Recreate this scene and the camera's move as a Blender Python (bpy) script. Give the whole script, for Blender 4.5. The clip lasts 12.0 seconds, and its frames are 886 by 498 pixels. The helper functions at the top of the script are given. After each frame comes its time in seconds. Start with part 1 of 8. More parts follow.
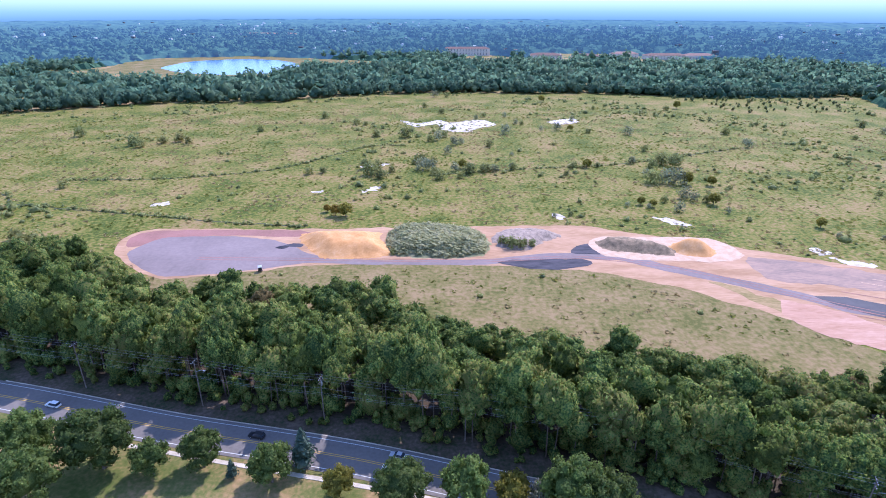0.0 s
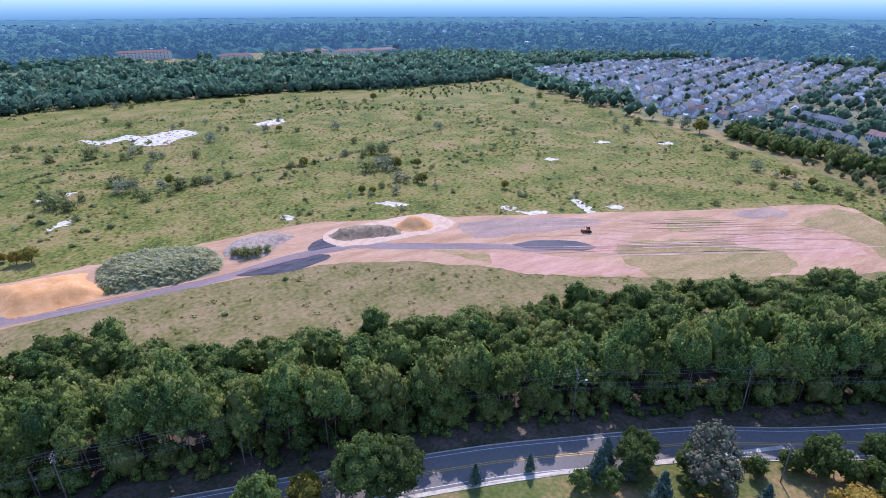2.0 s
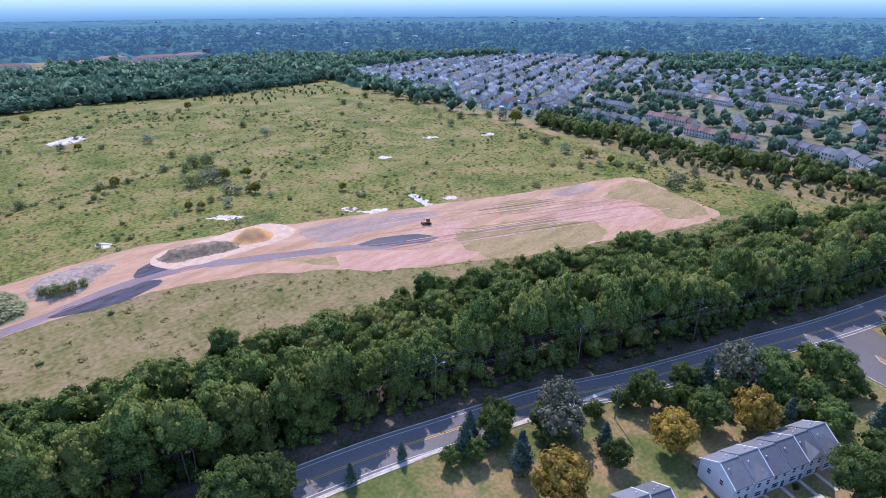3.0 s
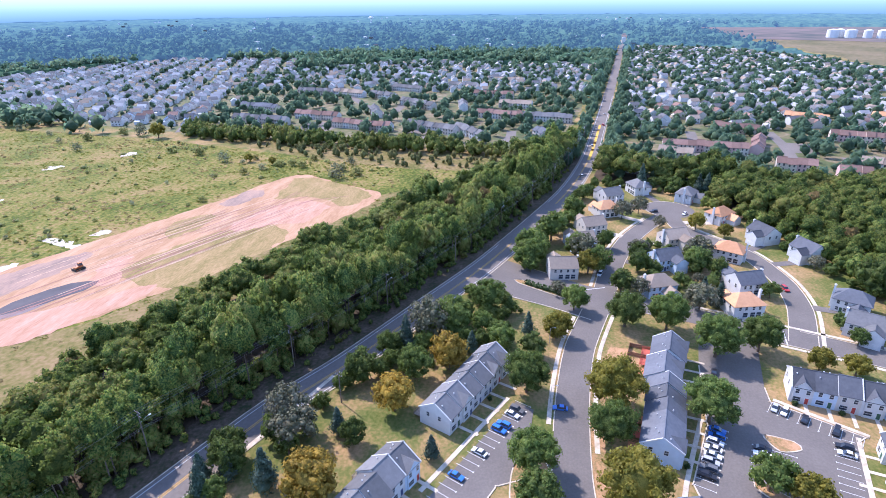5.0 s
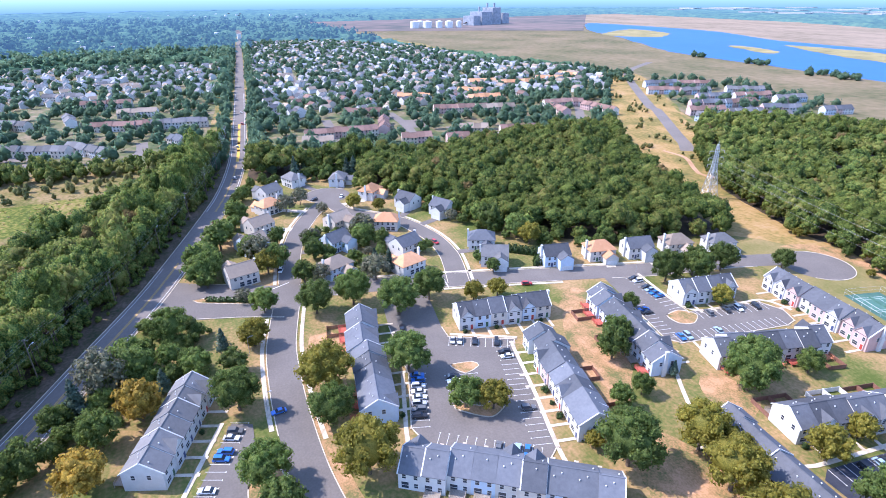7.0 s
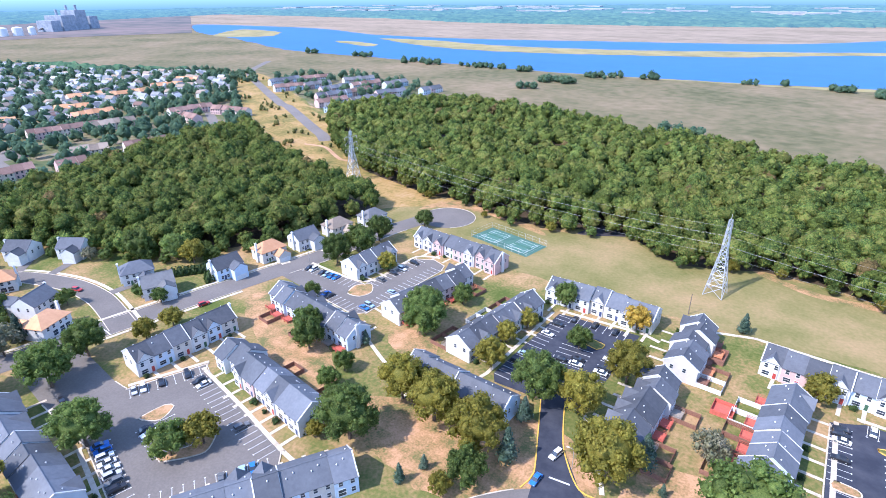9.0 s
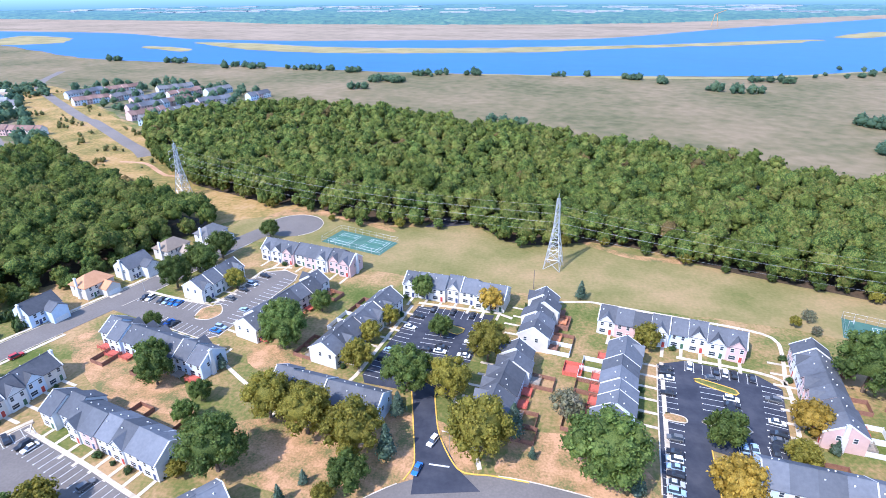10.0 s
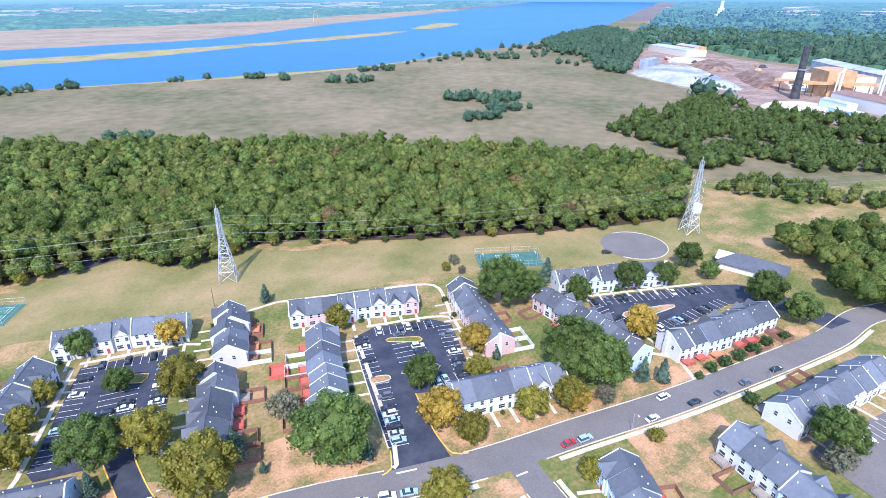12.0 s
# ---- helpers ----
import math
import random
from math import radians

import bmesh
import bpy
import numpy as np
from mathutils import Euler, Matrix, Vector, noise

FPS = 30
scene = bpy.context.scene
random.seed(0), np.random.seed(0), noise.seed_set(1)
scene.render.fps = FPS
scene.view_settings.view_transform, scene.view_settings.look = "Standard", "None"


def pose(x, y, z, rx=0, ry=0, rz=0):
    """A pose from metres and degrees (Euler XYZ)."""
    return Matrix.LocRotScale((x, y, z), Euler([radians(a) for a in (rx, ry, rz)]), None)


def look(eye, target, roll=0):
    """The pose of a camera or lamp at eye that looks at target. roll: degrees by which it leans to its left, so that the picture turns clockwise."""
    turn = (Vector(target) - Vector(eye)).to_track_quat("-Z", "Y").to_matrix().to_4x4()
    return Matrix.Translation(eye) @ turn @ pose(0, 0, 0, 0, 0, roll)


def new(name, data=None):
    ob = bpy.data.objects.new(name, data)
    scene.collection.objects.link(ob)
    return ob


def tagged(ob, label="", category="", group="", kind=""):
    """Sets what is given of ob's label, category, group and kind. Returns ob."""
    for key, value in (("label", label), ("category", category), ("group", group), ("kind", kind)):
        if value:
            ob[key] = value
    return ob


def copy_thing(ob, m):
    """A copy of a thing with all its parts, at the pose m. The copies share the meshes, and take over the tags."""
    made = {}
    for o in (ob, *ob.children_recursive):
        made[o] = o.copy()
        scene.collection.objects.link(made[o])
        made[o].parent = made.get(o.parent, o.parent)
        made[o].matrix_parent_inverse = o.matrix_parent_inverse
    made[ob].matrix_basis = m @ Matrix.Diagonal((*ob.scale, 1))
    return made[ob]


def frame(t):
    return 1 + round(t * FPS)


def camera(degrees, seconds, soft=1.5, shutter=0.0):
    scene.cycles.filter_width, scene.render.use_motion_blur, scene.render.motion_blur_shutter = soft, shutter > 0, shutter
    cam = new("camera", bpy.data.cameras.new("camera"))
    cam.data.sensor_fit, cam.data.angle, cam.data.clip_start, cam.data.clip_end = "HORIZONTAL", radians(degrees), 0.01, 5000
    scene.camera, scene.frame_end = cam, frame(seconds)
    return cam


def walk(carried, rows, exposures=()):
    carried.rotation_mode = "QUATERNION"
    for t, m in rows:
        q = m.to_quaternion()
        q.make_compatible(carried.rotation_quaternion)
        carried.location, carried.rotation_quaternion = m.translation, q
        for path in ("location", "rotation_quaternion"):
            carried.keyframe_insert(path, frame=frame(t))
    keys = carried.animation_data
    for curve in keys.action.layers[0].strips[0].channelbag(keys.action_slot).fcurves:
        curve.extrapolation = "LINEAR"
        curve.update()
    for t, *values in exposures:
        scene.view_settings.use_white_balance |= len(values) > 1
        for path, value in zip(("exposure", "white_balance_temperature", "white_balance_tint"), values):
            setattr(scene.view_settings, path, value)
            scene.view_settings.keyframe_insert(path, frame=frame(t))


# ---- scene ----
import collections

# camera: a drone that hovers about 112 m up and turns to its right
cam = camera(77.0, 12.0, 0.9)


def aim(x, y, z, yaw, pitch, roll):
    a, b = radians(yaw), radians(pitch)
    way = Vector((-math.sin(a) * math.cos(b), math.cos(a) * math.cos(b), math.sin(b)))
    return look((x, y, z), Vector((x, y, z)) + way * 100, roll)


PATH = [
    (0.0, -0.47, 2.44, 109.92, 0.84, -23.61, 0.13), (0.5, -0.98, 1.76, 109.92, -5.80, -23.64, 0.11),
    (1.0, -1.58, 0.85, 110.23, -12.73, -23.70, 0.02), (1.5, -2.30, -0.45, 110.84, -20.39, -23.75, -0.02),
    (2.0, -3.33, -1.91, 111.61, -28.51, -23.82, -0.07), (2.5, -4.37, -3.29, 112.04, -37.15, -23.83, -0.18),
    (3.0, -5.52, -4.42, 112.25, -45.79, -23.82, -0.29), (3.2, -6.05, -4.78, 112.35, -48.79, -23.82, -0.29),
    (4.8, -8.96, -4.99, 113.79, -77.25, -23.98, -0.65), (5.0, -9.10, -4.77, 113.79, -80.40, -24.02, -0.58),
    (5.5, -9.40, -4.42, 113.78, -89.20, -24.15, -0.57), (6.0, -9.96, -4.05, 113.99, -98.18, -24.34, -0.59),
    (6.5, -10.46, -3.40, 114.13, -107.26, -24.51, -0.48), (7.0, -10.63, -2.84, 114.36, -116.36, -24.65, -0.39),
    (7.5, -10.99, -2.19, 114.59, -125.39, -24.70, -0.27), (7.7, -11.18, -1.93, 114.67, -129.09, -24.74, -0.25),
    (9.3, -12.69, -0.98, 114.44, -157.18, -24.91, -0.43), (9.5, -12.45, -0.68, 114.48, -160.26, -24.92, -0.41),
    (10.0, -12.18, 0.13, 114.60, -169.22, -24.95, -0.40), (10.5, -12.15, 0.82, 114.71, -178.53, -24.97, -0.43),
    (11.0, -11.73, 1.50, 114.89, -187.76, -25.08, -0.33), (11.5, -11.20, 2.29, 115.19, -196.71, -25.16, -0.22),
    (12.0, -10.52, 2.89, 115.71, -205.61, -25.27, -0.15),
]
walk(cam, [(r[0], aim(*r[1:])) for r in PATH], [(0.0, 1.42, 5600, 28), (2.5, 1.06, 5600, 26), (5.0, 1.62, 6100, 25), (7.5, 1.8, 6050, 22), (9.5, 1.74, 5900, 18), (12.0, 1.7, 5800, 17)])

# world and sun
SUN_AZ, SUN_EL = 35.0, 48.0     # degrees east of +y, and up
world = bpy.data.worlds.new("sky")
scene.world = world
world.use_nodes = True
nt = world.node_tree
bg = nt.nodes["Background"]
sky = nt.nodes.new("ShaderNodeTexSky")
sky.sky_type = 'NISHITA'
sky.sun_disc = False
sky.sun_elevation, sky.sun_rotation = radians(SUN_EL), radians(SUN_AZ)
sky.air_density, sky.dust_density, sky.ozone_density = 1.0, 0.25, 3.0
tc = nt.nodes.new("ShaderNodeTexCoord")
sep = nt.nodes.new("ShaderNodeSeparateXYZ")
low = nt.nodes.new("ShaderNodeMath")
low.operation = 'MAXIMUM'
low.inputs[1].default_value = 0.2
com = nt.nodes.new("ShaderNodeCombineXYZ")
nt.links.new(tc.outputs["Generated"], sep.inputs[0])
nt.links.new(sep.outputs["Z"], low.inputs[0])
nt.links.new(sep.outputs["X"], com.inputs["X"])
nt.links.new(sep.outputs["Y"], com.inputs["Y"])
nt.links.new(low.outputs[0], com.inputs["Z"])
nt.links.new(com.outputs[0], sky.inputs["Vector"])
nt.links.new(sky.outputs[0], bg.inputs["Color"])
bg.inputs["Strength"].default_value = 0.15
sun_data = bpy.data.lights.new("sun", 'SUN')
sun_data.energy, sun_data.angle, sun_data.color = 2.1, radians(0.53), (1.0, 0.95, 0.87)
sun = new("sun", sun_data)
to_sun = Vector((math.sin(radians(SUN_AZ)) * math.cos(radians(SUN_EL)), math.cos(radians(SUN_AZ)) * math.cos(radians(SUN_EL)), math.sin(radians(SUN_EL))))
sun.matrix_world = look(to_sun * 400, (0, 0, 0))


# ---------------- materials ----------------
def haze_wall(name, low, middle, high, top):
    """Far haze imitated by an emission gradient, paler towards the horizon."""
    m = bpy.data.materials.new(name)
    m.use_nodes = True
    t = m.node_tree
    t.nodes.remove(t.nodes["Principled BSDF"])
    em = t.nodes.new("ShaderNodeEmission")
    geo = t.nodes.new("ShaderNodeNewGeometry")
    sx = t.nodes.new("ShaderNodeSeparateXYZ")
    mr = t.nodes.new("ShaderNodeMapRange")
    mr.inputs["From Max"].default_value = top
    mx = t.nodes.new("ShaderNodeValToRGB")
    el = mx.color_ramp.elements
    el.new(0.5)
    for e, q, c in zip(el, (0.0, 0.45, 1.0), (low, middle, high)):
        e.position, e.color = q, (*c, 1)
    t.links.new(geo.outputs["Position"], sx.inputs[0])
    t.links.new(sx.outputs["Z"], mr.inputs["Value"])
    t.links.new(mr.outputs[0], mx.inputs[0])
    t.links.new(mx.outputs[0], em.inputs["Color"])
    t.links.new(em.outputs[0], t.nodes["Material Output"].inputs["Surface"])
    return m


def material(name, stops, scale=1.0, rough=0.85, bump=0.0, bump_scale=None, detail=6.0, fine=0.0, fine_scale=8.0,
             metal=0.0, by_object=0.0, by_island=0.0, spec=0.3, through_light=0.0, glow=None, stretch=None, spread=0.28):
    """A principled surface. stops: colours along a world-space noise of that many cycles a metre; fine: share of a
    second, finer noise; by_object, by_island: how far each object or loose piece is lighter or darker."""
    m = bpy.data.materials.new(name)
    m.use_nodes = True
    t = m.node_tree
    p = t.nodes["Principled BSDF"]
    p.inputs["Roughness"].default_value, p.inputs["Metallic"].default_value = rough, metal
    p.inputs["Specular IOR Level"].default_value = spec
    geo = t.nodes.new("ShaderNodeNewGeometry")
    pos = geo.outputs["Position"]
    if stretch:
        mp = t.nodes.new("ShaderNodeMapping")
        mp.inputs["Rotation"].default_value = (0, 0, radians(stretch[0]))
        mp.inputs["Scale"].default_value = (1, stretch[1], 1)
        t.links.new(pos, mp.inputs[0])
        pos = mp.outputs[0]
    no = t.nodes.new("ShaderNodeTexNoise")
    no.inputs["Scale"].default_value, no.inputs["Detail"].default_value = scale, detail
    no.inputs["Roughness"].default_value = 0.62
    t.links.new(pos, no.inputs["Vector"])
    value = no.outputs["Fac"]
    if fine:
        n2 = t.nodes.new("ShaderNodeTexNoise")
        n2.inputs["Scale"].default_value, n2.inputs["Detail"].default_value = fine_scale, 4
        t.links.new(pos, n2.inputs["Vector"])
        mx = t.nodes.new("ShaderNodeMix")
        mx.inputs["Factor"].default_value = fine
        t.links.new(value, mx.inputs["A"])
        t.links.new(n2.outputs["Fac"], mx.inputs["B"])
        value = mx.outputs[0]
    ramp = t.nodes.new("ShaderNodeValToRGB")
    el = ramp.color_ramp.elements
    while len(el) < len(stops):
        el.new(0.5)
    for k, c in enumerate(stops):
        el[k].position = 0.5 - spread / 2 + spread * k / max(1, len(stops) - 1)
        el[k].color = (*c, 1)
    t.links.new(value, ramp.inputs[0])
    colour = ramp.outputs[0]
    for amount, node, out in ((by_object, "ShaderNodeObjectInfo", "Random"), (by_island, "ShaderNodeNewGeometry", "Random Per Island")):
        if amount:
            src = t.nodes.new(node)
            mr = t.nodes.new("ShaderNodeMapRange")
            mr.inputs["To Min"].default_value, mr.inputs["To Max"].default_value = 1 - amount, 1 + amount
            t.links.new(src.outputs[out], mr.inputs["Value"])
            vm = t.nodes.new("ShaderNodeVectorMath")
            vm.operation = 'SCALE'
            t.links.new(colour, vm.inputs[0])
            t.links.new(mr.outputs[0], vm.inputs["Scale"])
            colour = vm.outputs[0]
    t.links.new(colour, p.inputs["Base Color"])
    if bump:
        n3 = t.nodes.new("ShaderNodeTexNoise")
        n3.inputs["Scale"].default_value, n3.inputs["Detail"].default_value = bump_scale or scale * 6, 5
        t.links.new(pos, n3.inputs["Vector"])
        b = t.nodes.new("ShaderNodeBump")
        b.inputs["Strength"].default_value, b.inputs["Distance"].default_value = min(1.0, bump), max(0.05, bump * 0.4)
        t.links.new(n3.outputs["Fac"], b.inputs["Height"])
        t.links.new(b.outputs[0], p.inputs["Normal"])
    if through_light:
        tr = t.nodes.new("ShaderNodeBsdfTranslucent")
        t.links.new(colour, tr.inputs["Color"])
        ms = t.nodes.new("ShaderNodeMixShader")
        ms.inputs[0].default_value = through_light
        t.links.new(p.outputs[0], ms.inputs[1])
        t.links.new(tr.outputs[0], ms.inputs[2])
        t.links.new(ms.outputs[0], t.nodes["Material Output"].inputs["Surface"])
    # imitates far haze: emission that rises with distance from the origin
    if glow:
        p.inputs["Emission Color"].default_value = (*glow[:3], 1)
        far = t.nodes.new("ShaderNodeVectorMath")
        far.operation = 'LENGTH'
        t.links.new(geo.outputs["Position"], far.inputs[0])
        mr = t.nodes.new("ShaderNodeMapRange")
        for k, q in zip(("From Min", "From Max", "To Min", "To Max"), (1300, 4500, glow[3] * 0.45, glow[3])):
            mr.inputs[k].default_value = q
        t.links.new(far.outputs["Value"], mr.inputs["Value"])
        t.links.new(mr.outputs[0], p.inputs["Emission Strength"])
    return m


LAWN = material("lawn", [(0.085, 0.112, 0.026), (0.150, 0.150, 0.047), (0.28, 0.195, 0.085), (0.40, 0.25, 0.13)], 0.04, bump=0.2, bump_scale=3, fine=0.28, fine_scale=0.9, spread=0.24, spec=0.08)
DRY = material("dry_lawn", [(0.14, 0.135, 0.045), (0.34, 0.20, 0.09), (0.50, 0.28, 0.15)], 0.12, bump=0.2, bump_scale=3, fine=0.3, fine_scale=1.5, spread=0.19)
PARK = material("mown_field", [(0.14, 0.14, 0.043), (0.235, 0.19, 0.078), (0.35, 0.235, 0.12)], 0.03, bump=0.15, bump_scale=3, fine=0.25, fine_scale=0.7, spread=0.32, spec=0.08)
MEADOW = material("meadow", [(0.074, 0.096, 0.018), (0.124, 0.140, 0.026), (0.178, 0.168, 0.038), (0.225, 0.180, 0.056), (0.29, 0.20, 0.088)], 0.03, bump=1.0, bump_scale=0.8, fine=0.5, fine_scale=0.45, spread=0.16, spec=0.06)
STRAW = material("dry_grass", [(0.115, 0.113, 0.032), (0.178, 0.149, 0.052), (0.235, 0.174, 0.076), (0.285, 0.198, 0.10)], 0.045, bump=0.6, bump_scale=1.0, fine=0.48, fine_scale=0.5, spread=0.2, spec=0.06)
MARSH = material("marsh_grass", [(0.098, 0.098, 0.046), (0.148, 0.130, 0.068), (0.200, 0.156, 0.090), (0.245, 0.186, 0.115)], 0.007, bump=0.3, bump_scale=0.3, fine=0.38, fine_scale=0.08, stretch=(25, 1.0), spread=0.28, spec=0.06)
REED = material("reeds", [(0.20, 0.17, 0.07), (0.28, 0.23, 0.095), (0.34, 0.27, 0.12)], 0.02, bump=0.3, bump_scale=0.5)
DIRT = material("bare_clay", [(0.35, 0.200, 0.112), (0.44, 0.260, 0.155), (0.53, 0.325, 0.21)], 0.03, bump=0.5, bump_scale=0.5, fine=0.35, fine_scale=0.25, stretch=(-24, 4.0), spread=0.26, spec=0.06)
DIRT_RED = material("red_clay", [(0.25, 0.12, 0.09), (0.36, 0.17, 0.14)], 0.06, bump=0.3, bump_scale=1.5, fine=0.3, fine_scale=0.8)
MUD = material("grey_wet_clay", [(0.165, 0.13, 0.122), (0.245, 0.19, 0.18), (0.32, 0.25, 0.235)], 0.025, rough=0.8, bump=0.2, bump_scale=1.5, fine=0.3, fine_scale=0.5, spec=0.08, spread=0.45)
DARKMUD = material("dark_wet_clay", [(0.045, 0.042, 0.05), (0.10, 0.088, 0.098)], 0.12, rough=0.75, bump=0.3, bump_scale=1.0, stretch=(-20, 3), spec=0.08)
SAND = material("orange_sand", [(0.52, 0.25, 0.09), (0.62, 0.32, 0.13), (0.69, 0.39, 0.19)], 0.12, bump=0.3, bump_scale=2, fine=0.3, fine_scale=1, spec=0.1)
PALE = material("white_gravel", [(0.42, 0.34, 0.28), (0.55, 0.475, 0.41), (0.66, 0.59, 0.52)], 0.3, bump=0.3, bump_scale=3)
ASPHALT = material("asphalt", [(0.125, 0.112, 0.102), (0.165, 0.147, 0.133), (0.215, 0.19, 0.17)], 0.06, rough=0.9, spec=0.08, bump=0.1, bump_scale=8, fine=0.45, fine_scale=1.5, spread=0.5)
ROADTOP = material("worn_road", [(0.14, 0.124, 0.113), (0.19, 0.168, 0.152), (0.24, 0.205, 0.18)], 0.05, rough=0.9, spec=0.08, bump=0.1, bump_scale=8, fine=0.45, fine_scale=1.0, spread=0.45)
FRESH = material("fresh_asphalt", [(0.036, 0.040, 0.055), (0.050, 0.054, 0.070), (0.066, 0.068, 0.083)], 0.15, rough=0.8, bump=0.1, bump_scale=8, spec=0.1)
CONCRETE = material("concrete", [(0.42, 0.35, 0.26), (0.56, 0.475, 0.37), (0.64, 0.555, 0.45)], 0.4, bump=0.1, bump_scale=6)
YELLOW = material("yellow_paint", [(0.62, 0.36, 0.06), (0.75, 0.45, 0.09)], 1.2)
WHITE = material("white_line", [(0.54, 0.54, 0.52), (0.74, 0.74, 0.72)], 1.5)
WATER = material("river_water", [(0.008, 0.095, 0.26), (0.012, 0.115, 0.32)], 0.004, rough=0.45, bump=0.2, bump_scale=0.12, spec=0.15, fine=0.4, fine_scale=0.03)
LAKE = material("lake_water", [(0.03, 0.12, 0.22), (0.05, 0.15, 0.26)], 0.01, rough=0.2, bump=0.2, bump_scale=0.2, spec=0.5)
PUDDLE = material("puddle", [(0.05, 0.046, 0.055), (0.085, 0.075, 0.082)], 0.1, rough=0.6, spec=0.1)
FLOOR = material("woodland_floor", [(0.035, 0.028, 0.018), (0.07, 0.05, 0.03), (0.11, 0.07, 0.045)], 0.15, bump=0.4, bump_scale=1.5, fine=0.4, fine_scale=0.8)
LEAF = material("leaf_green", [(0.088, 0.136, 0.036), (0.144, 0.202, 0.052), (0.21, 0.262, 0.07)], 0.12, rough=0.55, fine=0.6, fine_scale=3.2, spread=0.2, by_object=0.28, by_island=0.34, through_light=0.58, spec=0.2, bump=0.7, bump_scale=2.6)
LEAF_DARK = material("leaf_woodland", [(0.062, 0.108, 0.033), (0.106, 0.164, 0.042), (0.168, 0.228, 0.050), (0.238, 0.260, 0.058), (0.26, 0.235, 0.075)], 0.055, rough=0.6, fine=0.6, fine_scale=2.0, by_object=0.2, by_island=0.38, through_light=0.5, spec=0.08, bump=0.7, bump_scale=2.0, spread=0.15)
LEAF_LIGHT = material("leaf_woodland_light", [(0.085, 0.128, 0.032), (0.148, 0.198, 0.045), (0.225, 0.262, 0.058)], 0.08, rough=0.6, fine=0.6, fine_scale=2.0, by_island=0.4, through_light=0.6, spec=0.12, bump=1.0, bump_scale=2.0, spread=0.16)
LEAF_RUST = material("leaf_woodland_brown", [(0.14, 0.115, 0.045), (0.21, 0.155, 0.06), (0.28, 0.195, 0.08)], 0.08, rough=0.7, fine=0.6, fine_scale=2.0, by_island=0.4, through_light=0.5, spec=0.12, bump=1.0, bump_scale=2.0, spread=0.16)
LEAF_OLIVE = material("leaf_olive", [(0.18, 0.175, 0.032), (0.28, 0.25, 0.045), (0.37, 0.31, 0.06)], 0.25, rough=0.6, fine=0.55, fine_scale=3.2, spread=0.2, by_object=0.25, by_island=0.3, through_light=0.55, spec=0.2)
LEAF_GOLD = material("leaf_gold", [(0.24, 0.17, 0.028), (0.37, 0.25, 0.040), (0.50, 0.33, 0.06)], 0.3, rough=0.6, fine=0.55, fine_scale=3.2, spread=0.2, by_object=0.2, by_island=0.3, through_light=0.4, spec=0.2)
LEAF_GREY = material("leaf_grey", [(0.09, 0.10, 0.055), (0.14, 0.14, 0.08), (0.19, 0.17, 0.11)], 0.3, rough=0.7, by_object=0.2, by_island=0.35, through_light=0.2)
NEEDLE = material("needles", [(0.035, 0.065, 0.04), (0.06, 0.10, 0.065), (0.10, 0.14, 0.10)], 0.3, rough=0.65, by_object=0.3, by_island=0.3, through_light=0.12)
HEDGE = material("hedge_leaf", [(0.025, 0.05, 0.012), (0.05, 0.085, 0.02)], 0.5, rough=0.6, by_object=0.2, by_island=0.3, through_light=0.15)
SCRUB = material("scrub_leaf", [(0.19, 0.22, 0.085), (0.27, 0.28, 0.095), (0.35, 0.31, 0.11)], 0.03, rough=0.7, fine=0.3, fine_scale=0.3, by_island=0.3, by_object=0.25, through_light=0.55)
WEEDS = material("mound_weeds", [(0.34, 0.33, 0.15), (0.43, 0.41, 0.20), (0.50, 0.46, 0.26)], 0.25, rough=0.8, by_island=0.15, through_light=0.4)
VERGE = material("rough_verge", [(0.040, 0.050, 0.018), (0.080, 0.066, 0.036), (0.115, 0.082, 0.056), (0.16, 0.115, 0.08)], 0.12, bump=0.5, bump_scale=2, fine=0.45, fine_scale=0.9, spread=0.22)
BARK = material("bark", [(0.10, 0.07, 0.05), (0.19, 0.14, 0.10)], 1.5, bump=0.4, bump_scale=5)
# distant foliage: bluer, paler base colours that carry the haze
FARWOOD_HAZED = material("haze_tinted_woods", [(0.04, 0.085, 0.058), (0.065, 0.125, 0.072), (0.095, 0.155, 0.085)], 0.06, rough=1.0, spec=0.0, fine=0.5, fine_scale=0.22, bump=0.8, bump_scale=0.3)
LEAF_HAZED = material("leaf_haze_tinted", [(0.094, 0.172, 0.112), (0.138, 0.226, 0.136), (0.185, 0.265, 0.146)], 0.03, rough=0.7, fine=0.35, fine_scale=0.2, by_island=0.2, through_light=0.64, spec=0.1)

# far woods and plain, with blue haze put into their emission
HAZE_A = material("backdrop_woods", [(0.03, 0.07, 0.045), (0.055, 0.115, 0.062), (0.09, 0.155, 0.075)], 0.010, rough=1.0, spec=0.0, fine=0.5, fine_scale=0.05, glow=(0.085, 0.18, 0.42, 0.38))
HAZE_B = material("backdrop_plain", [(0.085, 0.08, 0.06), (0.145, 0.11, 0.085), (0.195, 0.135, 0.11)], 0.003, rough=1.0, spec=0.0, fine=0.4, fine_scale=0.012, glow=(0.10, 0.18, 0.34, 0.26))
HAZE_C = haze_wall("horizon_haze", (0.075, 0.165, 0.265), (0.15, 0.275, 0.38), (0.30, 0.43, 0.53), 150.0)


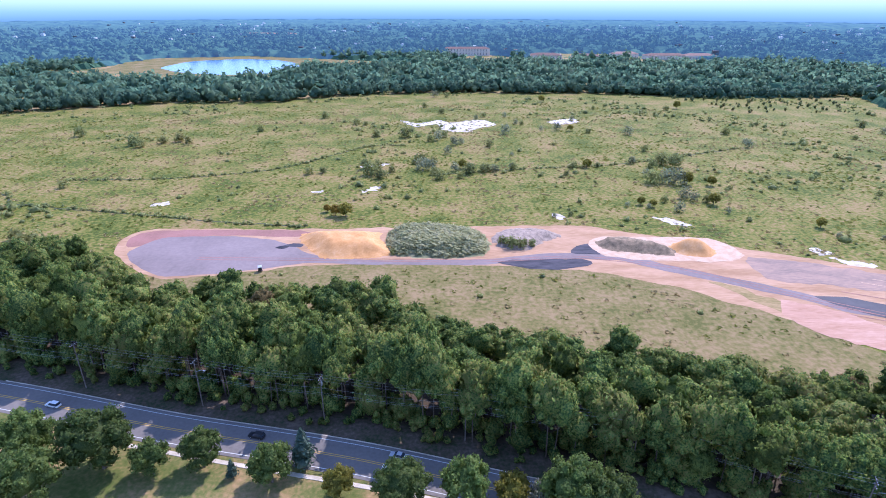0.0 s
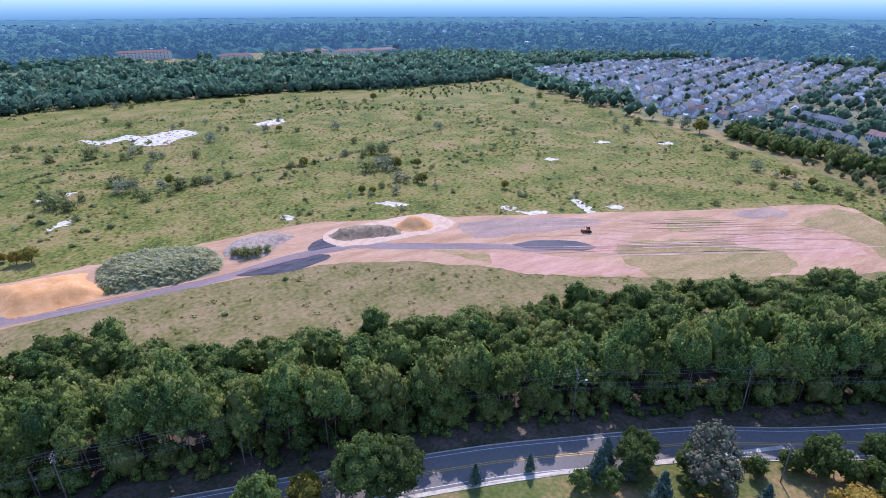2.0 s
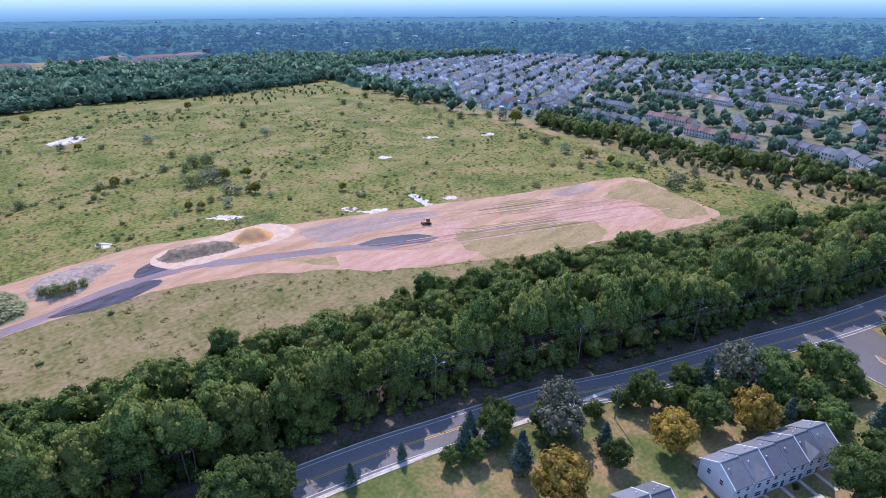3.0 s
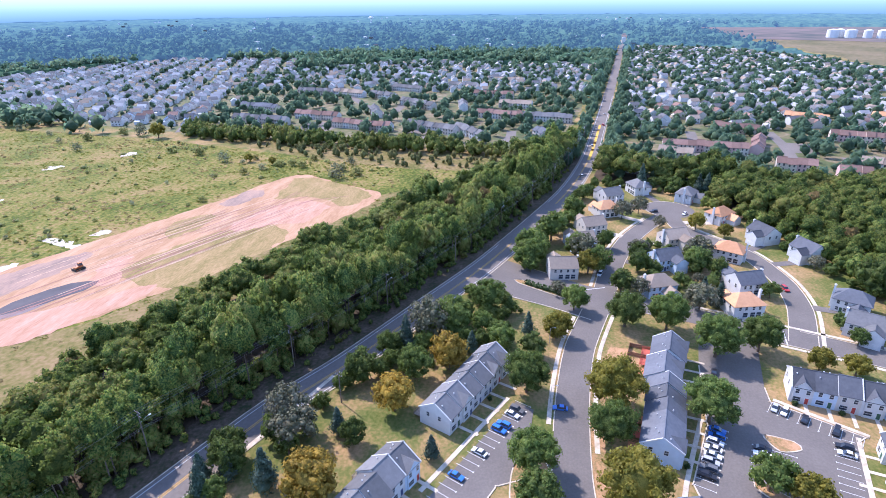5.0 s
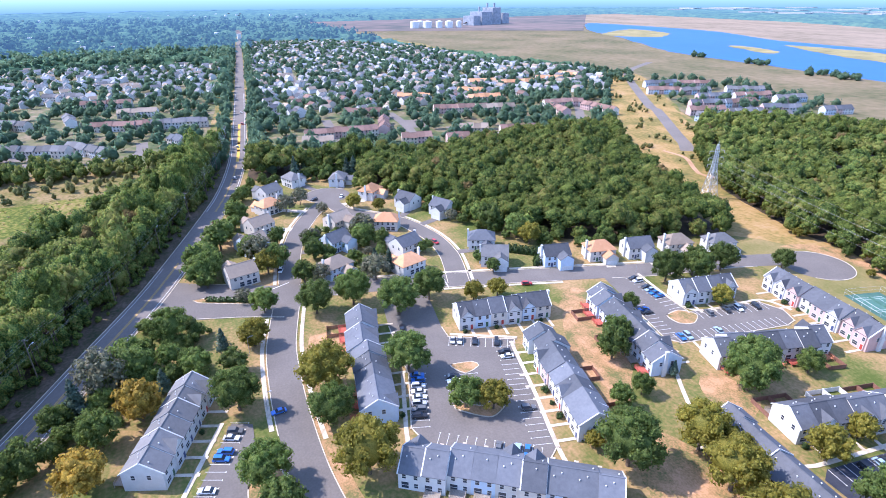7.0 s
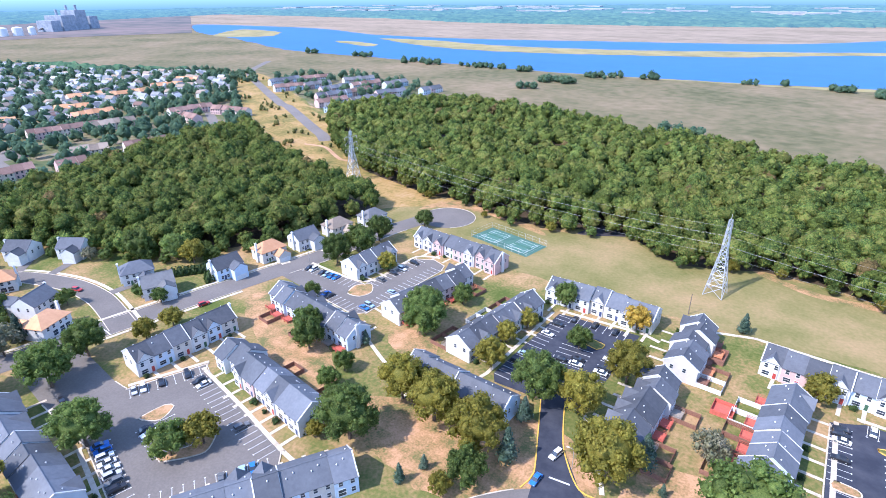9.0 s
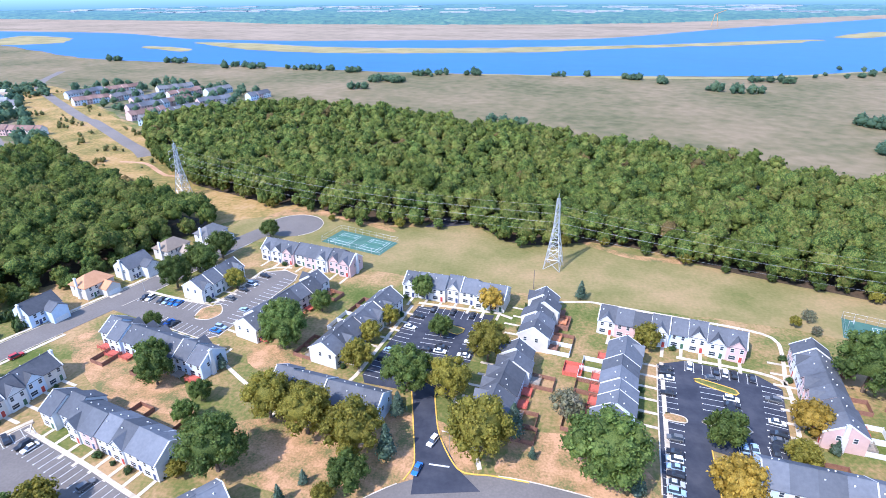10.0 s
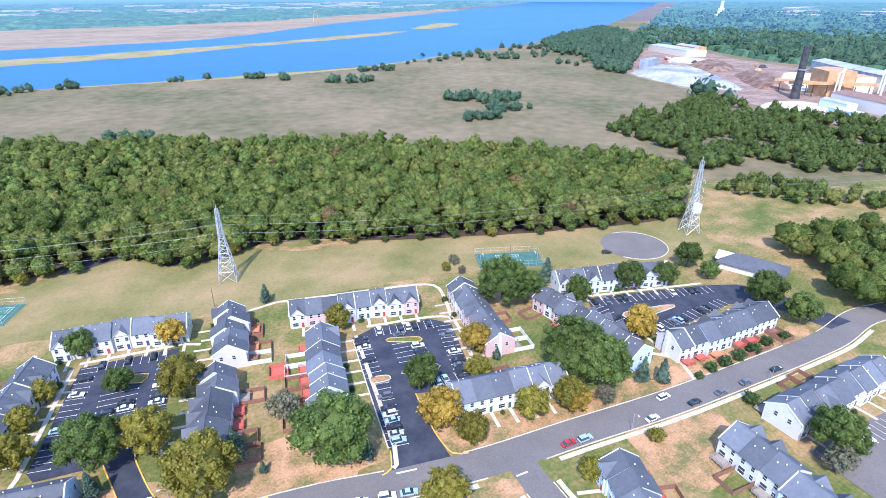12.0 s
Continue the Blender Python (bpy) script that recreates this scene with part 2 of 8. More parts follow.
# ---------------- mesh helpers ----------------
class Build:
    """Collects faces for one mesh."""

    def __init__(self):
        self.v, self.f, self.m = [], [], []

    def face(self, pts, m=0):
        k = len(self.v)
        self.v += [tuple(p) for p in pts]
        self.f.append(tuple(range(k, k + len(pts))))
        self.m.append(m)
        return self

    def box(self, x0, x1, y0, y1, z0, z1, m=0, taper=0.0):
        k, t = len(self.v), taper
        self.v += [(x0, y0, z0), (x1, y0, z0), (x1, y1, z0), (x0, y1, z0),
                   (x0 + t, y0 + t, z1), (x1 - t, y0 + t, z1), (x1 - t, y1 - t, z1), (x0 + t, y1 - t, z1)]
        for q in ((0, 3, 2, 1), (4, 5, 6, 7), (0, 1, 5, 4), (1, 2, 6, 5), (2, 3, 7, 6), (3, 0, 4, 7)):
            self.f.append(tuple(k + i for i in q))
            self.m.append(m)
        return self

    def prism(self, outline, x0, x1, m=0):
        """outline: (y, z) points, drawn out along x."""
        k, n = len(self.v), len(outline)
        self.v += [(x0, y, z) for y, z in outline] + [(x1, y, z) for y, z in outline]
        self.f += [tuple(range(k, k + n))[::-1], tuple(range(k + n, k + 2 * n))]
        self.f += [(k + i, k + (i + 1) % n, k + n + (i + 1) % n, k + n + i) for i in range(n)]
        self.m += [m] * (n + 2)
        return self

    def tube(self, pts, radii, n=6, m=0):
        pts = [Vector(p) for p in pts]
        if not isinstance(radii, (list, tuple)):
            radii = [radii] * len(pts)
        k = len(self.v)
        for i, p in enumerate(pts):
            d = (pts[min(i + 1, len(pts) - 1)] - pts[max(i - 1, 0)]).normalized()
            a = d.cross(Vector((0, 0, 1)) if abs(d.z) < 0.9 else Vector((1, 0, 0))).normalized()
            b = d.cross(a)
            self.v += [tuple(p + (a * math.cos(6.2832 * j / n) + b * math.sin(6.2832 * j / n)) * radii[i]) for j in range(n)]
        for i in range(len(pts) - 1):
            for j in range(n):
                self.f.append((k + i * n + j, k + i * n + (j + 1) % n, k + (i + 1) * n + (j + 1) % n, k + (i + 1) * n + j))
                self.m.append(m)
        self.f += [tuple(range(k, k + n))[::-1], tuple(range(k + (len(pts) - 1) * n, k + len(pts) * n))]
        self.m += [m, m]
        return self

    def mesh(self, name, *mats):
        me = bpy.data.meshes.new(name)
        me.from_pydata(self.v, [], self.f)
        for mt in mats:
            me.materials.append(mt)
        if len(mats) > 1:
            me.polygons.foreach_set("material_index", self.m)
        me.update()
        return me


def part(name, me, parent, m=None, label=""):
    ob = new(name, me)
    if parent:
        ob.parent = parent
    if m is not None:
        ob.matrix_basis = m
    if label:
        ob["label"] = label
    return ob


def thing(name, label, category, group="", kind="", m=None):
    ob = new(name)
    ob.empty_display_size = 0.5
    if m is not None:
        ob.matrix_basis = m
    return tagged(ob, label, category, group, kind)


def structure(name, me, label, category="ground"):
    return tagged(new(name, me), label, category, kind="structure")


def spline(pts, step=3.0, closed=False):
    """Points every step metres along a smooth line through pts."""
    pts = [Vector((p[0], p[1])) for p in pts]
    n, out = len(pts), []
    for i in range(n if closed else n - 1):
        if closed:
            a, b, c, d = pts[i - 1], pts[i], pts[(i + 1) % n], pts[(i + 2) % n]
        else:
            a, b, c, d = pts[max(i - 1, 0)], pts[i], pts[i + 1], pts[min(i + 2, n - 1)]
        k = max(2, int((c - b).length / step))
        ta, td = (c - a) * 0.4, (d - b) * 0.4
        for j in range(k):
            t = j / k
            out.append((2 * t**3 - 3 * t**2 + 1) * b + (t**3 - 2 * t**2 + t) * ta + (3 * t**2 - 2 * t**3) * c + (t**3 - t**2) * td)
    if not closed:
        out.append(pts[-1])
    return out


def offset(line, d):
    """The line moved d metres to its left."""
    out = []
    for i, p in enumerate(line):
        t = (line[min(i + 1, len(line) - 1)] - line[max(i - 1, 0)]).normalized()
        out.append(p + Vector((-t.y, t.x)) * d)
    return out


def piece(line, s0, s1):
    """The stretch of a line between two lengths along it."""
    out, s = [], 0.0
    for a, b in zip(line, line[1:]):
        if s0 <= s <= s1:
            out.append(a)
        s += (b - a).length
    if s <= s1:
        out.append(line[-1])
    return out


def strip(line, d0, d1, z, me_name, mat):
    b = Build()
    l0, l1 = offset(line, d0), offset(line, d1)
    for i in range(len(line) - 1):
        b.face([(*l1[i], z), (*l1[i + 1], z), (*l0[i + 1], z), (*l0[i], z)][::-1])
    return b.mesh(me_name, mat)


def bank(line, d0, d1, z0, z1, b, m=0):
    """A raised strip with sides, for kerbs and walks."""
    l0, l1 = offset(line, d0), offset(line, d1)
    for i in range(len(line) - 1):
        b.face([(*l0[i], z1), (*l0[i + 1], z1), (*l1[i + 1], z1), (*l1[i], z1)], m)
        b.face([(*l0[i], z0), (*l0[i + 1], z0), (*l0[i + 1], z1), (*l0[i], z1)], m)
        b.face([(*l1[i + 1], z0), (*l1[i], z0), (*l1[i], z1), (*l1[i + 1], z1)], m)
    return b


def outline(pts, step=3.0, ragged=0.0, grain=0.15):
    line = spline(pts, step, True)
    if ragged:
        line = [p + Vector((noise.noise((p.x * grain, p.y * grain, 1.0)), noise.noise((p.x * grain, p.y * grain, 7.0)))) * ragged for p in line]
    return line


def patch(name, pts, z, mat, label, category="ground", step=4.0, ragged=1.5, grain=0.12):
    b = Build().face([(p.x, p.y, z) for p in outline(pts, step, ragged, grain)])
    return structure(name, b.mesh(name, mat), label, category)


def sharp(name, pts, z, mat, label, category="pavement"):
    return structure(name, Build().face([(x, y, z) for x, y in pts]).mesh(name, mat), label, category)


def inside(x, y, poly):
    hit, j = False, len(poly) - 1
    for i in range(len(poly)):
        (xi, yi), (xj, yj) = poly[i], poly[j]
        if (yi > y) != (yj > y) and x < (xj - xi) * (y - yi) / (yj - yi) + xi:
            hit = not hit
        j = i
    return hit


# ---------------- ground ----------------
sharp("ground", [(-7000, -7000), (7000, -7000), (7000, 7000), (-7000, 7000)], 0.0, LAWN, "level mown grass with dry tan patches", "ground")
MEADOW_EDGE = [(-900, 260), (-700, 520), (-503, 617), (-351, 692), (-227, 703), (-140, 762), (0, 794), (107, 788), (180, 794), (344, 756), (484, 765), (540, 776), (477, 545), (456, 394),
               (435, 277), (405, 171), (386, 97), (400, -5), (342, 33), (243, 89), (158, 128), (74, 148), (-33, 186), (-171, 186), (-420, 205)]
patch("meadow", MEADOW_EDGE, 0.03, MEADOW, "wide rough meadow of green and tan grass", step=8, ragged=6, grain=0.03)
patch("dry_grass_strip", [(-130, 222), (-60, 235), (14, 236), (65, 230), (97, 214), (125, 195), (152, 165), (207, 137), (278, 103), (322, 90), (345, 50),
                    (290, 70), (243, 86), (158, 126), (74, 146), (20, 162), (-33, 184), (-115, 188)], 0.05, STRAW, "strip of dry tan grass beside the woods")
patch("bare_site", [(-164, 249), (-160, 276), (-78, 279), (62, 287), (87, 280), (135, 262), (205, 230), (290, 192), (357, 164), (340, 125), (322, 91),
                    (278, 102), (207, 136), (158, 163), (129, 189), (97, 214), (65, 229), (14, 235), (-62, 234), (-127, 219)], 0.08, DIRT,
      "graded pink clay of a building site with machine tracks", ragged=2.0)
patch("red_bank", [(-160, 252), (-158, 274), (-80, 277), (-78, 268), (-130, 268)], 0.10, DIRT_RED, "red clay along the edge of the wet ground")
patch("wet_clay", [(-156, 244), (-148, 264), (-120, 268), (-90, 263), (-66, 246), (-40, 240), (14, 242), (44, 249), (82, 249), (104, 235), (144, 213), (169, 193),
                   (160, 193), (140, 207), (100, 229), (78, 242), (45, 243), (16, 236), (-40, 235), (-66, 236), (-101, 225), (-130, 222)], 0.12, MUD,
      "smooth grey wet clay and haul track", ragged=1.2)
patch("dark_wet_clay", [(22, 238), (40, 243), (62, 243), (66, 238), (52, 232), (36, 232)], 0.14, DARKMUD, "dark wet clay with tyre marks")
patch("dark_wet_clay", [(58, 250), (66, 262), (76, 262), (74, 250)], 0.14, DARKMUD, "dark grey wet hollow beside the clay mounds")
patch("puddle", [(150, 208), (161, 195), (176, 185), (186, 186), (182, 196), (167, 206)], 0.14, PUDDLE, "shallow grey puddle on the clay", "water")
patch("puddle", [(-84, 255), (-80, 259), (-74, 258), (-75, 254)], 0.15, PUDDLE, "small blue-grey puddle on the wet clay", "water")
for pts, offs, m in (([(-120, 240), (-60, 240), (14, 240), (60, 245), (104, 234), (150, 204), (200, 178), (262, 158), (320, 146)], (-1.2, 1.3), DIRT_RED),
                      ([(196, 196), (214, 178), (250, 160), (300, 138), (318, 112)], (-2,), DIRT_RED)):
    for o in offs:
        structure("wheel_track", strip(offset(spline(pts, 4), o), -0.25, 0.25, 0.16, "wheel_track", m), "dark wheel track pressed into the clay", "track")
patch("marsh", [(2700, -650), (1500, -620), (800, -600), (560, -640), (400, -560), (250, -430), (0, -400), (-250, -290), (-360, -200), (-600, -200), (-1000, -600),
                (-1700, -1300), (-3300, -2500), (-2600, -3200), (-200, -2300), (2700, -2500)], 0.03, MARSH, "flat tan and green salt marsh", step=30, ragged=20, grain=0.01)
FLATS = material("tidal_flats", [(0.21, 0.175, 0.13), (0.28, 0.225, 0.17), (0.34, 0.265, 0.205)], 0.004, rough=1.0, spec=0.0, fine=0.45, fine_scale=0.03, stretch=(20, 2.0), spread=0.24)
patch("far_flats", [(2600, -1700), (1847, -1650), (1321, -1610), (955, -1430), (622, -1395), (340, -1440), (82, -1480), (-162, -1570), (-596, -2040), (-981, -2370), (-1500, -2900), (-900, -3300), (1000, -2700), (2700, -2400)], 0.07, FLATS,
      "pinkish tan flats beyond the river", step=30, ragged=10, grain=0.02)
patch("river", [(1900, -1605), (1566, -1334), (1210, -1159), (887, -985), (619, -930), (435, -900), (298, -872), (189, -864), (-15, -863), (-124, -871), (-304, -895),
                (-669, -1054), (-1145, -1361), (-2188, -2288), (-4100, -4100), (-3540, -4692), (-981, -2382), (-596, -2050), (-162, -1580), (82, -1490),
                (340, -1450), (622, -1405), (955, -1440), (1321, -1620), (1847, -1663)], 0.10, WATER, "broad blue tidal river", "water", step=20, ragged=8, grain=0.02)
for pts in ([(860, -1335), (805, -1277), (617, -1163), (427, -1125), (250, -1145), (10, -1195), (-140, -1285), (-340, -1365), (-532, -1459), (-650, -1565), (-560, -1552), (-380, -1462), (-225, -1385), (-30, -1322), (200, -1262), (380, -1245), (540, -1265), (700, -1325)],
            [(-706, -1658), (-761, -1624), (-936, -1800), (-891, -1869)], [(1406, -1258), (1301, -1207), (1201, -1283), (1318, -1433), (1518, -1479)],
            [(908, -1190), (761, -1114), (769, -1171), (903, -1226)]):
    patch("reed_island", pts, 0.25, REED, "low island of golden reeds in the river", "island", step=15, ragged=10, grain=0.03)
patch("reed_bank", [(300, -872), (190, -862), (-15, -860), (-124, -868), (-304, -890), (-500, -975), (-490, -960), (-300, -872), (-150, -845), (0, -850), (190, -855)], 0.2, REED, "golden reeds along the river bank", step=10, ragged=9, grain=0.03)
patch("lake", [(-551, 1093), (-548, 1240), (-480, 1290), (-375, 1269), (-290, 1125), (-328, 1010), (-426, 1000)], 0.15, LAKE, "pale blue lake behind the meadow", "water", step=15, ragged=10, grain=0.02)
patch("lake", [(-960, 1400), (-860, 1440), (-800, 1400), (-880, 1340)], 0.15, LAKE, "small pale blue lake among trees", "water", step=15, ragged=8, grain=0.02)
patch("lake_shore", [(-640, 1060), (-650, 1290), (-480, 1360), (-300, 1300), (-80, 1200), (-100, 1130), (-280, 1090), (-300, 1000), (-430, 975)], 0.07, STRAW, "tan shore round the lake", step=15, ragged=15, grain=0.02)
patch("mown_park", [(150, -240), (142, -284), (112, -283), (90, -265), (55, -266), (25, -273), (0, -254), (-37, -261), (-110, -235), (-184, -212), (-252, -199), (-232, -160),
                    (-190, -165), (-110, -194), (-30, -201), (60, -214), (100, -232)], 0.03, PARK, "mown park lawn, dry in places")
patch("sandy_strip", [(-34, -262), (-58, -250), (-80, -249), (-78, -244), (-56, -246), (-36, -257)], 0.06, DRY, "sandy bare strip at the edge of the woods")
patch("sandy_strip", [(140, -262), (130, -282), (104, -281), (66, -263), (64, -258), (100, -272), (126, -272)], 0.06, DRY, "dry bare earth beside the woods")
patch("power_line_corridor", [(216, -270), (172, -248), (148, -262), (126, -276), (130, -288), (170, -300), (205, -322), (300, -400), (450, -520), (640, -660), (720, -650), (560, -520), (330, -350)], 0.05,
      material("corridor_grass", [(0.11, 0.11, 0.035), (0.22, 0.17, 0.055), (0.36, 0.23, 0.09), (0.42, 0.27, 0.14)], 0.03, spec=0.08, fine=0.35, fine_scale=0.4, bump=0.3, bump_scale=1), "orange dry grass under the power line")
patch("pipeline_corridor", [(400, 160), (384, 92), (386, 30), (404, -8), (440, -20), (436, 60), (448, 150), (470, 240), (448, 270)], 0.06, STRAW, "open strip of dry grass and saplings", ragged=4)
for pts in ([(-54, 589), (-36, 556), (-15, 568), (-7, 536), (17, 532), (24, 548), (44, 566), (32, 592), (14, 586), (-1, 576), (-15, 590), (-34, 572)], [(99, 586), (110, 571), (129, 582), (129, 603)],
            [(114, 301), (122, 299), (131, 291), (127, 286), (118, 294)], [(57, 305), (63, 305), (66, 298), (60, 298)], [(180, 247), (190, 244), (197, 238), (190, 234), (184, 240)],
            [(223, 250), (227, 246), (221, 224), (216, 224)], [(234, 229), (241, 228), (240, 222), (234, 223)], [(268, 334), (276, 336), (280, 329), (272, 329)],
            [(343, 360), (354, 361), (356, 352), (346, 354)], [(-58, 345), (-50, 356), (-46, 354), (-55, 343)], [(-90, 344), (-84, 346), (-83, 342), (-89, 341)],
            [(-180, 318), (-172, 322), (-170, 317), (-178, 314)], [(176, 256), (181, 258), (185, 252), (178, 250)], [(-68, 405), (-55, 415), (-48, 412), (-60, 402)], [(390, 330), (402, 331), (401, 323), (391, 323)]):
    patch("bare_white_patch", pts, 0.07, PALE, "bare patch of white sandy gravel in the meadow", "gravel", step=1.0, ragged=3.2, grain=0.3)
GULLY = material("ditch_growth", [(0.035, 0.045, 0.018), (0.07, 0.075, 0.03)], 0.1, bump=0.6, bump_scale=1)
DITCHES = ([(-420, 345), (-290, 336), (-263, 316), (-197, 303), (-167, 297), (-125, 288), (-80, 283)], [(-260, 366), (-189, 373), (-125, 400), (-73, 468), (-40, 475)], [(-10, 385), (33, 397), (84, 407), (135, 420), (240, 470)])
for pts in DITCHES:
    structure("ditch", strip([p + Vector((noise.noise((p.x * 0.12, p.y * 0.12, 2.0)), noise.noise((p.x * 0.12, p.y * 0.12, 5.0)))) * 2.2 for p in spline(pts, 3)], -0.7, 0.7, 0.06, "ditch", GULLY), "overgrown dark drainage ditch in the meadow")
TRACK_PALE = material("pale_clay_ridge", [(0.50, 0.33, 0.22), (0.62, 0.43, 0.31)], 0.3, bump=0.4, bump_scale=2, spec=0.06)
patch("sand_apron", [(68, 262), (74, 247), (100, 242), (132, 242), (142, 253), (132, 270), (100, 272), (78, 271)], 0.15, TRACK_PALE, "pale sand spread round the heaps", ragged=2.5)
OLIVE_CLAY = material("olive_clay", [(0.20, 0.165, 0.062), (0.30, 0.215, 0.095), (0.40, 0.265, 0.14)], 0.05, fine=0.4, fine_scale=0.4, bump=0.4, bump_scale=1.2, stretch=(-22, 3), spec=0.06)
BLUE_CLAY = material("blue_grey_clay", [(0.24, 0.175, 0.145), (0.33, 0.225, 0.175), (0.42, 0.27, 0.20)], 0.05, fine=0.4, fine_scale=0.35, bump=0.4, bump_scale=1.2, stretch=(-22, 3), spec=0.06)
PINK_CLAY = material("pink_clay", [(0.40, 0.218, 0.140), (0.48, 0.272, 0.188), (0.55, 0.335, 0.25)], 0.06, fine=0.4, fine_scale=0.3, bump=0.5, bump_scale=1.0, stretch=(-22, 4), spec=0.06)
for k, (pts, m, text) in enumerate((([(197, 184), (225, 175), (251, 160), (262, 140), (252, 124), (233, 124), (209, 132), (184, 147), (186, 166)], OLIVE_CLAY, "weedy olive clay on the graded site"),
                     ([(253, 196), (272, 186), (269, 177), (243, 178), (236, 184)], OLIVE_CLAY, "thin weeds on the graded clay"),
                     ([(304, 156), (348, 160), (350, 143), (322, 98), (296, 108), (306, 120), (311, 142)], OLIVE_CLAY, "weedy tan clay at the end of the site"),
                     ([(112, 222), (118, 210), (129, 196), (140, 188), (136, 200), (126, 213)], OLIVE_CLAY, "tan clay beside the haul track"),
                     ([(289, 186), (314, 182), (319, 171), (308, 167), (288, 177)], BLUE_CLAY, "blue-grey clay on the graded site"),
                     ([(140, 224), (165, 218), (200, 208), (214, 214), (190, 230), (160, 243), (140, 246)], BLUE_CLAY, "greyish combed clay beside the haul track"),
                     ([(250, 152), (262, 160), (292, 150), (304, 132), (294, 116), (268, 122), (262, 138)], PINK_CLAY, "pale pink clay scraped by machines"),
                     ([(136, 203), (149, 198), (163, 183), (186, 160), (180, 156), (159, 164), (140, 176), (129, 191)], PINK_CLAY, "pale pink clay beside the dry grass"),
                     ([(180, 182), (189, 192), (206, 196), (212, 188), (198, 184), (190, 176)], PINK_CLAY, "pale clay turned up beside the puddle"))):
    patch("clay_patch", pts, 0.095 + 0.005 * k, m, text, step=3, ragged=3.0, grain=0.16)
track_rng = random.Random(91)
for k in range(46):
    o, a, b = track_rng.uniform(-24, 26), track_rng.uniform(0, 110), track_rng.uniform(30, 95)
    axis = spline([(150, 212), (200, 190), (250, 166), (300, 142), (340, 118)], 4)
    run = piece(offset(axis, o), a, min(a + b, 205))
    if len(run) > 3 and all(inside(p.x, p.y, [(135, 258), (205, 228), (290, 190), (355, 162), (338, 125), (322, 94), (278, 105), (207, 139), (158, 166), (129, 192)]) for p in run):
        structure("wheel_track", strip(run, -0.22, 0.22, 0.17 + 0.002 * (k % 5), "wheel_track", TRACK_PALE if k % 3 else DIRT_RED), "graded ridge pressed into pink clay", "track")
# dry worn lawns among the town houses
for pts in ([(104, -38), (150, -32), (166, -36), (160, -46), (120, -36)], [(70, -98), (30, -88), (0, -100), (10, -122), (40, -125), (75, -110)], [(-8, -103), (-45, -106), (-38, -125), (-10, -122)],
            [(-62, -97), (-110, -94), (-205, -93), (-205, -99), (-110, -103), (-66, -110)], [(145, -152), (100, -128), (80, -108), (90, -106), (118, -116), (150, -138)],
            [(-110, -84), (-140, -81), (-135, -66), (-112, -60)], [(-55, -83), (-72, -84), (-70, -62), (-52, -66)], [(84, -148), (70, -152), (60, -132), (84, -140)]):
    patch("worn_lawn", pts, 0.045, DRY, "dry tan lawn worn bare in places", step=3, ragged=2.5, grain=0.15)

# ---------------- roads, kerbs, walks ----------------
MAIN = spline([(-700, 225), (-420, 187), (-250, 161), (-139, 139), (-81, 125.5), (-22, 114), (54, 93), (84, 82), (116, 69), (143, 54), (186, 34), (237, 11),
               (340, -26), (425, -46), (535, -63), (735, -92), (1000, -130), (1500, -200), (2200, -300)], 6)
STREET_2 = spline([(232, 14), (216, -12), (204, -35), (193, -70), (181, -104), (173, -126), (158, -165), (149, -189), (139, -225), (130, -248)], 3)
STREET_3 = spline([(200, -35), (165, -25), (141, -21.5), (122, -20), (100, -19.5), (80, -22), (60, -34), (42, -58), (30, -82), (14, -97), (-6, -101.5), (-26, -99.5), (-45, -95.5),
                   (-70, -92), (-97, -90.5), (-138, -88), (-206, -88), (-240, -92), (-300, -80)], 3)
STREET_4A = spline([(200, -36), (224, -41), (243, -46), (267, -55), (290, -68), (312, -84)], 3)
STREET_4B = spline([(312, -84), (290, -85), (276, -94), (257, -109), (229, -115), (205, -113), (178, -104)], 3)
STREET_6 = spline([(-77, -88), (-77, -75), (-78, -55), (-78, -30)], 3)
LANE = spline([(290, -368), (308, -385), (330, -401), (424, -473), (453, -490), (640, -635), (700, -700), (760, -800)], 8)
for nm, line, w, z, mat, text in (("road", MAIN, 6.2, 0.09, ROADTOP, "two-lane avenue of worn grey asphalt"), ("road", STREET_2, 6.0, 0.085, ASPHALT, "grey asphalt residential street"),
                                  ("road", STREET_3, 5.0, 0.095, ASPHALT, "grey asphalt residential street bending through town houses"),
                                  ("road", STREET_4A, 4.6, 0.08, ASPHALT, "short grey asphalt street to a turning circle"), ("road", STREET_4B, 4.6, 0.075, ASPHALT, "curved grey asphalt street past houses"),
                                  ("road", STREET_6, 4.0, 0.08, ASPHALT, "narrow grey asphalt side street"), ("road", LANE, 5.5, 0.09, ROADTOP, "pale grey access road through dry grass")):
    structure(nm, strip(line, -w, w, z, nm, mat), text, "road")


def disc(name, x, y, r, z, mat, text):
    structure(name, Build().face([(x + r * math.cos(a * 0.2618), y + r * math.sin(a * 0.2618), z) for a in range(24)]).mesh(name, mat), text, "road")


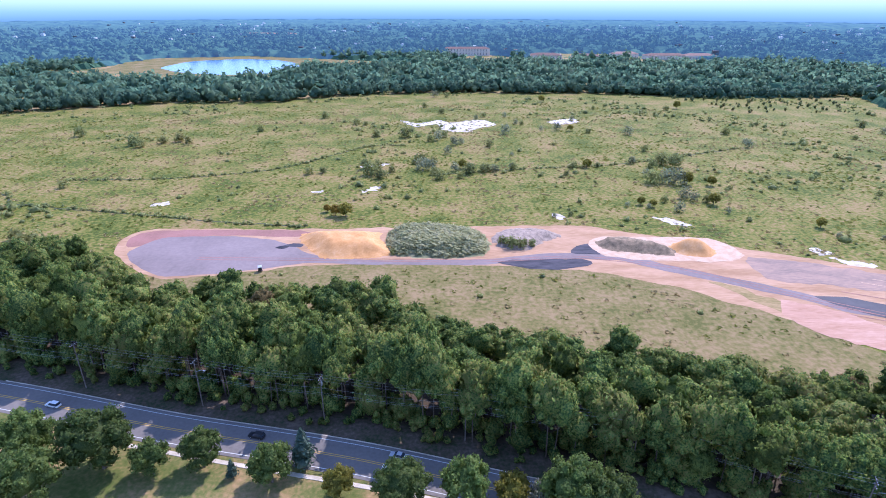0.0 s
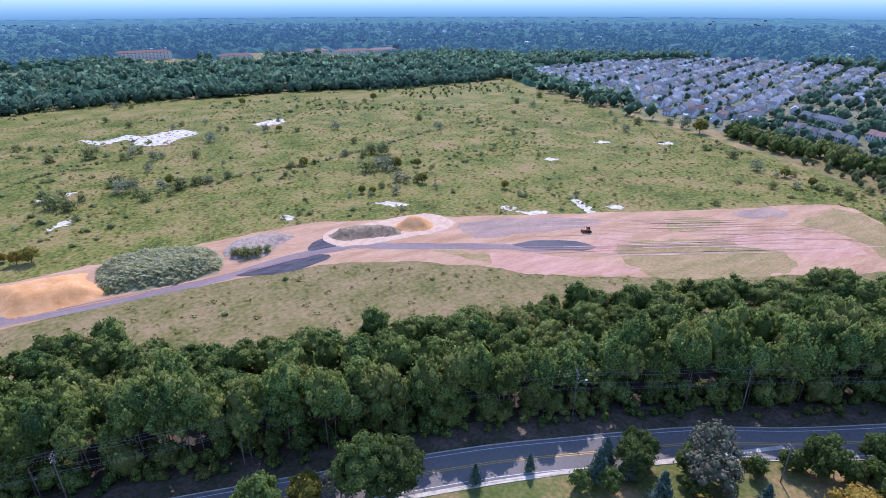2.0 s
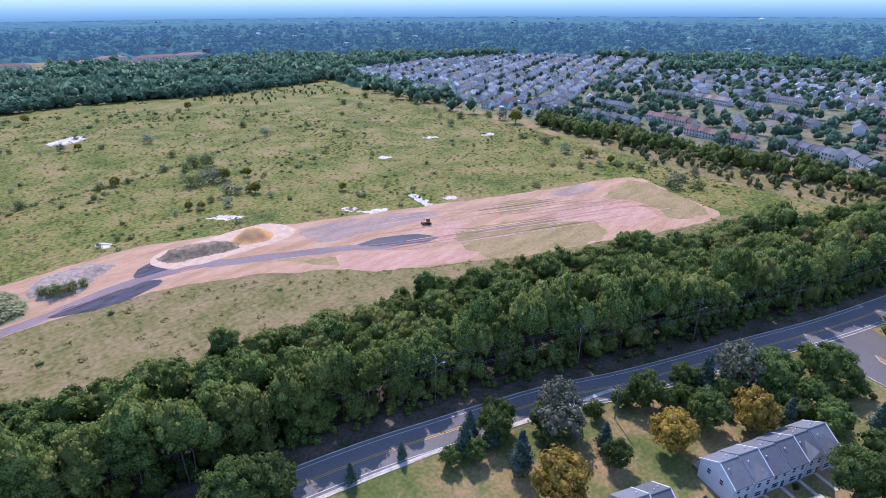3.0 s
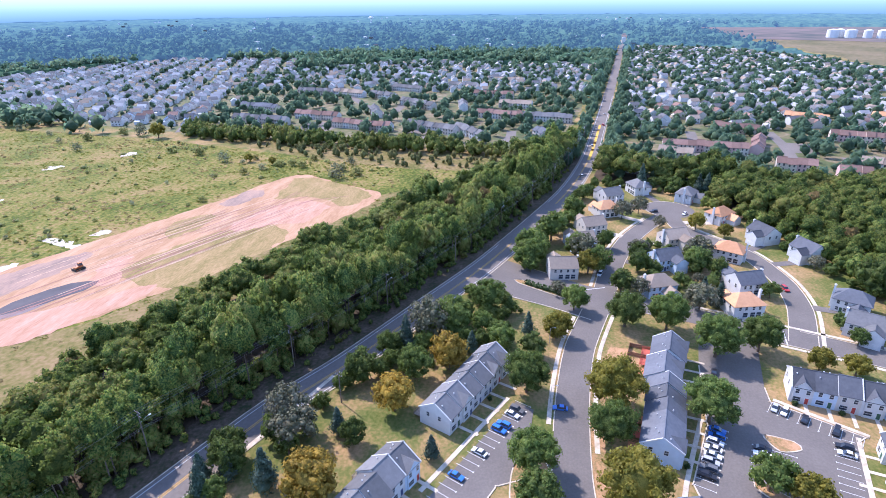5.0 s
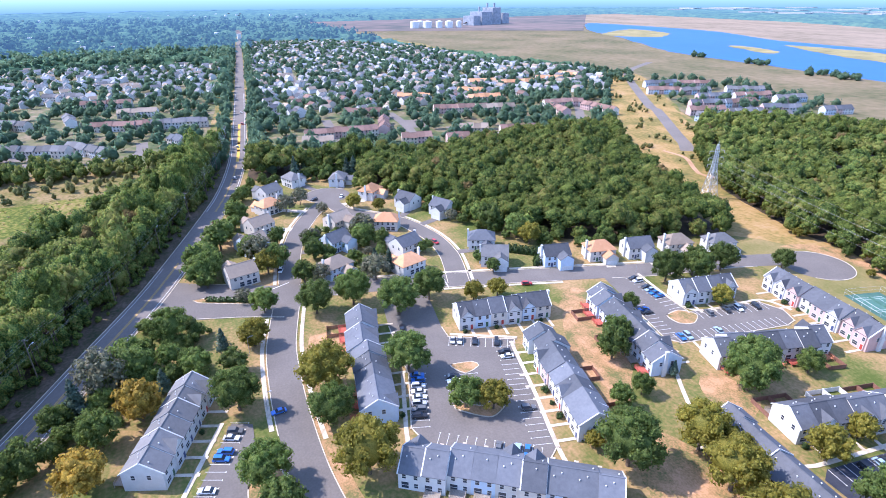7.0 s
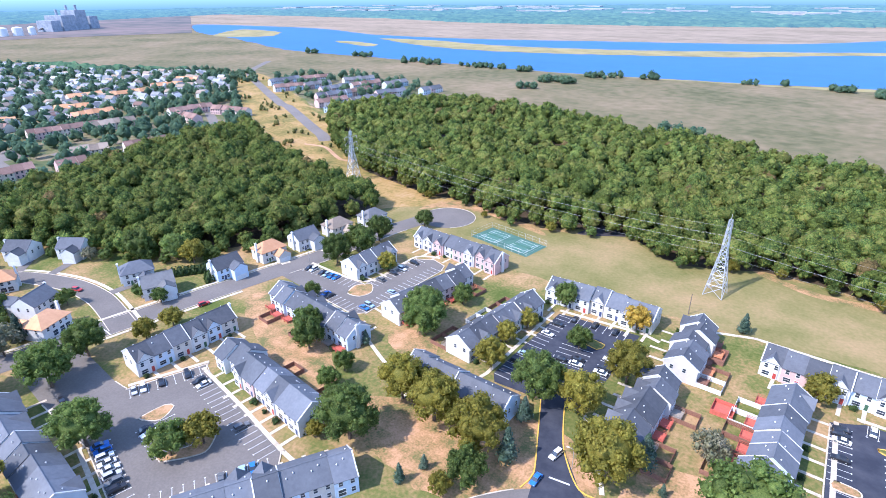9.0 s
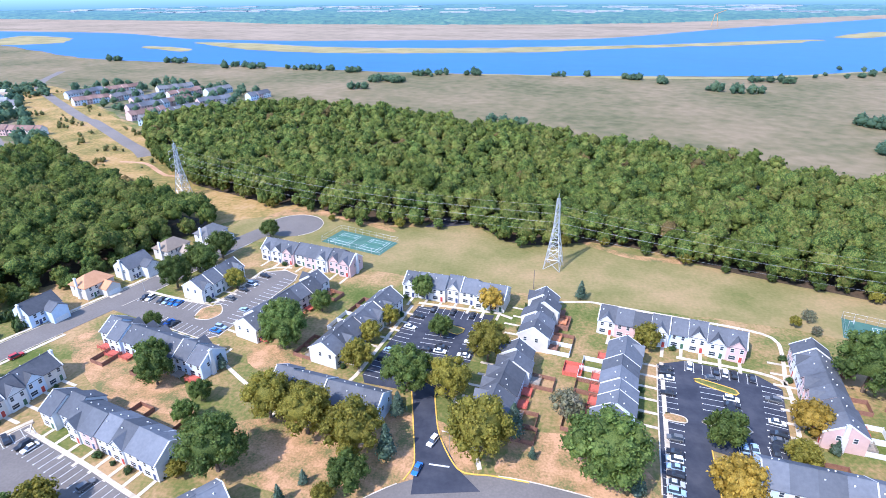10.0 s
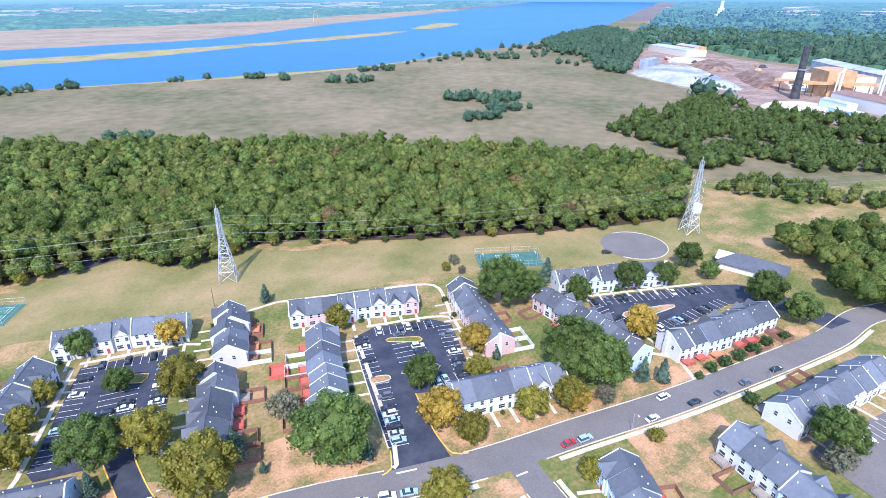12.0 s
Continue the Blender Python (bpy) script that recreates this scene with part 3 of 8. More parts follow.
disc("turning_circle", 118, -258, 15, 0.078, ASPHALT, "round asphalt end of a street")
disc("turning_circle", 318, -85, 14, 0.072, ASPHALT, "round asphalt end of a street among houses")
disc("turning_circle", -203, -181, 16, 0.072, ASPHALT, "round grey asphalt turning area beside the park")
LOTS = [
    (ASPHALT, "grey asphalt car park between town houses", [(186, -70), (160, -64), (129, -59), (105.6, -49.8), (97, -51.5), (76.5, -76.5), (81, -83.5), (127.6, -98.3), (130.3, -101.6), (142.6, -80.8), (150, -81.5), (182, -89)]),
    (ASPHALT, "grey asphalt car park between town houses", [(157, -164), (131, -157), (106, -150.4), (101, -153.5), (91.5, -198), (92.5, -203.5), (99.5, -207), (107.8, -204), (115.3, -173), (147, -176.3), (154, -178)]),
    (FRESH, "freshly sealed dark asphalt car park", [(33.5, -187), (42, -141), (40, -137), (24, -135.5), (19.5, -119), (16, -106), (15, -97), (-2, -101), (4.5, -107), (12, -119), (16.5, -135), (9, -138), (9.5, -146), (4, -177), (3, -185)]),
    (FRESH, "freshly sealed dark asphalt car park", [(-53.8, -164), (-47, -108), (-45, -100.5), (-61, -98), (-61, -108), (-62.5, -126), (-69, -124), (-81, -123.5), (-83.5, -127.5), (-90.5, -157), (-85, -163), (-63, -167.3), (-60, -166)]),
    (FRESH, "dark asphalt car park between town houses", [(-149, -149.5), (-201, -136.5), (-214, -131), (-222, -118), (-228, -92), (-216, -92), (-209, -118), (-197, -121), (-157, -116.5), (-148, -121), (-145, -142)]),
    (ASPHALT, "grey asphalt car park beside town houses", [(131, -3.5), (91, 16.5), (55, 35), (49, 24), (84, 6), (97, 0), (104, -14), (112, -15), (116, -8), (128, -9)]),
    (ASPHALT, "grey asphalt car park behind town houses", [(-150, -57), (-200, -57), (-200, -30), (-150, -30)]),
]
for k, (mat, text, pts) in enumerate(LOTS):
    sharp("car_park", pts, 0.10 + 0.004 * k, mat, text, "pavement")
# kerbs and footpaths
KERBS = Build()


def kerb(line, d, s0=0.0, s1=1e9):
    side = -1 if d < 0 else 1
    bank(piece(line, s0, s1), d, d + side * 0.3, 0.0, 0.2, KERBS)


WALKS = Build()


def walkway(pts, w=1.3, z=0.13):
    line = spline(pts, 3)
    bank(line, -w / 2, w / 2, 0.0, z, WALKS)


YKERBS = Build()


def loop_kerb(pts, b, w=0.35, z=0.22, step=2.0, closed=True):
    line = spline(pts, step, closed)
    if closed:
        line += line[:2]
    bank(line, -w / 2, w / 2, 0.0, z, b)


kerb(MAIN, -6.2, 760, 990); kerb(MAIN, 6.2, 560, 1300); kerb(MAIN, -6.2, 1042, 1500)
kerb(STREET_2, -6.0, 60, 82); kerb(STREET_2, -6.0, 100, 176); kerb(STREET_2, -6.0, 196, 270); kerb(STREET_2, 6.0, 20, 42); kerb(STREET_2, 6.0, 60, 110); kerb(STREET_2, 6.0, 128, 270)
kerb(STREET_3, -5.0, 8, 84); kerb(STREET_3, -5.0, 112, 307); kerb(STREET_3, -5.0, 324, 560)
kerb(STREET_3, 5.0, 8, 222); kerb(STREET_3, 5.0, 242, 283); kerb(STREET_3, 5.0, 301, 430); kerb(STREET_3, 5.0, 446, 500)
kerb(STREET_4A, -4.6, 8, 110); kerb(STREET_4A, 4.6, 8, 106); kerb(STREET_4B, 4.6, 18, 160); kerb(STREET_4B, -4.6, 14, 155)
kerb(STREET_6, -4.0, 6, 60); kerb(STREET_6, 4.0, 6, 60)
for (cx, cy), r, a0, a1 in (((118, -258), 15, 120, 400), ((318, -85), 14, -60, 150), ((-203, -181), 16, 30, 290)):
    loop_kerb([(cx + r * math.cos(radians(a)), cy + r * math.sin(radians(a))) for a in range(a0, a1, 20)], KERBS, closed=False)
for _, _, pts in LOTS[:2] + LOTS[5:6]:
    loop_kerb([Vector(pts[i]).lerp(Vector(pts[i + 1]), t) for i in range(1, len(pts) - 2) for t in (0.03, 0.97)], KERBS, closed=False)
loop_kerb([(203, 13), (197.5, 0), (191, -16), (184, -30)], KERBS, closed=False)
loop_kerb([(24, -135.5), (19.5, -119), (16.5, -107), (18, -101)], YKERBS, closed=False)
loop_kerb([(16.5, -135), (12, -119), (4.5, -107), (-4, -106.5), (-14, -106)], YKERBS, closed=False)
loop_kerb([(-62.6, -126), (-61, -108), (-62, -99), (-66, -97)], YKERBS, closed=False)
loop_kerb([(-53.8, -163.5), (-50, -135), (-46.8, -108)], KERBS, closed=False)
loop_kerb([(-47, -107), (-45, -101), (-42, -100)], YKERBS, closed=False)
structure("kerb", KERBS.mesh("kerb", CONCRETE), "raised pale concrete kerbs along streets", "kerb")
structure("painted_kerb", YKERBS.mesh("painted_kerb", YELLOW), "yellow painted kerbs at the car park entrances", "kerb")
for pts in ([(130, -99.5), (103, -91), (74, -81.5), (66, -88)], [(144, -82), (131, -103)], [(130.5, -57.5), (105, -48), (98, -46)], [(149, -179), (116, -175.5), (109, -206), (98, -210)],
            [(131, -155), (106, -148.5), (74, -128), (66, -131), (58, -132)], [(34, -189.5), (2, -187)], [(36, -187), (44, -140), (46, -137)], [(2, -187), (-4, -184)], [(-55.5, -165), (-48.6, -108), (-45.5, -101)], [(-61, -169), (-86, -164.6), (-92.5, -158), (-86, -128)],
            [(-34, -202), (-60, -197), (-90, -191), (-98, -184), (-92, -158)], [(-11, -198), (-34, -202)], [(-142, -112), (-150, -104), (-147, -93)], [(-148, -151.5), (-201, -138.5)],
            [(10.5, -135), (3, -120), (-1, -108)], [(92.5, 19), (132.5, -1)], [(135, 57), (110, 66), (84, 76), (54, 86), (0, 101), (-60, 113), (-100, 121)]):
    walkway(pts)
for line, d, s0, s1 in ((STREET_3, 7.0, 8, 90), (STREET_3, -6.6, 286, 305), (STREET_3, -6.6, 326, 470), (STREET_6, -5.6, 8, 50), (STREET_6, 5.6, 8, 50), (STREET_2, 7.8, 62, 270), (STREET_4A, 6.4, 10, 106), (STREET_4B, 6.4, 18, 160), (STREET_2, -7.6, 100, 176), (STREET_3, -6.6, 14, 80)):
    bank(piece(line, s0, s1), d - 0.7, d + 0.7, 0.0, 0.13, WALKS)
structure("walkway", WALKS.mesh("walkway", CONCRETE), "pale concrete footpaths through the lawns", "footpath")

# the entrance: two lanes either side of a planted strip
sharp("road", [(241, 9), (226, 1), (206, -36), (194, -42), (183, -32), (191, -16), (197, 0), (205, 19)], 0.082, ASPHALT, "grey asphalt entrance in two lanes round a hedged strip", "road")
# islands in the car parks
ISLANDS = [(DRY, KERBS, [(127, -73.5), (125.5, -81), (122.5, -82), (121, -76)]), (DRY, KERBS, [(107, -65), (99, -73), (103, -81), (106, -79), (104.5, -73), (109.5, -67)]), (DRY, KERBS, [(117, -163), (118, -170), (112.5, -174), (108.5, -168), (111, -163)]),
           (LAWN, YKERBS, [(25, -172), (23, -176), (13, -173.5), (15, -169.5), (19, -171)]), (LAWN, KERBS, [(-64.5, -156.5), (-66, -158), (-76, -154), (-75.5, -151.5), (-70, -153.5)]),
           (DRY, KERBS, [(-63, -138), (-64, -136), (-74, -134), (-75, -137)]), (DRY, KERBS, [(-52.5, -139.5), (-57.5, -138.5), (-58.3, -137), (-57.5, -135.8), (-52, -136.5)]), (DRY, YKERBS, [(-155, -134.5), (-174, -131.5), (-176, -129), (-159, -128.5), (-153, -131)]),
           (DRY, KERBS, [(214, -2.5), (211, -1), (196.5, -27), (198, -29.5), (200.5, -29)]),
           (DRY, YKERBS, [(104, -4), (110, -9), (106, -13), (94, -13), (88, -10), (92, -4)])]
for mat, _, pts in ISLANDS:
    line = outline(pts, 1.5)
    b = Build().face([(p.x, p.y, 0.21) for p in line])
    body = structure("traffic_island", b.mesh("traffic_island", mat), "raised planted island in a car park", "traffic island")
    rim = Build()
    bank(line + line[:2], -0.18, 0.18, 0.0, 0.24, rim)
    part("kerb_rim", rim.mesh("kerb_rim", YELLOW if mat is LAWN else CONCRETE), body)

# road markings
LINES, GOLD = Build(), Build()
for d in (-5.0, 5.0):
    bank(piece(MAIN, 420, 985), d - 0.09, d + 0.09, 0.09, 0.098, LINES)
    bank(piece(MAIN, 1050, 1500), d - 0.12, d + 0.12, 0.09, 0.098, LINES)
for d in (-0.3, 0.3):
    bank(piece(MAIN, 420, 990), d - 0.09, d + 0.09, 0.09, 0.1, GOLD)
    bank(piece(MAIN, 1050, 1160), d - 0.09, d + 0.09, 0.09, 0.1, GOLD)
for s in range(1160, 1300, 5):
    bank(piece(MAIN, s, s + 12)[:2], -1.2, 1.0, 0.09, 0.1, GOLD)


def dash(x0, y0, x1, y1, w=0.3, z=0.11, b=None):
    bank([Vector((x0, y0)), Vector((x1, y1))], -w / 2, w / 2, z - 0.015, z, b or LINES)


dash(204, -42, 198, -44, 0.4); dash(209, -30, 212, -38, 0.4); dash(186, -100, 176, -98, 0.4); dash(12.5, -107.5, 7, -107.5, 0.5, 0.125); dash(-51, -98, -45.5, -99, 0.5, 0.13); dash(-73.5, -84.5, -77, -84.5, 0.5)

# ---------------- trees ----------------
def fast_mesh(name, v, f, *mats, smooth=True):
    """A mesh of triangles from arrays."""
    me = bpy.data.meshes.new(name)
    me.vertices.add(len(v))
    me.vertices.foreach_set("co", np.ascontiguousarray(v, dtype=np.float32).ravel())
    me.loops.add(len(f) * 3)
    me.loops.foreach_set("vertex_index", np.ascontiguousarray(f, dtype=np.int32).ravel())
    me.polygons.add(len(f))
    me.polygons.foreach_set("loop_start", np.arange(0, len(f) * 3, 3, dtype=np.int32))
    me.polygons.foreach_set("use_smooth", np.full(len(f), smooth, dtype=bool))
    for mt in mats:
        me.materials.append(mt)
    me.update(calc_edges=True)
    return me


def ico():
    bm = bmesh.new()
    bmesh.ops.create_icosphere(bm, subdivisions=1, radius=1)
    v = np.array([p.co[:] for p in bm.verts])
    f = np.array([[q.index for q in p.verts] for p in bm.faces])
    bm.free()
    return v, f


ICO_V, ICO_F = ico()


OCT_V = np.array([(1, 0, 0), (-1, 0, 0), (0, 1, 0), (0, -1, 0), (0, 0, 1), (0, 0, -1)], float)
OCT_F = np.array([(0, 2, 4), (2, 1, 4), (1, 3, 4), (3, 0, 4), (2, 0, 5), (1, 2, 5), (3, 1, 5), (0, 3, 5)])


def crown(seed, cards, size, lobes=11, flat=0.85, shape="round", core=0.82, plain=False, full=0.66):
    """Leaf clumps on lumpy lobes, as arrays; about one unit in radius, standing on z = 0."""
    r = np.random.RandomState(seed)
    centres, radii = [], []
    for k in range(lobes):
        if shape == "cone":
            h = (k + 0.5) / lobes
            a = k * 2.4
            rad = 0.62 * (1 - h) + 0.10
            centres.append((0.36 * (1 - h) * math.cos(a), 0.36 * (1 - h) * math.sin(a), 0.3 + 2.5 * h))
            radii.append((rad, rad, 0.42 - 0.2 * h))
        else:
            h = (k + 0.5) / lobes
            ring = math.sqrt(max(0.05, 1 - (2 * h - 0.85) ** 2 * 0.8)) * (0.98 - 1.0 / lobes ** 0.5) * r.uniform(0.8, 1.05)
            a = k * 2.4 + r.uniform(-0.4, 0.4)
            centres.append((ring * math.cos(a), ring * math.sin(a), flat * (0.30 + 1.15 * h) + r.uniform(-0.08, 0.08)))
            s = r.uniform(0.78, 1.18) * 1.36 / lobes ** 0.5 * 0.92
            radii.append((s, s, s * 0.85))
    centres, radii = np.array(centres), np.array(radii)
    v, f = [], []
    cv, cf = (OCT_V * 1.2, OCT_F) if plain else (ICO_V, ICO_F)
    if shape == "round":
        f.append(ICO_F)
        v.append(ICO_V * (full, full, full * 0.85 * flat) * core / 0.82 * (1 + r.uniform(-0.15, 0.15, (len(ICO_V), 1))) + (0, 0, flat * 0.85))
    for c, s in zip(centres, radii):
        f.append(cf + sum(len(q) for q in v))
        v.append(cv * (s * core) * (1 + r.uniform(-0.18, 0.18, (len(cv), 1))) + c)
    which = r.randint(0, lobes, cards)
    d = r.normal(size=(cards, 3))
    d[:, 2] += 0.35
    d /= np.linalg.norm(d, axis=1)[:, None]
    at = centres[which] + d * radii[which] * r.uniform(0.80, 1.24, (cards, 1))
    n = d + 0.35 * (at - (0, 0, flat * 0.6)) + r.normal(size=(cards, 3)) * 0.7
    n /= np.linalg.norm(n, axis=1)[:, None]
    up = r.normal(size=(cards, 3))
    a = np.cross(n, up)
    a /= np.linalg.norm(a, axis=1)[:, None]
    b = np.cross(n, a)
    s = size * r.uniform(0.6, 1.35, (cards, 1))
    q = np.stack([at - a * s, at + b * s * 0.7 + n * s * 0.25, at + a * s, at - b * s * 0.7 + n * s * 0.25], 1).reshape(-1, 3)
    k = sum(len(p) for p in v) + 4 * np.arange(cards)
    f.append(np.stack([np.stack([k, k + 1, k + 2], 1), np.stack([k, k + 2, k + 3], 1)], 1).reshape(-1, 3))
    v.append(q)
    return np.concatenate(v), np.concatenate(f)


def trunk_mesh(seed, h=1.0, r0=0.055):
    """A tapered trunk with limbs that reach into the crown; one unit is the crown's radius."""
    r = random.Random(seed)
    b = Build()
    b.tube([(0, 0, -0.05), (0.01, 0, 0.25 * h), (0.03, 0.02, 0.7 * h), (0.02, 0.05, 1.3 * h)], [r0 * 1.3, r0, r0 * 0.8, r0 * 0.35], 7)
    for k in range(5):
        a, z = k * 1.3 + r.random(), h * (0.45 + 0.12 * k)
        b.tube([(0.02, 0.01, z), (0.25 * math.cos(a), 0.25 * math.sin(a), z + 0.25), (0.5 * math.cos(a), 0.5 * math.sin(a), z + 0.6)], [r0 * 0.5, r0 * 0.35, r0 * 0.12], 5)
    return b.mesh("trunk", BARK)


TRUNKS = [trunk_mesh(k) for k in range(3)]
THIN_TRUNK = trunk_mesh(9, 1.2, 0.04)
CROWN_SETS = {}


def crowns(key, mat, n, cards, size, **kw):
    CROWN_SETS[key] = [fast_mesh("crown", *crown(31 * k + len(key) * 7 + cards % 13, cards, size, **kw), mat) for k in range(n)]


crowns("green", LEAF, 4, 1500, 0.060, lobes=30, plain=True)
crowns("olive", LEAF_OLIVE, 3, 1400, 0.062, lobes=28, plain=True)
crowns("gold", LEAF_GOLD, 2, 1500, 0.062, lobes=24)
crowns("grey", LEAF_GREY, 2, 1300, 0.055, lobes=26, core=0.6)
crowns("conifer", NEEDLE, 2, 1300, 0.085, lobes=13, shape="cone")
crowns("small", LEAF, 3, 460, 0.095, lobes=16, plain=True)
crowns("bush", HEDGE, 2, 500, 0.10, lobes=7, flat=0.75)
crowns("scrub", SCRUB, 4, 300, 0.11, lobes=7, flat=0.75, core=0.45, plain=True)
SHRUB = material("grey_shrub_leaf", [(0.19, 0.21, 0.12), (0.25, 0.26, 0.14), (0.31, 0.29, 0.15)], 0.05, rough=0.7, by_island=0.3, by_object=0.3, through_light=0.35)
crowns("shrub", SHRUB, 4, 260, 0.10, lobes=8, flat=0.9, core=0.35, plain=True)
crowns("edge", LEAF_DARK, 4, 560, 0.09, lobes=20, flat=0.95, plain=True)
crowns("tall", LEAF, 4, 3500, 0.039, lobes=40, plain=True, full=0.72)
crowns("broad", LEAF_OLIVE, 3, 3200, 0.04, lobes=36, plain=True, full=0.72)
LABELS = {"small": "small green garden tree beside houses", "green": "full green broadleaf tree standing on a lawn", "olive": "olive-green tree turning in autumn", "tall": "large full green broadleaf tree on a lawn", "broad": "large olive-green tree turning in autumn", "gold": "golden yellow autumn tree on a lawn", "grey": "greyish thinning tree with fine twigs",
          "conifer": "dark pointed conifer on a lawn", "bush": "rounded clipped green bush", "scrub": "low scrubby bush in the meadow", "shrub": "grey-green shrub in the meadow", "edge": "tall woodland tree at the edge of the woods"}
rng = random.Random(5)


def tree(kind, x, y, r, tall=None):
    """A tree or bush with a crown of about r metres."""
    if r > 7.0 and kind in ("green", "olive"):
        kind = "tall" if kind == "green" else "broad"
    bushy = kind in ("bush", "scrub", "shrub")
    lift = 0.0 if bushy else (0.12 if kind == "conifer" else 0.35) * r
    t = thing("bush" if bushy else "tree", LABELS[kind], "bush" if bushy else "tree", {"bush": "clipped bushes", "scrub": "meadow bushes", "shrub": "meadow shrubs"}.get(kind, kind + " trees"), m=pose(x, y, 0, 0, 0, rng.uniform(0, 360)))
    z = tall or rng.uniform(1.0, 1.22)
    c = part("crown", rng.choice(CROWN_SETS[kind]), t, Matrix.LocRotScale((0, 0, lift - (0.12 * r if bushy else 0)), None, (r, r, r * z)))
    if not bushy:
        part("trunk", THIN_TRUNK if kind in ("grey", "conifer") else rng.choice(TRUNKS), t, Matrix.LocRotScale((0, 0, 0), None, (r, r, r * (0.9 if kind != "conifer" else 1.2))))
    return t


for x, y, r in ((-109.6, 112.8, 7.5), (-89.7, 110.6, 9.7), (-76.1, 109, 5.2), (-64, 111.5, 5.8), (-44.8, 106.7, 6.1), (-11.6, 99.6, 7.4), (3.7, 100.9, 6.5), (28.7, 96.3, 8.6), (-99.4, 98, 8.2), (34.7, 93.6, 8.3), (95, 72.5, 5.4), (184.5, 10, 7.5), (165.7, 5.2, 4.1), (190.8, -23.8, 5.8), (136.1, -6.6, 7.7), (103.8, -8.9, 7.3), (90.8, -10.5, 6.1), (117.7, -30.2, 7.6), (133.2, 46.5, 6), (137.4, 29.7, 6.1), (149.2, 41.3, 4.9), (165, 20.7, 6.5), (99.3, 57.1, 3.8), (91.3, 69.8, 5.3), (105.7, 40.7, 4.3)):
    tree("green", x, y, r)
for x, y, r in ((181, -42.2, 7.8), (181, -57.4, 7.9), (165.3, -70.6, 9.2), (170.8, -86.3, 7.4), (211.3, -44.3, 4.8), (130.3, -59.8, 8.2), (106.2, -67.9, 5.8), (241.8, -55.7, 5.3), (226.5, -36.1, 6.4), (242.1, -26.9, 6.1), (66.7, -95.5, 9.2), (110.8, -131.3, 5.9), (76.6, -156.2, 8.1), (138.3, -184.2, 7.6), (137.2, -199.2, 7), (134.7, -214.2, 7), (127.4, -153.4, 3.7), (230, -7, 7.2), (25.3, -135.5, 8.8), (73, -150.9, 8.5), (70.2, -176.8, 4.7), (-32.7, -109.9, 11.7), (30.8, -96.1, 5.7), (105.4, -124.6, 6.3), (86.7, -120.1, 3.8)):
    tree("green", x, y, r)
for x, y, r in ((85.1, -109.9, 4.1), (134.1, -198.4, 6.9), (123.1, -240, 5.3), (20.8, -167.4, 4.8), (-65.7, -127.8, 5.8), (180, -122.5, 3.8), (113.2, -188, 3.7), (32.6, -193.1, 5.5), (-114.6, -160.3, 10.6), (-143.5, -149.1, 5.6), (-113.9, -114.9, 10.1), (-124.6, -157.8, 8), (-207.9, -152.7, 6.4), (-206.8, -140.1, 4.6), (-207.2, -113.9, 8.1), (-209, -99.7, 6.6), (-110.2, -111.7, 8.5), (-116.9, -103.7, 9.5), (-155.2, -53.9, 7.8), (-152.7, -119.8, 3), (-169.3, -148, 6.6), (-185.7, -144.6, 6)):
    tree("green", x, y, r)
for x, y, r in ((15.2, 101.2, 4.7), (-27.2, 102.6, 4.2), (168.8, -16.2, 4.7), (132.4, -32.4, 9.2), (95.1, -33.3, 9.4), (101.8, -75.2, 5.5), (162.3, -102.4, 4.6), (160.8, -112.8, 4.5), (62.3, -116.8, 7.8), (54.9, -119.7, 6.3), (113.2, -188.5, 4.5), (48.9, -112.7, 8.3), (33, -107.8, 8.8), (12.3, -135.5, 7.5), (-0.1, -112.8, 9.6), (2.3, -155.9, 7.6), (44.3, -143.7, 5.9), (45, -159.8, 4.4), (41.3, -171.7, 4.2), (-51.2, -172.3, 5.1), (35.3, -90.2, 3.4), (76, -91.8, 3), (-83.9, -123.7, 4.9), (-69, -100.2, 5), (-89, -101, 5.5)):
    tree("olive", x, y, r)
for x, y, r in ((-101.9, -99.6, 5.5), (-90.3, -75.4, 3.5), (-52.4, -83.6, 6.2), (-115.3, -78, 2.6)):
    tree("olive", x, y, r)
for x, y, r in ((-37.9, 112, 4), (-55.3, 108.2, 1.8), (87.6, 76, 2.9), (53.8, 86.3, 2.1), (68.6, 83.4, 1.7), (103.7, 18, 2.7), (86.8, 57.6, 4.1), (169.2, -6.1, 3), (81.5, 72.3, 3.4), (108.7, 45.9, 3.1), (24, -107.2, 3.4), (25.3, -124, 2.9), (-30.1, -203.3, 2.8), (42.7, -95.4, 1.6), (46.2, -88.7, 1.8), (-8.6, -121.5, 3.8), (-14.3, -114.1, 1.4), (88.8, -135.7, 1.9), (-141.7, -168.1, 3.9), (-40.7, -106.7, 2.4), (-94.7, -130.3, 1.6), (-130.6, -99.5, 2.8), (-135.7, -96.2, 2.8)):
    tree("conifer", x, y, r)
for x, y, r in ((109.2, 61.2, 7.3), (22.8, 99, 4.7), (162.1, 29.7, 8.4), (103.2, 56.7, 7.1), (246.2, -84.2, 6.7), (-23.5, -131.9, 5.2), (-149.7, -49.4, 4.5), (-112.9, -96.5, 3.3), (-101.3, -102, 3.3)):
    tree("grey", x, y, r)
for x, y, r in ((144.3, 19.6, 6.8), (121.4, 32.9, 6.7), (85.8, 44.8, 7.9), (-90.4, -137.9, 5.7), (-63.3, -109.4, 6.8), (4.8, -188.3, 5.5), (-147.4, -118.4, 6.3), (-103.2, -97.8, 4.6)):
    tree("gold", x, y, r)
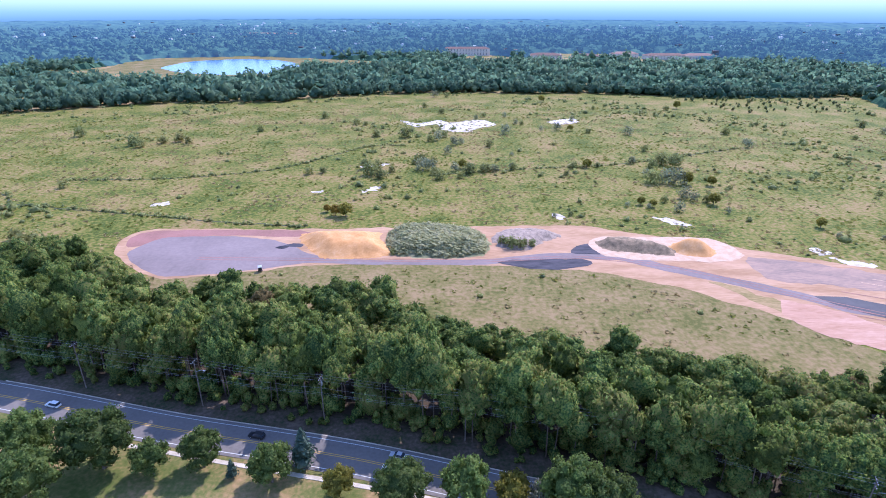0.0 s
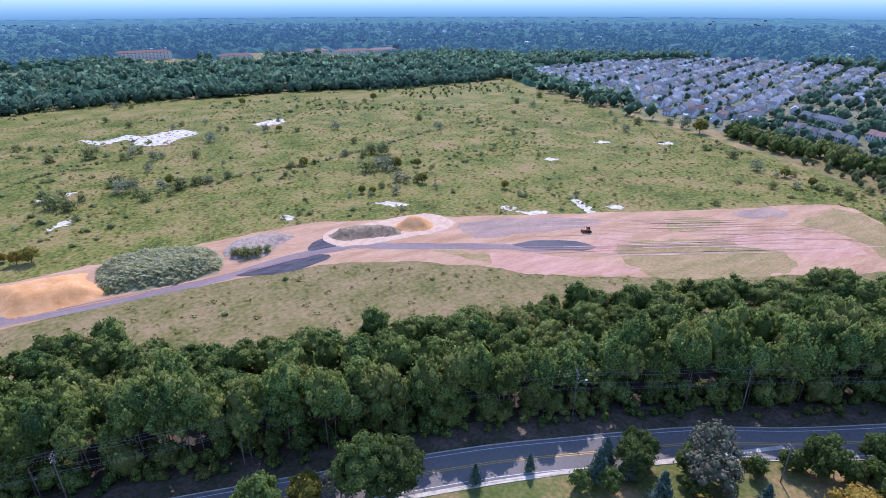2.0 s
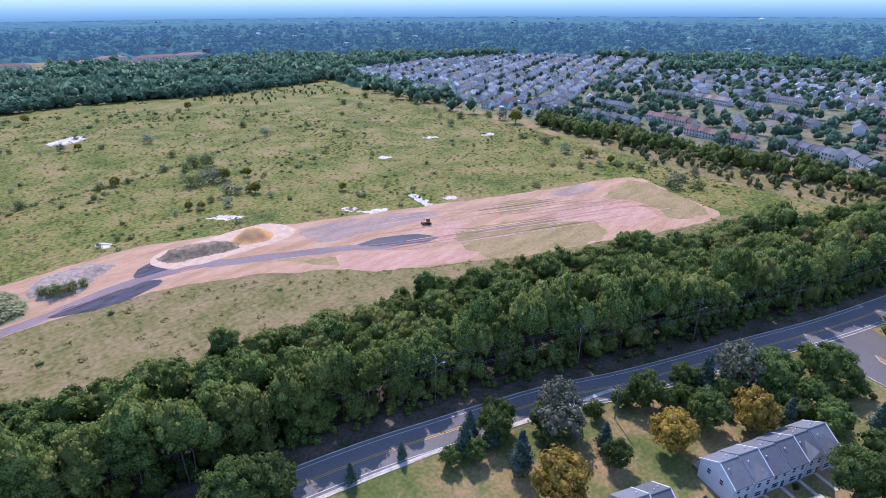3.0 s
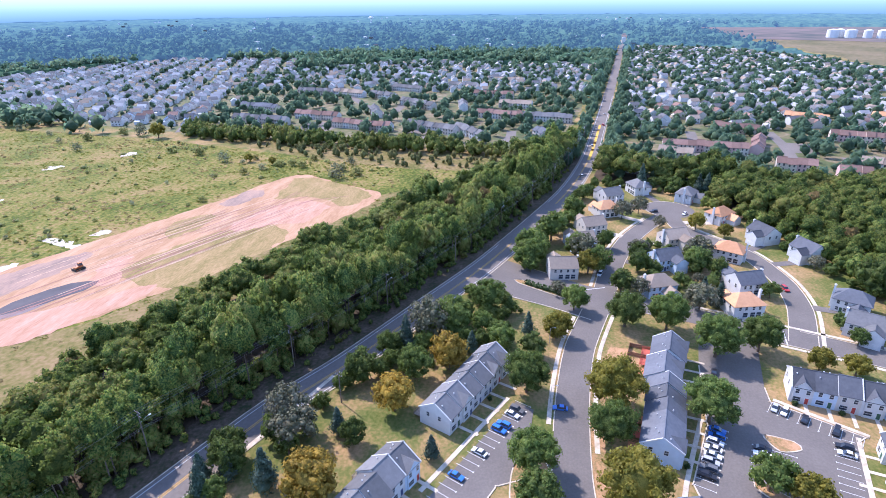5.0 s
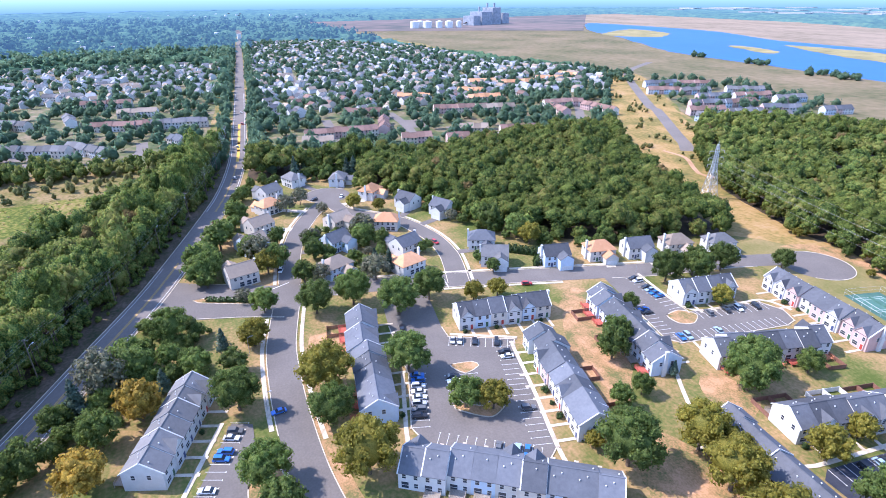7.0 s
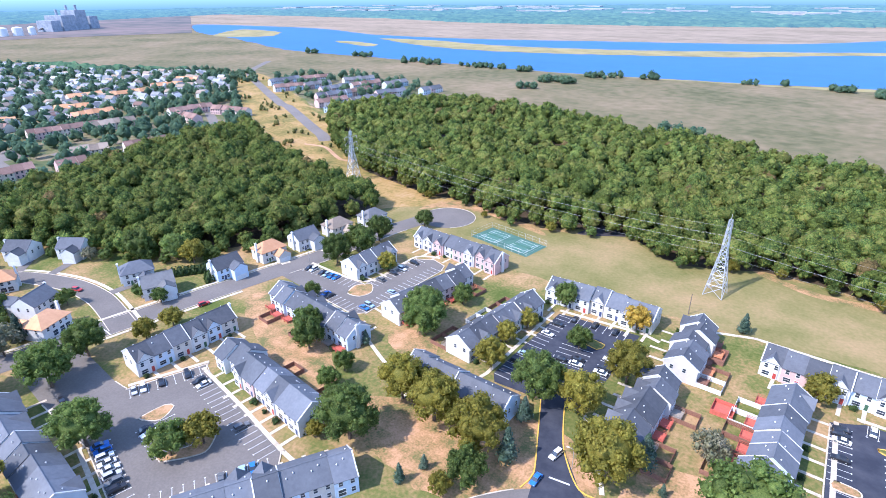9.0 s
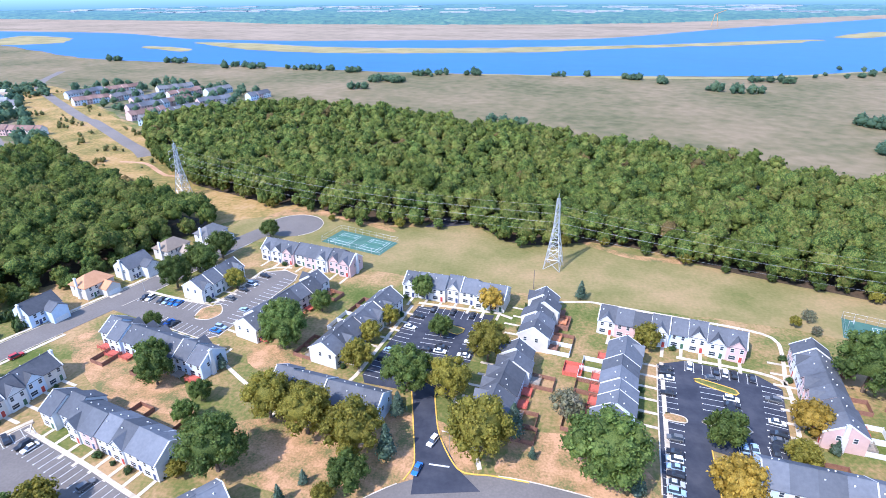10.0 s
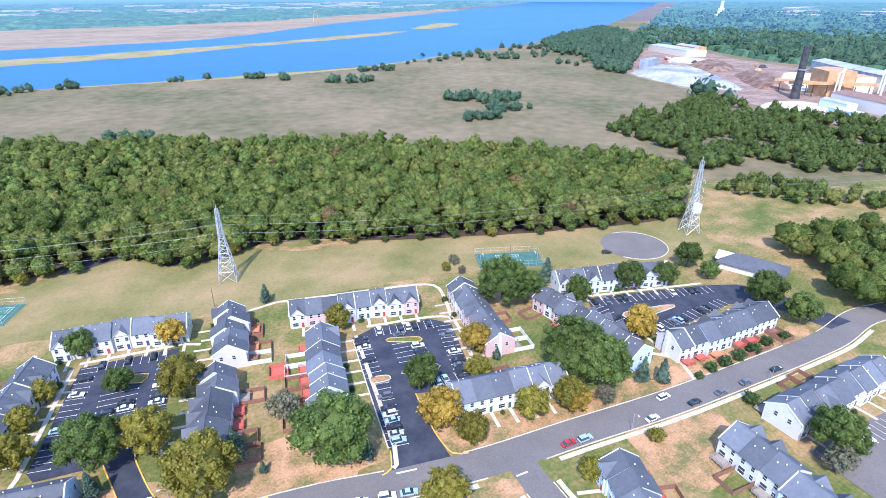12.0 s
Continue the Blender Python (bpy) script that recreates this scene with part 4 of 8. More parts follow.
for x, y, r in ((-155.6, -93.9, 2.2), (-162.2, -94.2, 2.5), (-169.2, -94.4, 2.5), (-177.4, -95.2, 2.6), (-185.3, -96.1, 2.4), (-149, -93, 1.7), (-194.5, -95.7, 2), (-40.6, -108.2, 2.4), (-94.9, -131, 1.7), (-153.5, -77.8, 2.6)):
    tree("bush", x, y, r)

for x, y, r in ((260.8, -15.7, 8.5), (237.1, -5.7, 8.4), (297.5, -28.1, 6.3), (227.0, -2.9, 6.5), (222.6, -5.9, 4.6), (254.3, -41.7, 4.8), (229.8, -54.2, 5.2), (208.9, -44.2, 5.5), (233.1, -80.1, 6.5), (228.3, -87.4, 4.9), (222.4, -20.8, 3.2), (159.0, 2.7, 5.3), (156.2, -8.0, 5.0), (191.2, -121.8, 3.6), (208.0, -152.9, 7.1), (223.2, -146.0, 7.3), (182.3, -124.7, 3.1), (250.1, -28.6, 5.1), (212.5, -104.1, 4.1), (288.8, -120.3, 3.3), (165.7, 26.3, 7.2), (174.4, 21.9, 6.0)):
    tree("small", x, y, r)
for x, y, r in ((236.9, -30.7, 7.5), (245.2, -56.3, 5.5), (206.5, -51.2, 4.8), (297.7, -55.4, 5.9), (307.7, -65.9, 5.6), (286.8, -73.6, 4.0), (197.0, -72.8, 6.8), (202.8, -17.9, 3.6), (244.0, -133.9, 3.8)):
    tree("grey", x, y, r)
for x, y, r in ((224.5, -31.6, 6.5), (287.5, -92.5, 5.0), (169.0, -16.7, 5.5), (277.7, -104.3, 4.0), (198.6, -154.7, 5.8)):
    tree("olive", x, y, r)
for x, y, r in ((155.0, 13.2, 3.0),):
    tree("conifer", x, y, r)

structure("worn_verge", strip(piece(STREET_3, 58, 150), 5.4, 9.2, 0.05, "worn_verge", DRY), "bare orange soil along the kerb", "ground")
GARDENS = [("small", [(222, 2), (345, -38), (352, -60), (330, -40), (300, -34), (262, -16), (226, -6)], 8.5, 3.0, 5.0), ("small", [(258, -62), (225, -56), (196, -52), (190, -84), (214, -84), (244, -88)], 10, 2.0, 3.6), ("small", [(360, -60), (362, -112), (340, -112), (352, -84)], 8, 3.5, 5.5),
           ("small", [(190, -158), (182, -170), (174, -196), (166, -216), (172, -222), (186, -184), (200, -164)], 9, 2.5, 4.0), ("small", [(178, -8), (164, 6), (150, 24), (142, 40), (150, 46), (172, 30), (190, 8)], 9, 2.5, 4.5), ("small", [(132, 52), (100, 66), (78, 76), (74, 70), (96, 56), (118, 44)], 9, 2.6, 4.4),
           ("grey", [(-102, -196), (-110, -206), (-122, -200), (-114, -190)], 7, 2.0, 3.2)]
HARD = [[(p[0], p[1]) for p in pts] for _, _, pts in LOTS]
for kind, poly, gap, r0, r1 in GARDENS:
    xs, ys = [p[0] for p in poly], [p[1] for p in poly]
    for i in range(int((max(xs) - min(xs)) / gap) + 1):
        for j in range(int((max(ys) - min(ys)) / gap) + 1):
            x, y = min(xs) + (i + rng.uniform(-0.4, 0.4)) * gap, min(ys) + (j + rng.uniform(-0.4, 0.4)) * gap
            if inside(x, y, poly) and not any(inside(x, y, q) for q in HARD):
                if all((p.x - x) ** 2 + (p.y - y) ** 2 > 60 for line in (STREET_2, STREET_3, STREET_4A, STREET_4B, MAIN) for p in line):
                    tree(kind if rng.random() < 0.8 else rng.choice(("olive", "conifer", "grey")), x, y, rng.uniform(r0, r1))

# ---------------- woods ----------------
HOUSE_SPOTS = [(348, -71), (336, -98), (328, -52), (304, -47), (276, -37), (253, -30), (222, -20), (264, -76), (238, -67), (211, -59), (251, -99), (218, -96), (199, -89), (302, -108), (276, -122), (256, -135), (207, -132), (188, -128), (176, -153), (171, -175), (165, -193), (160, -213), (151, -232), (-231, -137)]
GARDEN_ZONES = [[(225, 0), (345, -38), (366, -50), (362, -66), (330, -38), (300, -32), (262, -14), (228, -6)], [(262, -60), (230, -54), (200, -48), (192, -84), (214, -88), (262, -92), (282, -84)],
                [(352, -60), (366, -62), (364, -110), (330, -114), (322, -104), (344, -98)], [(190, -158), (182, -170), (174, -196), (164, -222), (172, -226), (190, -184), (214, -164), (250, -148), (300, -124), (292, -116), (262, -128), (210, -146)],
                [(178, -6), (160, 8), (146, 24), (134, 44), (100, 62), (74, 76), (78, 82), (112, 70), (150, 50), (178, 34), (206, 20), (194, -2)]]
def near_road(x, y, line, d):
    return any((p.x - x) ** 2 + (p.y - y) ** 2 < d * d for p in line)


def scatter(poly, gap, seed, jitter=0.6, keep=None):
    r = random.Random(seed)
    xs, ys = [p[0] for p in poly], [p[1] for p in poly]
    out, row = [], 0
    y = min(ys)
    while y < max(ys):
        x = min(xs) + (gap / 2 if row % 2 else 0)
        while x < max(xs):
            px, py = x + r.uniform(-jitter, jitter) * gap, y + r.uniform(-jitter, jitter) * gap
            if inside(px, py, poly) and (keep is None or keep(px, py)):
                out.append((px, py))
            x += gap
        y += gap * 0.87
        row += 1
    return out


def joined(name, label, category, variants, places, mat, seed, lift=0.25, trunk=False):
    """Many plants in one object: places are (x, y, radius, height factor)."""
    r = np.random.RandomState(seed)
    v, f, base = [], [], 0
    for x, y, s, h in places:
        cv, cf = variants[r.randint(len(variants))]
        a = r.uniform(0, 6.283)
        rot = np.array([[math.cos(a), -math.sin(a), 0], [math.sin(a), math.cos(a), 0], [0, 0, 1]])
        q = (cv * (s, s, s * h)) @ rot.T + (x, y, lift * s * h)
        v.append(q)
        f.append(cf + base)
        base += len(q)
    return tagged(new(name, fast_mesh(name, np.concatenate(v), np.concatenate(f), mat)), label, category, kind="stuff")


WOOD_A = [crown(100 + k, 380, 0.078, lobes=16, flat=0.95, plain=True, full=0.82) for k in range(5)]
WOOD_B = [crown(200 + k, 150, 0.105, lobes=9, flat=0.95, plain=True, full=0.84) for k in range(5)]
planting = []
for k, zone in enumerate(GARDEN_ZONES):
    for x, y in scatter(zone, 6.2, 120 + k):
        if any(inside(x, y, q) for q in HARD) or any(near_road(x, y, line, 8.2) for line in (STREET_2, STREET_3, STREET_4A, STREET_4B, MAIN)) or rng.random() < 0.25:
            continue
        if all((x - q[0]) ** 2 + (y - q[1]) ** 2 > 81 for q in HOUSE_SPOTS):
            planting.append((x, y, rng.uniform(1.2, 3.6), rng.uniform(0.95, 1.35)))
joined("garden_planting", "dense shrubs and small trees between the houses", "shrubs", WOOD_A, planting, LEAF, 59, 0.1)
WOOD_D = [crown(350 + k, 14, 0.42, lobes=1, flat=0.9, plain=True, full=0.84) for k in range(5)]
WOOD_C = [crown(300 + k, 48, 0.18, lobes=5, flat=0.9, plain=True, full=0.84) for k in range(5)]
WOOD_E = [crown(320 + k, 26, 0.24, lobes=3, flat=0.9, plain=True, full=0.84) for k in range(5)]
TUFT = [crown(400 + k, 9, 0.55, lobes=1, flat=0.5, plain=True) for k in range(4)]

STRIP_WOOD = [(-600, 268), (-420, 248), (-230, 230), (-165, 226), (-138, 208), (-115, 186), (-96, 192), (-58, 191), (-33, 184), (20, 162), (74, 145), (111, 139), (158, 126), (243, 86), (290, 68), (342, 30), (400, -10), (470, -40), (540, -53),
              (430, -33.5), (344, -13.5), (243, 24), (192, 47.5), (149, 67.5), (121.5, 82), (89.5, 95), (58, 106), (-18, 127.5), (-77, 139.5), (-135, 152.5), (-250, 175), (-420, 201), (-600, 226)]
EAST_WOOD = [(352, -114), (366, -92), (368, -62), (374, -46), (420, -58), (404, -72), (386, -92), (390, -122), (376, -154), (360, -191), (380, -256), (376, -312), (362, -352), (330, -334), (289, -314), (249, -290), (215, -272), (188, -262), (163, -254),
             (163, -246), (172, -224), (178, -204), (190, -180), (210, -166), (244, -148), (272, -140), (300, -128), (325, -112)]
SOUTH_WOOD = [(150, -288), (119, -286), (91, -272), (60, -270), (27, -279), (4, -256), (-17, -255), (-37, -262), (-66, -256), (-84, -246), (-110, -234), (-184, -211), (-250, -200), (-298, -236), (-294, -266), (-270, -300), (-222, -332),
              (-178, -372), (-138, -410), (-78, -420), (-2, -470), (55, -475), (93, -515), (200, -545), (257, -540), (340, -500), (342, -440), (302, -394), (262, -354), (214, -314), (182, -300)]
WEST_WOOD = [(-228, -141), (-251, -155), (-278, -154), (-314, -130), (-420, -60), (-600, 0), (-640, 60), (-480, 10), (-300, -55), (-246, -86), (-236, -98), (-232, -112)]
MARSH_WOOD = [(-349, -375), (-355, -339), (-349, -286), (-328, -257), (-363, -240), (-433, -192), (-560, -160), (-600, -250), (-560, -330), (-545, -400), (-544, -444), (-484, -420), (-420, -404)]
SLIP_WOOD = [(-300, -222), (-347, -228), (-359, -191), (-400, -150), (-372, -148), (-331, -181)]
BANK_WOOD = [(-773, -1080), (-1192, -1393), (-1122, -1196), (-940, -944), (-609, -632), (-600, -690), (-692, -824), (-692, -926)]


def trees_in(poly, gap, seed, r0, r1, keep=None, h=1.35):
    r = random.Random(seed)
    return [(x, y, r.uniform(r0, r1), r.uniform(0.8, 1.2) * h * (1 + 0.26 * noise.noise((x * 0.022, y * 0.022, 1.0)))) for x, y in scatter(poly, gap, seed, keep=keep)]


def dented(scale, cut, sx=0.0):
    return lambda x, y: noise.noise((x * scale + sx, y * scale, 3.0)) > cut


def mixed(label, variants, places, seed, lift, light=0.18, rust=0.012):
    """Woods of dark green trees with lighter and a few brown ones among them."""
    r, kinds = random.Random(seed), ([], [], [])
    for q in places:
        w = r.random()
        kinds[2 if w < rust else 1 if w < rust + light else 0].append(q)
    for trees, mat, text in zip(kinds, (LEAF_DARK, LEAF_LIGHT, LEAF_RUST), ("", "lighter trees among the ", "brown trees among the ")):
        if trees:
            joined("woodland", text + label, "woods", variants, trees, mat, seed, lift)


strip_trees = trees_in(STRIP_WOOD, 6.6, 1, 3.9, 6.2, None, 1.0)
front_trees = [q for q in strip_trees if -230 < q[0] < 420 and near_road(q[0], q[1], MAIN, 34)]
mixed("tall front of the green broadleaf woods along the avenue", WOOD_A, [(x, y, q, h * 1.45) for x, y, q, h in front_trees], 10, 1.35)
strip_trees = [q for q in strip_trees if q not in front_trees]
mixed("dense strip of green broadleaf woods along the avenue", WOOD_A, [q for q in strip_trees if -190 < q[0] < 250], 1, 1.4)
mixed("farther stretches of the green roadside woods", WOOD_B, [q for q in strip_trees if not -190 < q[0] < 250], 9, 1.4)
mixed("dense green woods behind the houses", WOOD_B, trees_in(EAST_WOOD, 5.9, 2, 3.9, 5.7, dented(0.05, -0.8), 1.0), 2, 1.3)
mixed("broad dense green woods between park and marsh", WOOD_B, trees_in(SOUTH_WOOD, 6.1, 3, 3.9, 5.9, lambda x, y: y > -345 and noise.noise((x * 0.05, y * 0.05, 3.0)) > -0.62, 1.0), 3, 1.3)
mixed("broad dense green woods beyond the park", WOOD_C, trees_in(SOUTH_WOOD, 7.4, 6, 4.0, 5.8, lambda x, y: y <= -345 and noise.noise((x * 0.05, y * 0.05, 3.0)) > -0.62, 1.0), 6, 1.3)
mixed("dense green woods beside the street's end", WOOD_B, trees_in(WEST_WOOD, 7.2, 4, 3.9, 6.0, lambda x, y: math.hypot(x + 231, y + 137) > 27 and noise.noise((x * 0.02, y * 0.02, 3.0)) > -0.5, 1.05), 4, 0.75)
joined("woodland", "rounded groves of trees in the marsh", "woods", WOOD_C, trees_in(MARSH_WOOD, 7.6, 5, 3.2, 5.4, dented(0.025, -0.22), 1.15), LEAF, 5, 0.2)
mixed("low strip of trees in open grass", WOOD_B, trees_in(SLIP_WOOD, 7, 7, 2.6, 4.2), 7, 0.1)
joined("woodland", "woods along the river bank", "woods", WOOD_C, trees_in(BANK_WOOD, 11, 8, 5.5, 8, dented(0.02, -0.45), 1.1), LEAF_HAZED, 8, 0.1)
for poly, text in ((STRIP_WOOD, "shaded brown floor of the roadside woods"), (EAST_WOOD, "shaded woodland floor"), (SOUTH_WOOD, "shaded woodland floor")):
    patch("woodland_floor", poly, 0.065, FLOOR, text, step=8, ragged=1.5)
# trees of their own along the woods' open edges
EDGE_N = offset(spline([(-190, 226), (-165, 226), (-138, 208), (-115, 186), (-96, 192), (-58, 191), (-33, 184), (20, 162), (74, 145), (111, 139), (158, 126), (243, 86), (290, 68), (342, 30), (400, -10)], 8.5), 0.5)
joined("wood_edge", "trees at the open edge of the roadside woods", "trees", WOOD_A, [(p.x + rng.uniform(-1.5, 1.5), p.y + rng.uniform(-1.5, 1.5), rng.uniform(3.6, 5.4), rng.uniform(1.1, 1.5)) for p in EDGE_N], LEAF_DARK, 51, 0.2)
EDGE_S = spline([(149, -283), (119, -284), (91, -267), (53, -268), (25, -275), (4, -256), (-17, -253), (-37, -263), (-78, -248), (-113, -236), (-184, -212), (-251, -199)], 8.5)
joined("wood_edge", "trees at the edge of the woods beside the park", "trees", WOOD_A, [(p.x + rng.uniform(-1.5, 1.5), p.y + rng.uniform(-2.5, 1.5), rng.uniform(3.6, 5.8), rng.uniform(1.1, 1.5)) for p in EDGE_S], LEAF_DARK, 52, 0.2)
for k, p in enumerate(EDGE_S):
    if k % 2:
        tree(rng.choice(("olive", "small", "small", "small", "olive")), p.x + rng.uniform(-3, 3), p.y + rng.uniform(3, 6), rng.uniform(2.0, 3.4))
EDGE_W = spline([(150, -286), (182, -298), (214, -312), (262, -352), (302, -392), (342, -440)], 6)
joined("wood_edge", "trees at the edge of the woods under the power line", "trees", WOOD_A, [(p.x + rng.uniform(-3, 2), p.y + rng.uniform(-4, 1), rng.uniform(3.0, 4.8), rng.uniform(1.3, 1.7)) for p in EDGE_W], LEAF_DARK, 58, 0.25)
EDGE_E = spline([(163, -246), (172, -224), (178, -204), (190, -180), (210, -166), (244, -148), (272, -140), (300, -128), (325, -112)], 9)
joined("wood_edge", "trees at the edge of the woods behind the houses", "trees", WOOD_A, [(p.x + rng.uniform(-1, 1.5), p.y + rng.uniform(-1.5, 1.5), rng.uniform(3.8, 5.6), rng.uniform(1.1, 1.4)) for p in EDGE_E], LEAF_DARK, 53, 0.2)
joined("wood_edge", "smaller trees of the woods behind the gardens", "trees", WOOD_B, [(p.x - 2 + rng.uniform(-3, 3), p.y + rng.uniform(4, 8), rng.uniform(3.0, 4.6), rng.uniform(1.1, 1.5)) for p in EDGE_E if p.x > 205], LEAF_DARK, 56, 0.2)
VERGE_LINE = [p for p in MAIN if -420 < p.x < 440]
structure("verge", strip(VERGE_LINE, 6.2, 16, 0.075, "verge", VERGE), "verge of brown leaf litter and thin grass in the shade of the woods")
under = []
for p in VERGE_LINE:
    for k in range(6):
        o = rng.uniform(10.5, 23)
        under.append((p.x + rng.uniform(-3, 3) + 0.38 * o, p.y + rng.uniform(-1, 1) + 0.92 * o, rng.uniform(0.35, 0.9) + (o - 7) * 0.13, rng.uniform(0.9, 1.6)))
joined("undergrowth", "saplings and brush under the roadside woods", "shrubs", WOOD_C, under, LEAF_DARK, 54, 0.05)
roadside, low_front = [], []
for p in VERGE_LINE:
    o = rng.uniform(15.5, 20)
    roadside.append((p.x + rng.uniform(-3, 3) + 0.38 * o, p.y + 0.92 * o, rng.uniform(3.4, 5.4), rng.uniform(0.95, 1.3)))
for p in VERGE_LINE:
    o = rng.uniform(14.5, 20)
    low_front.append((p.x + rng.uniform(-3, 3) + 0.38 * o, p.y + 0.92 * o, rng.uniform(2.4, 4.2), rng.uniform(1.2, 1.9)))
joined("wood_edge", "tall trees along the shaded edge of the roadside woods", "trees", WOOD_A, [(x, y, q, h * 1.5) for x, y, q, h in roadside], LEAF_DARK, 55, 1.25)
joined("wood_edge", "shaded saplings under the edge of the roadside woods", "trees", WOOD_B, low_front, LEAF_DARK, 60, 0.05)


def trunks(name, label, places, seed):
    """Bare trunks under the woods' crowns: places are (x, y, height)."""
    r, b = random.Random(seed), Build()
    for x, y, h in places:
        w, lx, ly = r.uniform(0.13, 0.24), r.uniform(-0.6, 0.6), r.uniform(-0.6, 0.6)
        b.tube([(x, y, -0.1), (x + lx * 0.5, y + ly * 0.5, h * 0.5), (x + lx, y + ly, h)], [w, w * 0.8, w * 0.5], 5)
    return tagged(new(name, b.mesh(name, BARK)), label, "tree trunks", kind="stuff")


trunks("wood_trunks", "bare grey-brown trunks in the shade of the roadside woods", [(x, y, 2.4 * q * h + 2) for x, y, q, h in roadside] + [(x, y, 2.35 * q * h + 2) for x, y, q, h in front_trees], 57)

# ---------------- buildings ----------------
ROOFS = [material("shingle_" + n, [c0, c1], 0.9, bump=0.25, bump_scale=3, by_object=0.28, fine=0.4, fine_scale=0.25, rough=0.9, spread=0.5, spec=0.1) for n, c0, c1 in
         (("grey", (0.12, 0.12, 0.122), (0.19, 0.188, 0.19)), ("slate", (0.074, 0.079, 0.090), (0.124, 0.130, 0.145)), ("blue_grey", (0.098, 0.106, 0.122), (0.156, 0.166, 0.186)),
          ("tan", (0.24, 0.19, 0.15), (0.34, 0.27, 0.21)), ("orange", (0.52, 0.25, 0.13), (0.66, 0.36, 0.20)), ("brown", (0.18, 0.11, 0.09), (0.28, 0.18, 0.15)))]
SIDING = [material("siding_" + n, [tuple(x * 0.9 for x in c), c], 0.6, rough=0.7, stretch=(0, 1), bump=0.05, bump_scale=4) for n, c in
          (("white", (0.61, 0.61, 0.60)), ("cream", (0.58, 0.545, 0.49)), ("pale_blue", (0.52, 0.62, 0.72)), ("pink", (0.58, 0.40, 0.37)), ("beige", (0.62, 0.54, 0.45)))]
TRIM = material("white_trim", [(0.58, 0.58, 0.57), (0.68, 0.68, 0.665)], 2.0, rough=0.6)
GLASS = material("window_glass", [(0.03, 0.04, 0.055), (0.05, 0.065, 0.085)], 0.5, rough=0.08, spec=0.6)
DOORS = [material("door_" + n, [c, tuple(x * 1.15 for x in c)], 2.0, rough=0.5) for n, c in (("red", (0.35, 0.05, 0.04)), ("green", (0.04, 0.10, 0.06)), ("navy", (0.04, 0.06, 0.14)))]
DECKS = [material("deck_" + n, [c, tuple(min(1, x * 1.35) for x in c)], 1.2, stretch=(0, 4), rough=0.8) for n, c in (("red", (0.42, 0.10, 0.07)), ("orange", (0.50, 0.20, 0.10)), ("grey", (0.26, 0.22, 0.18)), ("brown", (0.20, 0.10, 0.07)))]
METAL = material("galvanised_steel", [(0.42, 0.43, 0.43), (0.58, 0.58, 0.57)], 0.6, rough=0.45, metal=0.6)
WOODPOLE = material("pole_wood", [(0.13, 0.10, 0.08), (0.24, 0.19, 0.15)], 1.5, stretch=(0, 1))

UW, UD, EAVE, RIDGE = 6.1, 10.6, 5.7, 9.0        # a town house: width, depth, heights


def unit_wall(mat):
    b = Build().prism([(-UD / 2, 0), (UD / 2, 0), (UD / 2, EAVE), (0, RIDGE - 0.12), (-UD / 2, EAVE)], 0, UW)
    b.box(0.0, UW, UD / 2, UD / 2 + 0.05, 2.75, 2.95)
    return b.mesh("wall", mat)


def slope_mesh(width, depth, eave, ridge, over, mat, front_gable=False):
    """Both slopes of a gable roof with thickness, from x = 0 to width."""
    b, h = Build(), depth / 2
    k = (ridge - eave) / h
    e, ze = h + over, eave - over * k
    b.prism([(-e, ze), (0, ridge), (e, ze), (e, ze + 0.16), (0, ridge + 0.18), (-e, ze + 0.16)], -0.06, width + 0.06)
    b.prism([(-0.2, ridge + 0.16), (0.2, ridge + 0.16), (0.12, ridge + 0.26), (-0.12, ridge + 0.26)], -0.06, width + 0.06)
    return b.mesh("roof", mat)


def gable_mesh(width, mat, wall):
    """A cross gable on the front half."""
    b, h = Build(), width / 2
    for s in (-1, 1):
        b.face([(s * (h + 0.35), UD / 2 + 0.7, EAVE - 0.3), (0, UD / 2 + 0.7, EAVE + 2.3), (0, 1.6, EAVE + 2.3), (s * (h + 0.35), UD / 2 - 0.3, EAVE - 0.1)], 0)
        b.face([(s * (h + 0.35), UD / 2 + 0.7, EAVE - 0.14), (0, UD / 2 + 0.7, EAVE + 2.46), (0, 1.5, EAVE + 2.46), (s * (h + 0.35), UD / 2 - 0.3, EAVE + 0.06)], 0)
        b.face([(s * (h + 0.35), UD / 2 + 0.7, EAVE - 0.3), (0, UD / 2 + 0.7, EAVE + 2.3), (0, UD / 2 + 0.7, EAVE + 2.46), (s * (h + 0.35), UD / 2 + 0.7, EAVE - 0.14)], 1)
    b.prism([(UD / 2 - 0.4, 0.0), (UD / 2 + 0.4, 0.0), (UD / 2 + 0.4, EAVE), (UD / 2 - 0.4, EAVE)], -h, h, 1)
    b.face([(-h, UD / 2 + 0.4, EAVE), (h, UD / 2 + 0.4, EAVE), (0, UD / 2 + 0.4, EAVE + 2.25)], 1)
    return b.mesh("gable", mat, wall)


